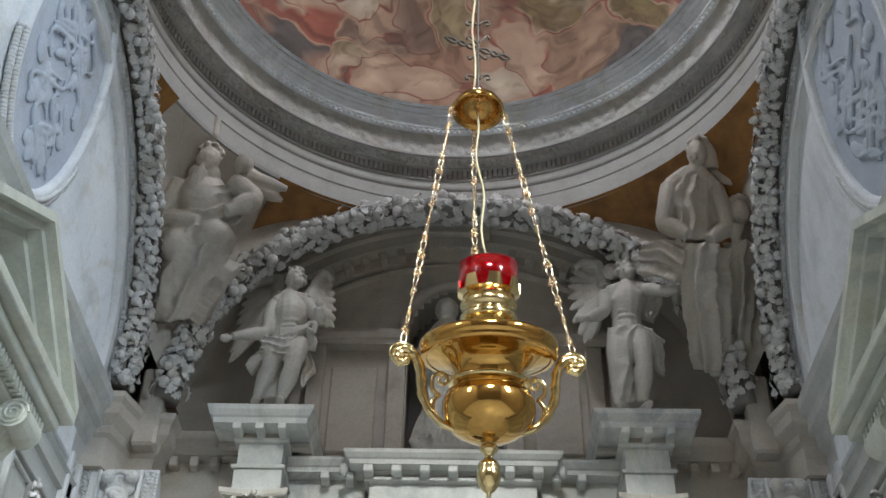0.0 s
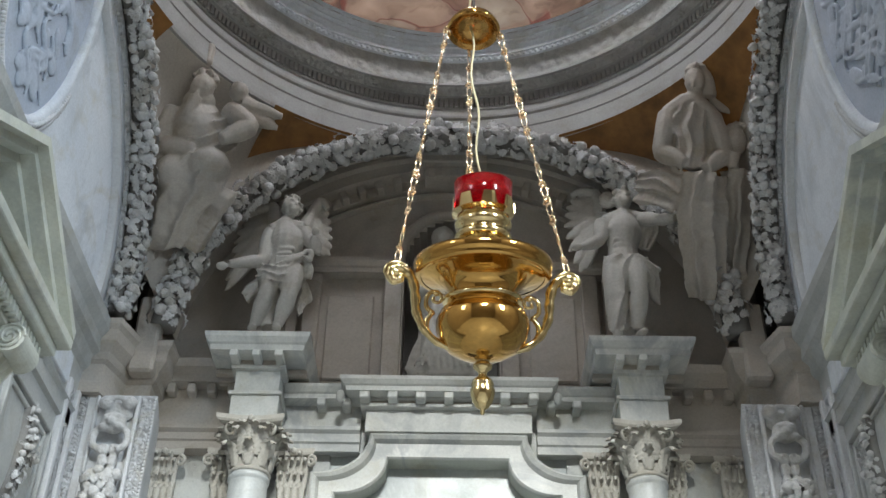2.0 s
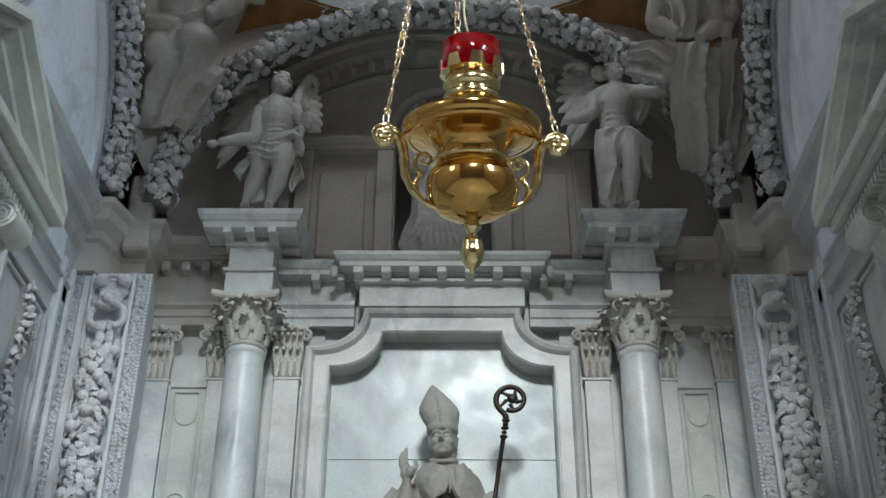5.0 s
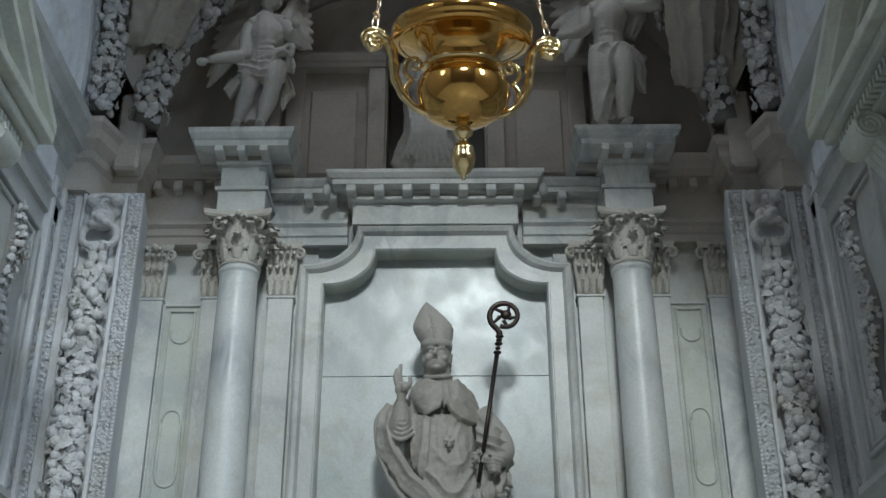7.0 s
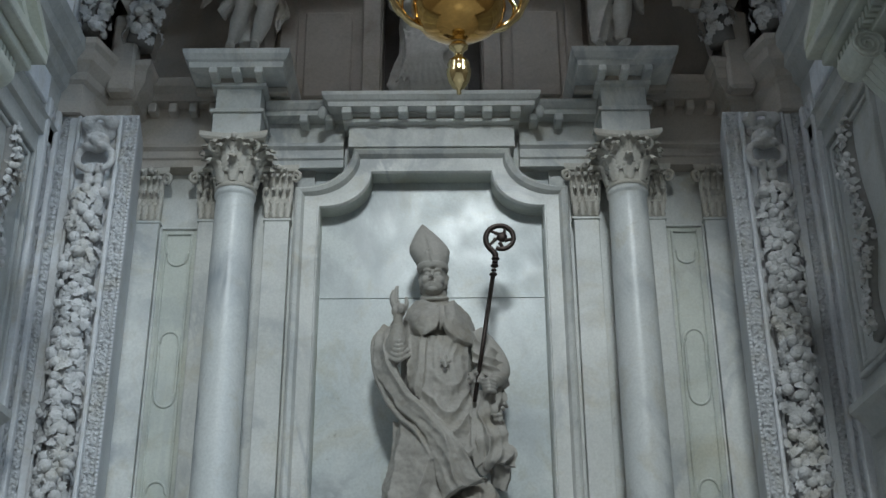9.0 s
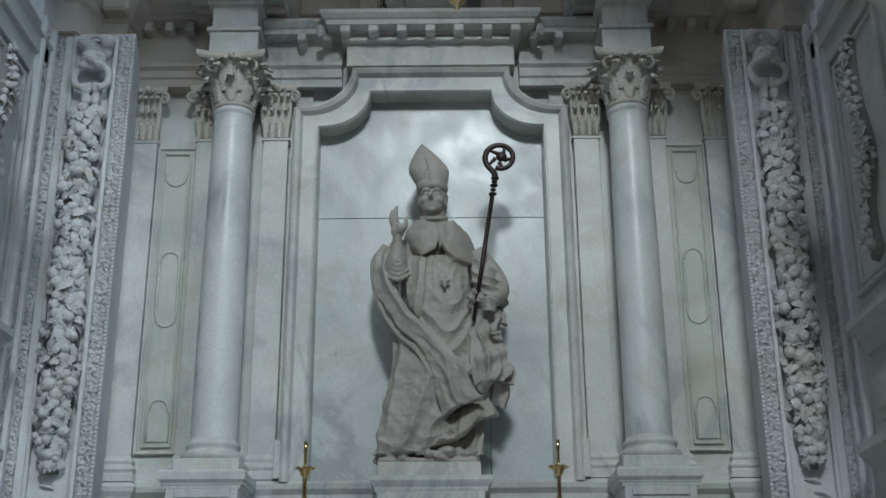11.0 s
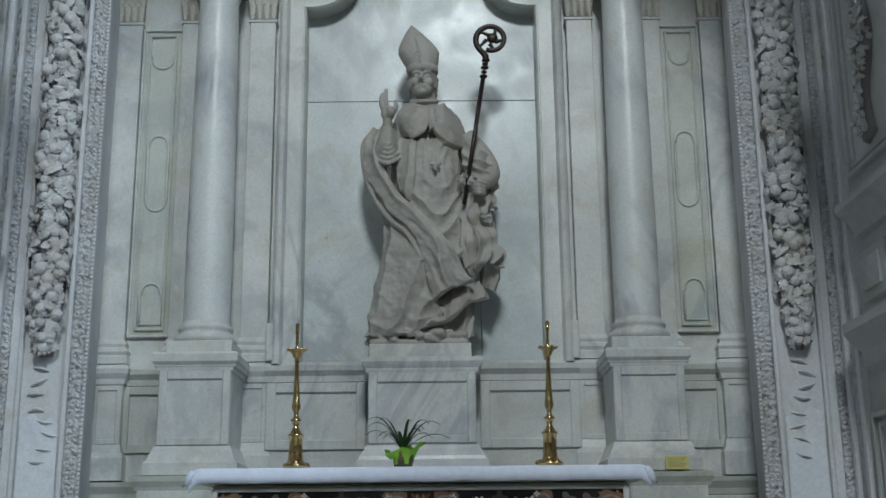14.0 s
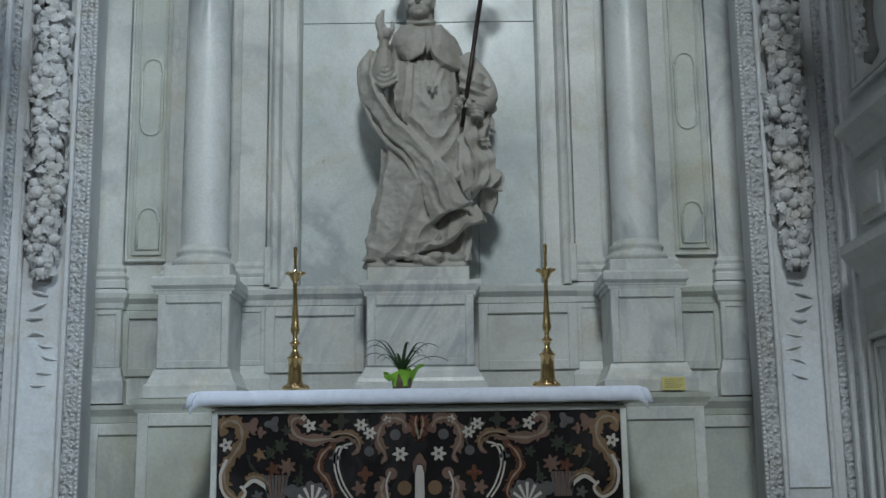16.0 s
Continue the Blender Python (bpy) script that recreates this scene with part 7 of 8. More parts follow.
turned("cap_bell", [(0.080, 4.258), (0.085, 4.263), (0.085, 4.270), (0.079, 4.274), (0.080, 4.282), (0.073, 4.296), (0.056, 4.312), (0.030, 4.324), (0.012, 4.33), (0.011, 4.345), (0.015, 4.352), (0.006, 4.36), (0.0, 4.36)], BRASS, "small brass bell-shaped cap")
turned("cap_inside", [(0.080, 4.259), (0.074, 4.262), (0.073, 4.268), (0.068, 4.269), (0.067, 4.276), (0.058, 4.292), (0.040, 4.306), (0.0, 4.315)], COPPER)

HANDLES = []
for ang in (8, 188, 98):
    a = radians(ang)
    way = Vector((math.cos(a), math.sin(a), 0))

    def at(r, z):
        return Vector((LX, LY, z)) + way * r

    bm = bmesh.new()
    ctrl = [(0.062, 3.055), (0.115, 3.075), (0.155, 3.115), (0.178, 3.17), (0.182, 3.22), (0.190, 3.27), (0.213, 3.305), (0.240, 3.308), (0.252, 3.290), (0.244, 3.268), (0.226, 3.270), (0.224, 3.286), (0.236, 3.290)]
    line = smooth_line(ctrl, 44)
    tube(bm, [at(r, z) for r, z in line], [0.0095 + 0.005 * math.sin(math.pi * i / 44) + 0.0018 * math.sin(i * 1.9) for i in range(45)], 8)
    line = smooth_line([(0.150, 3.108), (0.150, 3.145), (0.138, 3.17), (0.152, 3.19), (0.150, 3.225), (0.128, 3.24), (0.112, 3.225), (0.118, 3.205), (0.134, 3.208), (0.132, 3.222)], 36)
    tube(bm, [at(r, z) for r, z in line], [0.0075 - 0.00008 * i for i in range(37)], 7)
    coil = [(0.238 + (0.034 - 0.0011 * k) * math.cos(2.9 - 0.42 * k), 3.296 + (0.034 - 0.0011 * k) * math.sin(2.9 - 0.42 * k)) for k in range(25)]
    tube(bm, [at(r, z) for r, z in coil], [0.0085 - 0.0002 * k for k in range(25)], 7)
    for r, z, s in ((0.238, 3.296, 0.018), (0.222, 3.312, 0.014), (0.25, 3.275, 0.013), (0.138, 3.17, 0.011), (0.126, 3.235, 0.012), (0.165, 3.13, 0.012)):
        blob(bm, at(r, z), (s, s * 0.8, s), (0, 0, ang), 1)
    bm.transform(HANG)
    part("handle", bm, BRASS_PALE, lamp, "scrolled leafy brass handle", True)
    HANDLES.append((HANG @ at(0.236, 3.322), at(0.083, 4.268) + Vector((CAP_X - LX, 0, 0))))

# chains of small rings, stars and long loops
def ring_mesh(name, rx, rz, wire):
    bm = bmesh.new()
    pts = [(rx * math.cos(a), 0, rz * math.sin(a)) for a in [6.28319 * i / 12 for i in range(13)]]
    tube(bm, pts, wire, 5, False)
    me = finish(bm, name, True)
    me.materials.append(CHAIN)
    return me


def knot_mesh(name):
    bm = bmesh.new()
    for i in range(5):
        a = 6.28319 * i / 5
        blob(bm, (0.009 * math.cos(a), 0, 0.009 * math.sin(a)), 0.0065, sub=1)
    me = finish(bm, name, True)
    me.materials.append(CHAIN)
    return me


LONG, SMALL, KNOT = ring_mesh("long_link", 0.0085, 0.032, 0.0018), ring_mesh("link", 0.007, 0.009, 0.002), knot_mesh("knot")
for a, b in HANDLES:
    n = 14
    span = (b - a).length
    q = (b - a).to_track_quat("Z", "X").to_matrix().to_4x4()
    for i in range(n):
        for nm, me, f in (("long_link", LONG, 0.36), ("knot", KNOT, 0.74), ("link", SMALL, 0.93)):
            p = a.lerp(b, (i + f) / n)
            ob = part(nm, me, None, lamp)
            ob.matrix_basis = Matrix.Translation(p) @ q @ Matrix.Rotation(radians(37 * i + 60 * f), 4, "Z") @ Matrix.Diagonal((1, 1, span / n / 0.066 * 0.66, 1) if nm == "long_link" else (1, 1, 1, 1))
# flex down to the cup
bm = bmesh.new()
tube(bm, [(CAP_X - 0.01 + 0.03 * k / 14 + 0.008 * math.sin(k * 0.9), LY - 0.005 - 0.07 * k / 14, 4.28 - 0.68 * k / 14) for k in range(15)], 0.0035, 6)
part("flex", bm, CABLE, lamp, "thin cream electric flex", True)
# upper suspension with an iron cross
bm = bmesh.new()
tube(bm, [(CAP_X, LY, 4.355), (CAP_X, LY, 4.55), (CAP_X, LY, 5.2), (CAP_X, LY, 7.32)], 0.005, 6)
part("suspension_rod", bm, IRON, lamp, "", True)
bm = bmesh.new()
tube(bm, [(CAP_X - 0.014 + 0.006 * math.sin(k * 1.1), LY - 0.012, 4.355 + 2.92 * k / 40) for k in range(41)], 0.0035, 6)
part("upper_flex", bm, CABLE, lamp, "thin cream electric flex", True)
bm = bmesh.new()
for z in (4.44, 4.72):
    for s in (-1, 1):
        line = smooth_line([(0.004, z - 0.02), (0.018, z - 0.005), (0.036, z - 0.002), (0.040, z - 0.018), (0.028, z - 0.022)], 16)
        tube(bm, [(CAP_X + s * x, LY, q) for x, q in line], 0.0042, 6)
for s in (-1, 1):
    for d in (-1, 1):
        line = smooth_line([(0.0, 4.575), (0.03, 4.575 + d * 0.012), (0.055, 4.575 - d * 0.012), (0.085, 4.575 + d * 0.012), (0.112, 4.578)], 18)
        tube(bm, [(CAP_X + s * x, LY + s * x * 0.5, q + s * x * 0.10) for x, q in line], 0.0042, 6)
    tube(bm, [(CAP_X, LY, 4.60), (CAP_X + s * 0.03, LY, 4.64), (CAP_X + s * 0.038, LY, 4.625)], 0.004, 6)
    tube(bm, [(CAP_X, LY, 4.55), (CAP_X + s * 0.026, LY, 4.52), (CAP_X + s * 0.034, LY, 4.535)], 0.004, 6)
part("iron_cross", bm, IRON, lamp, "dark wrought-iron scrolled cross", True)

# ---- pieces shared by the ornaments ----
def fruit_mesh(name, squash, lobes):
    bm = bmesh.new()
    bmesh.ops.create_uvsphere(bm, u_segments=10, v_segments=6, radius=1.0)
    for v in bm.verts:
        a = math.atan2(v.co.y, v.co.x)
        k = 1 - 0.10 * abs(math.sin(lobes * a / 2)) if lobes else 1
        v.co = Vector((v.co.x * k, v.co.y * k, v.co.z * squash + (0.25 * v.co.z ** 2 if squash > 1 else -0.18 * max(0, v.co.z) ** 4)))
    me = finish(bm, name, True)
    me.materials.append(FRUIT)
    return me


def leaf_mesh(name, points, length):
    """A lobed, cupped leaf along +x."""
    bm = bmesh.new()
    n = 8
    mid, left, right = [], [], []
    for i in range(n + 1):
        u = i / n
        w = 0.30 * points * math.sin(math.pi * min(0.98, u * 0.86 + 0.10)) ** 0.8 * (0.58 if i % 2 else 1.0)
        z = 0.34 * math.sin(math.pi * u) - 0.20 * u * u
        tip = 0.10 if i % 2 == 0 else -0.06
        mid.append(bm.verts.new((u * length, 0, z - 0.06)))
        left.append(bm.verts.new((u * length + tip, w, z + tip)))
        right.append(bm.verts.new((u * length + tip, -w, z + tip)))
    for i in range(n):
        bm.faces.new((mid[i], mid[i + 1], left[i + 1], left[i]))
        bm.faces.new((mid[i + 1], mid[i], right[i], right[i + 1]))
    me = finish(bm, name, True)
    me.materials.append(FRUIT)
    return me


def cone_mesh(name):
    """A knobbly pine cone."""
    bm = bmesh.new()
    bmesh.ops.create_icosphere(bm, subdivisions=2, radius=0.85)
    for k, v in enumerate(bm.verts):
        v.co *= 1.12 if k % 3 == 0 else 0.93
    me = finish(bm, name, True)
    me.materials.append(FRUIT)
    return me


def rosette_mesh(name):
    bm = bmesh.new()
    bmesh.ops.create_uvsphere(bm, u_segments=24, v_segments=6, radius=1.0)
    for v in bm.verts:
        a = math.atan2(v.co.y, v.co.x)
        r = math.hypot(v.co.x, v.co.y)
        k = 1 + 0.28 * math.cos(6 * a) * r
        v.co = Vector((v.co.x * k, v.co.y * k, v.co.z * 0.35 + (0.3 * (1 - r) if v.co.z > 0 else 0)))
    me = finish(bm, name, True)
    me.materials.append(FRUIT)
    return me


PIECES = [("apple", fruit_mesh("apple", 0.92, 0)), ("pomegranate", fruit_mesh("pomegranate", 1.0, 5)), ("pear", fruit_mesh("pear", 1.25, 0)), ("pine_cone", cone_mesh("pine_cone")), ("rosette", rosette_mesh("rosette")), ("leaf", leaf_mesh("leaf", 2.6, 1.9)), ("leaf", leaf_mesh("leaf", 2.0, 2.1))]


def garland(name, label, place, length, radius, step, seed, across=3, group="fruit garlands", taper=None):
    """Stucco fruit and leaves heaped along a line. place(u) gives a point, the way along and the way to the front."""
    rng = random.Random(seed)
    root = thing(name, label, "garland", group, at=place(0.0)[0])
    # The core's dark colour stands for the shade in gaps between pieces.
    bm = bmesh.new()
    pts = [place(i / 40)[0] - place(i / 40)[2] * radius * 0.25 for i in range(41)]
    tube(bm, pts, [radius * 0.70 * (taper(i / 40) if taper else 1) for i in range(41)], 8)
    part("core", bm, SHADOWED, root, "core coloured dark as shade between the pieces", True)
    count = int(length / step)
    # small leaves and berries tucked in between the larger pieces
    verts, faces = [], []
    for i in range(count * across * 2):
        u = rng.uniform(0.01, 0.99)
        p, along, front = place(u)
        side = along.cross(front).normalized()
        a = radians(rng.uniform(-85, 85))
        out = front * math.cos(a) + side * math.sin(a)
        me = PIECES[rng.choice((5, 6, 6, 5, 1))][1]
        k = radius * rng.uniform(0.20, 0.30) * (taper(u) if taper else 1)
        m = Matrix.Translation(p + out * radius * (taper(u) if taper else 1) * rng.uniform(0.42, 0.66)) @ out.to_track_quat("Z", "X").to_matrix().to_4x4() @ Matrix.Rotation(rng.uniform(0, 6.28), 4, "Z") @ Matrix.Rotation(rng.uniform(-0.7, 0.7), 4, "X") @ Matrix.Scale(k, 4) @ Matrix.Translation((-0.8, 0, 0))
        base = len(verts)
        verts += [m @ v.co for v in me.vertices]
        faces += [[base + q for q in f.vertices] for f in me.polygons]
    fill = bpy.data.meshes.new("small_leaves")
    fill.from_pydata(verts, [], faces)
    fill.materials.append(FRUIT)
    tagged(part("small_leaves", fill, None, root), "", "", "", "stuff")
    for i in range(count):
        for j in range(across):
            u = (i + rng.uniform(-0.25, 0.25) + 0.33 * j / across) / count
            u = min(0.995, max(0.005, u))
            p, along, front = place(u)
            side = along.cross(front).normalized()
            k = taper(u) if taper else 1
            a = radians(-72 + 144 * (j + 0.5) / across + rng.uniform(-20, 20))
            out = front * math.cos(a) + side * math.sin(a)
            pick = rng.random()
            kind = 0 if pick < 0.11 else 1 if pick < 0.21 else 2 if pick < 0.25 else 3 if pick < 0.30 else 4 if pick < 0.36 else 5 if pick < 0.72 else 6
            nm, me = PIECES[kind]
            size = radius * rng.uniform(0.25, 0.34) * (0.7 + 0.3 * k) * (1.0 if kind < 5 else 1.25)
            spot = p + out * radius * k * rng.uniform(0.62, 0.92) + along * rng.uniform(-0.2, 0.2) * step
            turn = out.to_track_quat("Z", "X").to_matrix().to_4x4() @ Matrix.Rotation(rng.uniform(0, 6.28), 4, "Z") @ Matrix.Rotation(rng.uniform(-0.5, 0.5), 4, "X")
            ob = part(nm, me, None, root)
            ob.matrix_basis = Matrix.Translation(spot) @ turn @ Matrix.Scale(size, 4) @ Matrix.Translation((-0.8 if kind > 4 else 0, 0, 0.15 if kind > 4 else 0))
    return root


# ---- garlands ----
def back_line(u):
    def at(t):
        c, s = math.cos(math.pi * t), math.sin(math.pi * t)
        return Vector((-1.97 * math.copysign(abs(c) ** 0.91, c), 6.75, 5.66 + 1.91 * abs(s) ** 0.91))
    u = 0.02 + 0.96 * u
    p, d = at(u), (at(min(1, u + 0.004)) - at(max(0, u - 0.004))).normalized()
    inward = (Vector((0, 0, 5.9)) - p)
    inward.y = 0
    return p, d, (inward.normalized() * 0.45 + Vector((0, -1, -0.2))).normalized()


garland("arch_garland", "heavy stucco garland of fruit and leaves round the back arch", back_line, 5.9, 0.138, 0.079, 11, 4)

for sx in (-1, 1):
    def side_line(u, sx=sx):
        def at(t):
            th = radians(2 + 118 * t)
            c, s = math.cos(th), math.sin(th)
            z = 5.74 + 1.71 * abs(s) ** (2 / 1.9)
            return Vector((sx * side_x(z), DOME_Y - 0.1 + 1.92 * math.copysign(abs(c) ** (2 / 1.9), c), z))
        p, d = at(u), (at(min(1, u + 0.004)) - at(max(0, u - 0.004))).normalized()
        return p, d, (Vector((-sx * 0.75, -0.55, -0.35)) - d * d.dot(Vector((-sx * 0.75, -0.55, -0.35)))).normalized()

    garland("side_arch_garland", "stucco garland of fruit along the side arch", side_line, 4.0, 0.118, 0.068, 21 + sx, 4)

    def drop_line(u, sx=sx):
        return Vector((sx * (2.13 + 0.004 * math.sin(u * 30)), PIER_Y - 0.02, 4.62 - 2.22 * u)), Vector((0, 0, -1)), Vector((0, -1, 0))

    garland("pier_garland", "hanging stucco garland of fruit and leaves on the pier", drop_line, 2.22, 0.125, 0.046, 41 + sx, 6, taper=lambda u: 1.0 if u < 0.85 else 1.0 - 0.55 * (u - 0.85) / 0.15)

    # grotesque mask with straps over each hanging garland
    bm = bmesh.new()
    y = PIER_Y - 0.03
    X = sx * 2.12
    box(bm, X - 0.10, X + 0.10, y, y + 0.06, 5.02, 5.16, 0.03)
    blob(bm, (X - 0.075, y - 0.01, 5.13), (0.05, 0.05, 0.05))
    blob(bm, (X + 0.075, y - 0.01, 5.13), (0.05, 0.05, 0.05))
    tube(bm, [(X + 0.075 * math.cos(a), y - 0.03, 5.10 + 0.06 * math.sin(a)) for a in [0.3 + 0.28 * i for i in range(10)]], 0.018)
    blob(bm, (X, y - 0.02, 4.98), (0.085, 0.07, 0.075))
    blob(bm, (X, y - 0.085, 4.965), (0.03, 0.035, 0.03))
    for s in (-1, 1):
        blob(bm, (X + s * 0.04, y - 0.07, 5.0), (0.022, 0.02, 0.018))
        blob(bm, (X + s * 0.05, y - 0.05, 4.935), (0.035, 0.04, 0.025))
        tube(bm, [(X + s * 0.05, y - 0.03, 4.95), (X + s * 0.105, y - 0.03, 4.90), (X + s * 0.10, y - 0.03, 4.82), (X + s * 0.05, y - 0.03, 4.79)], 0.024)
        for k in range(3):
            box(bm, X + s * 0.032 - 0.026, X + s * 0.032 + 0.026, y - 0.03 + 0.006 * k, y + 0.04, 4.615 + 0.075 * (2 - k), 4.685 + 0.075 * (2 - k), 0.008)
    box(bm, X - 0.07, X + 0.07, y - 0.02, y + 0.04, 4.57, 4.63, 0.01)
    sculpt("carved_mask", bm, FRUIT, 0.008, "carved stucco mask with straps holding the garland", "relief", group="carved masks")

    # hanging relief on the side wall
    def relief_line(u, sx=sx):
        return Vector((sx * 2.40, 5.94 + 0.05 * math.sin(u * 9), 4.72 - 1.3 * u)), Vector((0, 0, -1)), Vector((-sx, 0, 0))

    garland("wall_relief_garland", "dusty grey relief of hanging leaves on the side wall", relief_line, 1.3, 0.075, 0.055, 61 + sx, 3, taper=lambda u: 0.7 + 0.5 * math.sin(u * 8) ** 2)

    # oval medallion in the lunette
    cy, cz = 4.45, 6.60
    med = thing("medallion", "oval stucco medallion with a wreath and a carved relief", "medallion", "oval medallions", at=(sx * 2.3, cy, cz))

    def lean(y, z, out, sx=sx):
        return Vector((sx * (side_x(z) + 0.10 - out), y, z))

    bm = bmesh.new()
    ringv = []
    for i in range(64):
        a = 6.28319 * i / 64
        ringv.append([bm.verts.new(lean(cy + (0.50 + g) * math.cos(a), cz + (0.86 + g) * math.sin(a), o)) for g, o in ((0.0, 0), (0.0, 0.035), (0.02, 0.055), (0.05, 0.055), (0.075, 0.03), (0.075, 0))])
    for i in range(64):
        a, b = ringv[i], ringv[(i + 1) % 64]
        for k in range(5):
            bm.faces.new((a[k], b[k], b[k + 1], a[k + 1]))
    part("frame", bm, LUNETTE, med, "", True)
    bm = bmesh.new()
    c0 = bm.verts.new(lean(cy, cz, 0.012))
    rim = [bm.verts.new(lean(cy + 0.50 * math.cos(6.28319 * i / 64), cz + 0.86 * math.sin(6.28319 * i / 64), 0.012)) for i in range(64)]
    for i in range(64):
        bm.faces.new((c0, rim[i], rim[(i + 1) % 64]))
    part("field", bm, LUNETTE_DEEP, med, "grey ground of the medallion")
    rng = random.Random(70 + sx)
    bm = bmesh.new()
    for i in range(90):
        a = radians(200 + 140 * i / 90)
        for s in range(3):
            g = 0.035 * (s - 1)
            p = lean(cy + (0.56 + g) * math.cos(a), cz + (0.92 + g) * math.sin(a), 0.03 + 0.02 * (s == 1))
            blob(bm, p, (0.024, 0.026, 0.018), (rng.uniform(0, 90), 0, 0), 1)
    part("wreath", bm, STUCCO, med, "bound leaf wreath along the lower edge", True)
    bm = bmesh.new()
    for i in range(46):
        a, r = rng.uniform(0, 6.28), math.sqrt(rng.random())
        y, z = cy + 0.36 * r * math.cos(a), cz + 0.68 * r * math.sin(a)
        blob(bm, lean(y, z, 0.012), (0.022, rng.uniform(0.02, 0.07), rng.uniform(0.05, 0.15)), (rng.uniform(-50, 50), 0, 0), 2)
    for i in range(22):
        y, z = cy + rng.uniform(-0.3, 0.3), cz + rng.uniform(-0.5, 0.5)
        tube(bm, [lean(y + 0.12 * math.sin(k * 0.7 + i), z - 0.05 * k, 0.022) for k in range(7)], [0.010, 0.015, 0.018, 0.018, 0.015, 0.012, 0.008], 7)
    rel = part("relief", bm, LUNETTE_DEEP, med, "worn carved relief of draped forms", True)
    fuse = rel.modifiers.new("fuse", "REMESH")
    fuse.mode, fuse.voxel_size, fuse.use_smooth_shade = "VOXEL", 0.009, True

    # pedimented door surround on the side wall
    ped = thing("side_pediment", "greenish grey marble pediment on scrolled brackets", "pediment", "side pediments", at=(sx * 2.42, 4.2, 3.6))
    XF, XB = 1.90, 2.42

    def pbox(name, y0, y1, z0, z1, xf, material=GREENISH, bevel=0.006):
        return part(name, boxed(min(sx * xf, sx * XB), max(sx * xf, sx * XB), y0, y1, z0, z1, bevel), material, ped)

    pbox("cornice_slab", 3.28, 5.06, 4.56, 4.62, 1.90)
    pbox("cornice_fillet", 3.32, 5.02, 4.50, 4.56, 1.96)
    pbox("cornice_bed", 3.38, 4.96, 4.42, 4.50, 2.05)
    pbox("frieze", 3.42, 4.92, 4.10, 4.42, 2.18, SIDE)
    for i in range(34):
        pbox("dentil", 3.40 + 0.0455 * i, 3.425 + 0.0455 * i, 4.44, 4.49, 2.0, GREENISH, 0.0)
    for nm, ya, yb in (("near_rake", 3.28, 4.17), ("far_rake", 5.06, 4.17)):
        for k, (t0, t1, xf) in enumerate(((0.0, 0.055, 1.90), (-0.05, 0.0, 1.955), (-0.10, -0.05, 2.03))):
            bm = bmesh.new()
            vs = [[bm.verts.new((sx * x, y, z)) for y, z in ((ya, 4.62 + t0), (ya, 4.62 + t1), (yb, 5.15 + t1), (yb, 5.15 + t0))] for x in (xf, XB)]
            bm.faces.new(vs[0])
            bm.faces.new(vs[1])
            for q in range(4):
                bm.faces.new((vs[0][q], vs[0][(q + 1) % 4], vs[1][(q + 1) % 4], vs[1][q]))
            part(nm, bm, GREENISH, ped)
    bm = bmesh.new()
    vs = [bm.verts.new((sx * 2.25, y, z)) for y, z in ((3.35, 4.6), (4.99, 4.6), (4.17, 5.10))]
    bm.faces.new(vs)
    part("tympanum", bm, SIDE, ped)
    # scrolled brackets
    for y in (3.62, 4.72):
        bm = bmesh.new()
        prof = []
        for i in range(26):
            u = i / 25
            prof.append((2.36 - 0.34 * (1 - u) ** 1.5 - 0.03 * math.sin(u * 6.28), 4.42 - 0.62 * u))
        pts = [Vector((sx * x, y, z)) for x, z in prof]
        for dy in (-0.075, -0.025, 0.025, 0.075):
            tube(bm, [p + Vector((0, dy, 0)) for p in pts], 0.036, 8)
        for (x, z, r) in ((2.03, 4.36, 0.075), (2.33, 3.83, 0.055)):
            tube(bm, [(sx * x, y - 0.11, z), (sx * x, y + 0.11, z)], r, 28)
            coil = [(sx * x + r * (1 - k / 34) * math.cos(0.55 * k), y - 0.112, z + r * (1 - k / 34) * math.sin(0.55 * k)) for k in range(30)]
            tube(bm, coil, r * 0.10, 6)
            blob(bm, (sx * x, y + 0.11, z), (r * 0.5, 0.02, r * 0.5))
        part("scroll_bracket", bm, GREENISH, ped)
    pbox("door_post", 4.60, 4.86, 0, 3.86, 2.33)
    pbox("door_post", 3.48, 3.74, 0, 3.86, 2.33)

    # draped figures in the pendentives
    bm = bmesh.new()
    if sx < 0:
        blob(bm, (-1.847, 6.235, 7.199), (0.19, 0.16, 0.22), (0, -10, 0), 3)
        blob(bm, (-1.842, 6.155, 7.361), (0.12, 0.1, 0.1), (0, 0, 0), 3)
        blob(bm, (-1.965, 6.332, 6.806), (0.15, 0.17, 0.15), (0, 20, 0), 3)
        blob(bm, (-1.719, 6.275, 6.840), (0.15, 0.17, 0.13), (0, -20, 0), 3)
        box(bm, -1.981, -1.767, 6.004, 6.084, 7.626, 7.842, 0.02)
        blob(bm, (-1.815, 6.079, 7.431), (0.085, 0.10, 0.115), (0, 20, 0))
        tube(bm, [(-1.844, 6.054, 7.321), (-1.878, 6.089, 7.213), (-1.904, 6.150, 7.131)], [0.050, 0.048, 0.020], 8)
        tube(bm, [(-1.821, 6.019, 7.372), (-1.837, 6.027, 7.306)], [0.012, 0.018], 6)
        for k in range(22):
            a, e = 0.9 * k, 0.25 + 0.055 * k
            blob(bm, Vector((-1.805, 6.075, 7.479)) + Vector((0.088 * math.cos(a) * math.cos(e), 0.09 * math.sin(a) * math.cos(e), 0.095 * math.sin(e))), 0.028, sub=1)
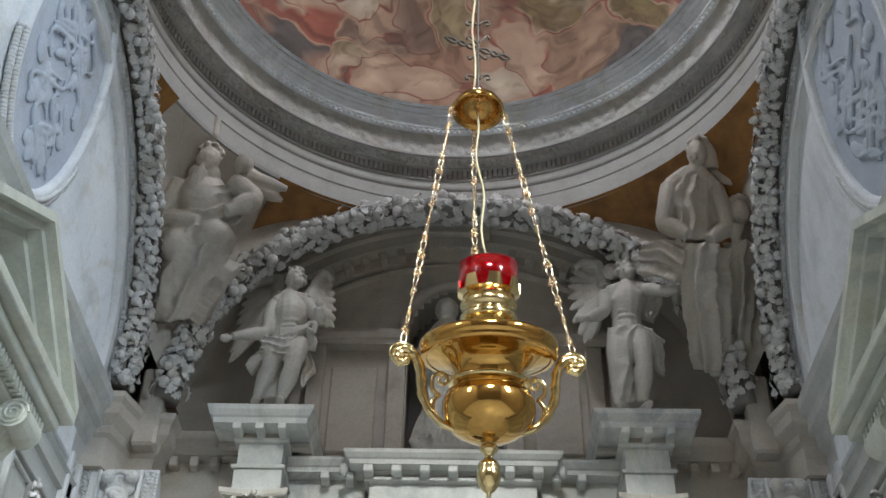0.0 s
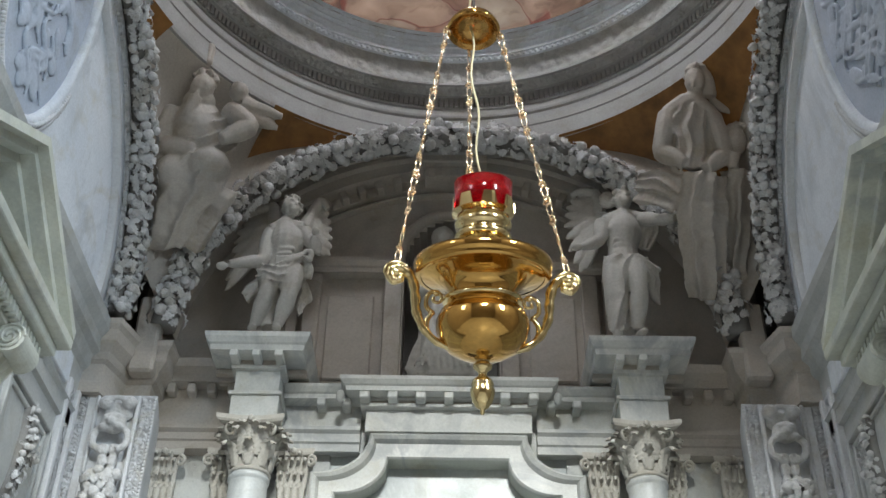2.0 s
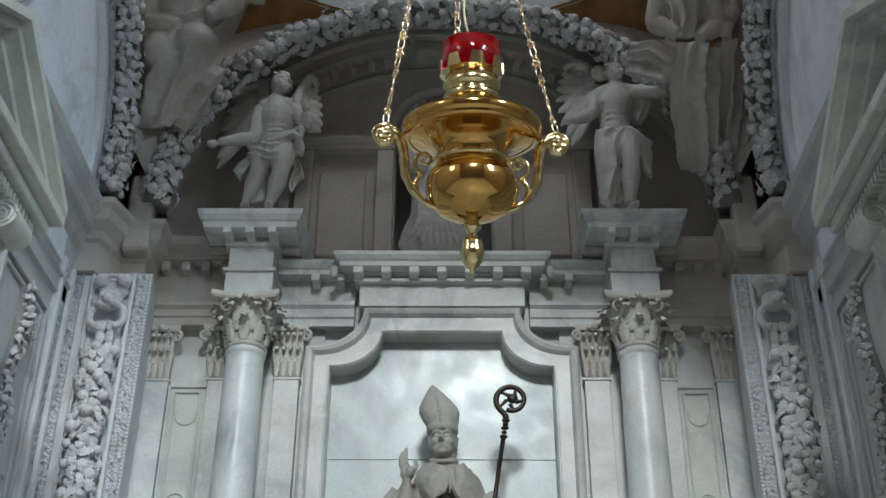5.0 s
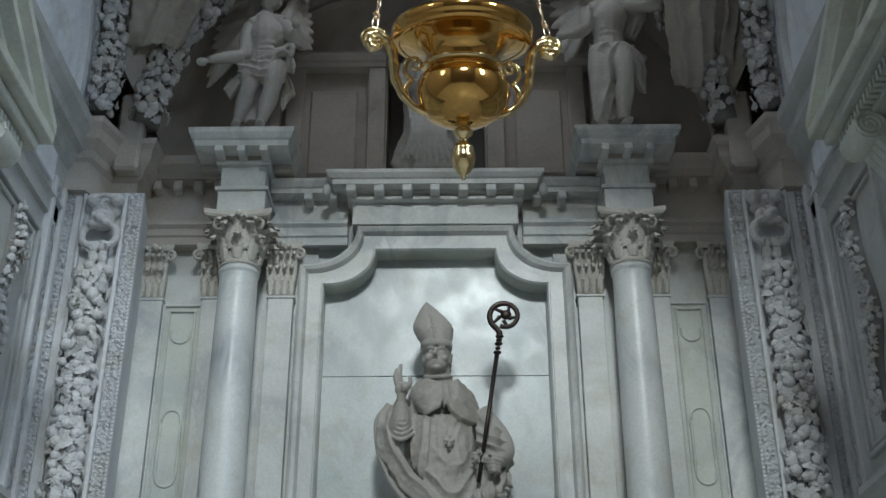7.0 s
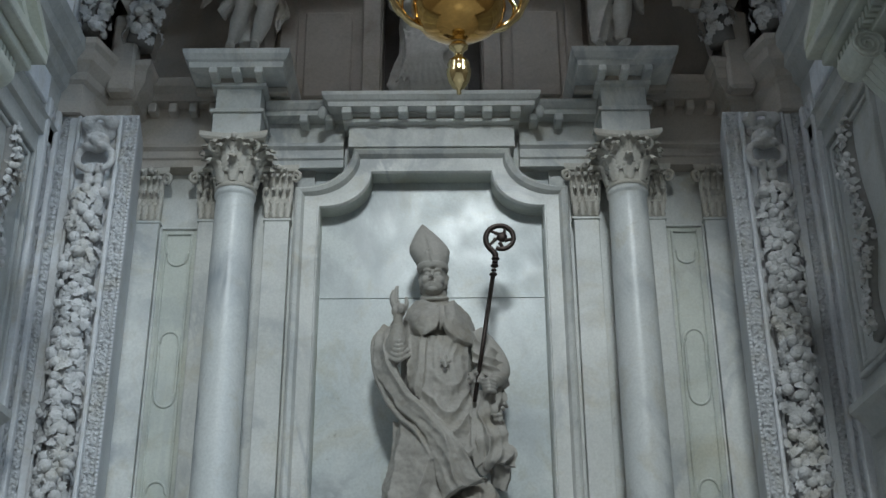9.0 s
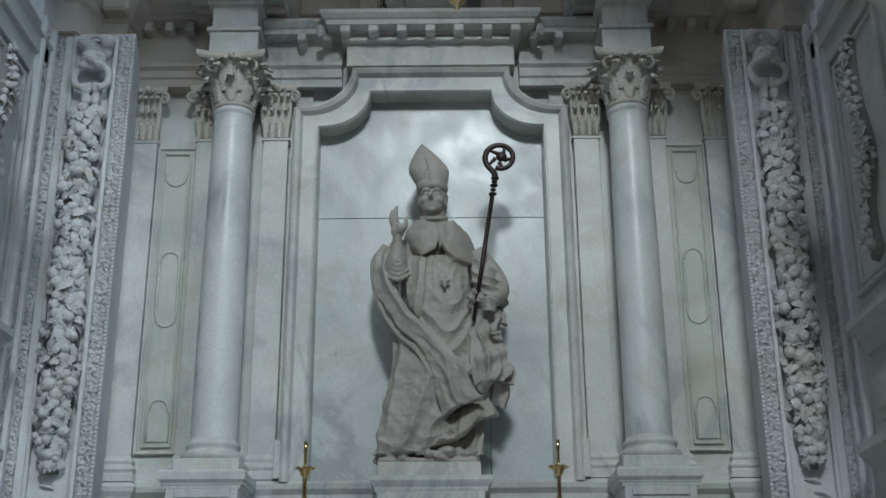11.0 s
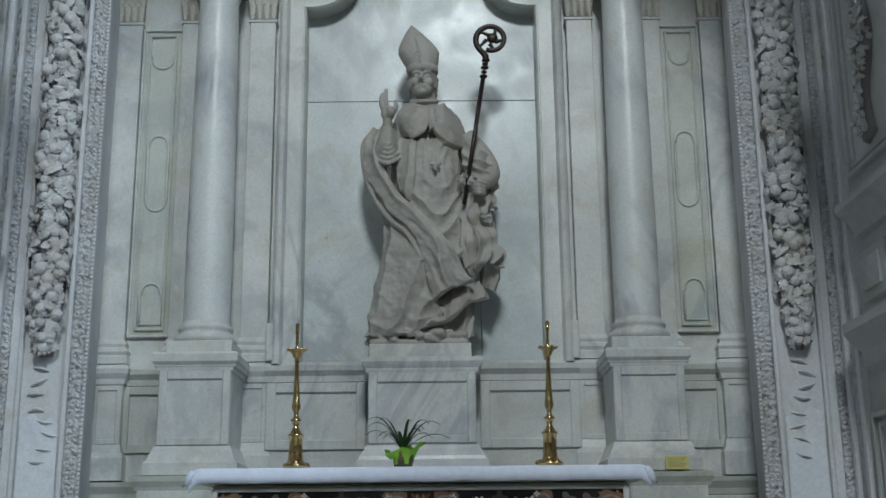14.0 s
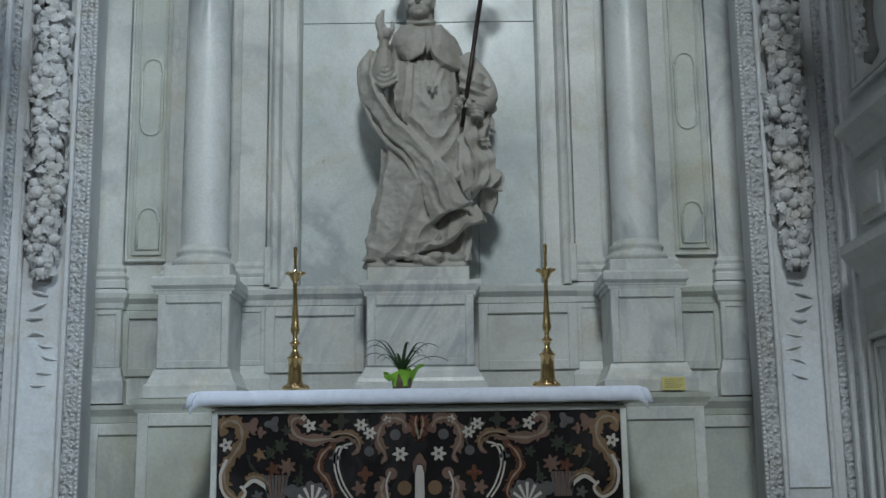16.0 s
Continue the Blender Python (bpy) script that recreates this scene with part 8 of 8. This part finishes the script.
        drape(bm, [[(-2.064, 6.202, 7.346), (-1.884, 6.135, 7.200), (-1.724, 6.131, 7.227), (-1.602, 6.196, 7.318)], [(-2.129, 6.275, 7.160), (-1.885, 6.183, 7.025), (-1.686, 6.179, 7.051), (-1.569, 6.249, 7.171)], [(-2.135, 6.344, 7.002), (-1.871, 6.238, 6.875), (-1.655, 6.238, 6.915), (-1.561, 6.316, 7.038)]], 0.12, 40, 40, lambda u, v: 0.045 * ridge(4.4 * v + 1.6 * u + 0.2 * math.sin(6 * u)))
        limb(bm, (-2.012, 6.184, 7.302), (-2.099, 6.244, 7.022), (-1.819, 6.172, 6.925), 0.085, 0.075, 0.045)
        limb(bm, (-1.619, 6.183, 7.305), (-1.455, 6.179, 7.152), (-1.631, 6.140, 6.990), 0.080, 0.070, 0.045)
        blob(bm, (-1.556, 6.119, 7.432), (0.072, 0.08, 0.085))
        tube(bm, [(-1.524, 6.196, 7.358), (-1.398, 6.209, 7.332), (-1.242, 6.241, 7.308)], [0.09, 0.06, 0.025], 9)
        tube(bm, [(-1.479, 6.229, 7.293), (-1.361, 6.247, 7.255), (-1.271, 6.280, 7.230)], [0.07, 0.05, 0.02], 9)
        drape(bm, [[(-2.213, 6.347, 6.976), (-1.954, 6.216, 6.919), (-1.724, 6.196, 6.878), (-1.590, 6.326, 6.939)], [(-2.241, 6.422, 6.826), (-1.950, 6.289, 6.692), (-1.705, 6.250, 6.689), (-1.622, 6.400, 6.789)], [(-2.228, 6.506, 6.659), (-1.987, 6.399, 6.552), (-1.808, 6.398, 6.553), (-1.732, 6.484, 6.622)], [(-2.213, 6.639, 6.431), (-2.066, 6.584, 6.342), (-1.927, 6.574, 6.362), (-1.873, 6.619, 6.471)]], 0.14, 46, 56, lambda u, v: 0.055 * ridge(3.9 * u + 1.5 * v + 0.25 * math.sin(5 * v)))
        drape(bm, [[(-2.245, 6.318, 7.114), (-2.104, 6.300, 6.991)], [(-2.272, 6.450, 6.849), (-2.139, 6.416, 6.717)], [(-2.241, 6.632, 6.526), (-2.090, 6.595, 6.400)], [(-2.193, 6.777, 6.235), (-2.084, 6.768, 6.133)]], 0.10, 18, 40, lambda u, v: 0.04 * ridge(3.4 * u + 0.8 * v))
    else:
        blob(bm, (2.003, 6.185, 7.539), (0.16, 0.05, 0.22))
        tube(bm, [(1.546, 6.183, 7.304), (1.710, 6.123, 7.384), (1.864, 6.189, 7.291)], [0.07, 0.075, 0.07], 9)
        tube(bm, [(1.726, 6.127, 7.376), (1.740, 6.072, 7.466)], [0.055, 0.05], 9)
        for k in range(20):
            a, e = 0.9 * k, 0.1 + 0.06 * k
            blob(bm, Vector((1.759, 6.045, 7.560)) + Vector((0.078 * math.cos(a) * math.cos(e), 0.085 * math.sin(a) * math.cos(e), 0.092 * math.sin(e))), 0.026, sub=1)
        blob(bm, (1.740, 6.040, 7.509), (0.075, 0.09, 0.105))
        tube(bm, [(1.704, 5.977, 7.457), (1.706, 5.990, 7.390)], [0.012, 0.018], 6)
        tube(bm, [(1.706, 6.029, 7.613), (1.823, 6.061, 7.588), (1.845, 6.148, 7.455)], [0.05, 0.06, 0.07], 9)
        drape(bm, [[(1.529, 6.197, 7.356), (1.614, 6.103, 7.324), (1.755, 6.090, 7.330), (1.889, 6.205, 7.340)], [(1.505, 6.276, 7.178), (1.610, 6.163, 7.104), (1.747, 6.162, 7.105), (1.884, 6.287, 7.137)], [(1.533, 6.373, 6.965), (1.626, 6.260, 6.870), (1.745, 6.260, 6.871), (1.892, 6.366, 6.937)]], 0.12, 36, 40, lambda u, v: 0.040 * ridge(5.1 * u + 1.0 * v + 0.2 * math.sin(6 * v)))
        limb(bm, (1.547, 6.179, 7.311), (1.485, 6.247, 7.016), (1.629, 6.200, 6.870), 0.075, 0.066, 0.040)
        limb(bm, (1.864, 6.188, 7.295), (1.925, 6.268, 7.013), (1.777, 6.231, 6.847), 0.075, 0.066, 0.040)
        drape(bm, [[(1.335, 6.430, 6.931), (1.460, 6.317, 6.916), (1.622, 6.255, 6.839)], [(1.312, 6.467, 6.856), (1.450, 6.344, 6.782), (1.593, 6.314, 6.682)], [(1.392, 6.485, 6.819), (1.496, 6.429, 6.733), (1.600, 6.422, 6.667)]], 0.10, 36, 26, lambda u, v: 0.04 * ridge(4.1 * v - u))
        drape(bm, [[(1.623, 6.321, 6.869), (1.729, 6.213, 6.804), (1.918, 6.343, 6.865)], [(1.602, 6.454, 6.642), (1.727, 6.325, 6.541), (1.935, 6.452, 6.645)], [(1.625, 6.628, 6.375), (1.744, 6.533, 6.283), (1.945, 6.626, 6.378)], [(1.673, 6.782, 6.146), (1.786, 6.724, 6.062), (1.949, 6.780, 6.149)]], 0.14, 40, 56, lambda u, v: 0.060 * ridge(4.1 * u + 0.7 * v + 0.2 * math.sin(5 * v)))
        blob(bm, (2.030, 6.255, 7.121), (0.080, 0.09, 0.105))
        tube(bm, [(1.999, 6.244, 7.003), (1.984, 6.287, 6.897)], [0.050, 0.028], 8)
        for k in range(18):
            a, e = 0.9 * k, 0.2 + 0.065 * k
            blob(bm, Vector((2.040, 6.236, 7.159)) + Vector((0.085 * math.cos(a) * math.cos(e), 0.085 * math.sin(a) * math.cos(e), 0.09 * math.sin(e))), 0.028, sub=1)
        drape(bm, [[(1.936, 6.380, 6.950), (2.024, 6.300, 6.909), (2.138, 6.379, 6.951)], [(1.936, 6.510, 6.691), (2.009, 6.409, 6.612), (2.128, 6.509, 6.692)], [(1.956, 6.688, 6.374), (2.014, 6.614, 6.322), (2.107, 6.687, 6.376)], [(1.971, 6.828, 6.134), (2.013, 6.792, 6.087), (2.082, 6.827, 6.135)]], 0.12, 26, 50, lambda u, v: 0.05 * ridge(3.4 * u + 0.9 * v))
    sculpt("pendentive_statue", bm, AGED, 0.010, "seated bearded stone figure in the pendentive" if sx < 0 else "seated robed stone figure with a companion in the pendentive", "statue", group="pendentive statues", folds=0.008, fold_scale=0.07, soft=1)
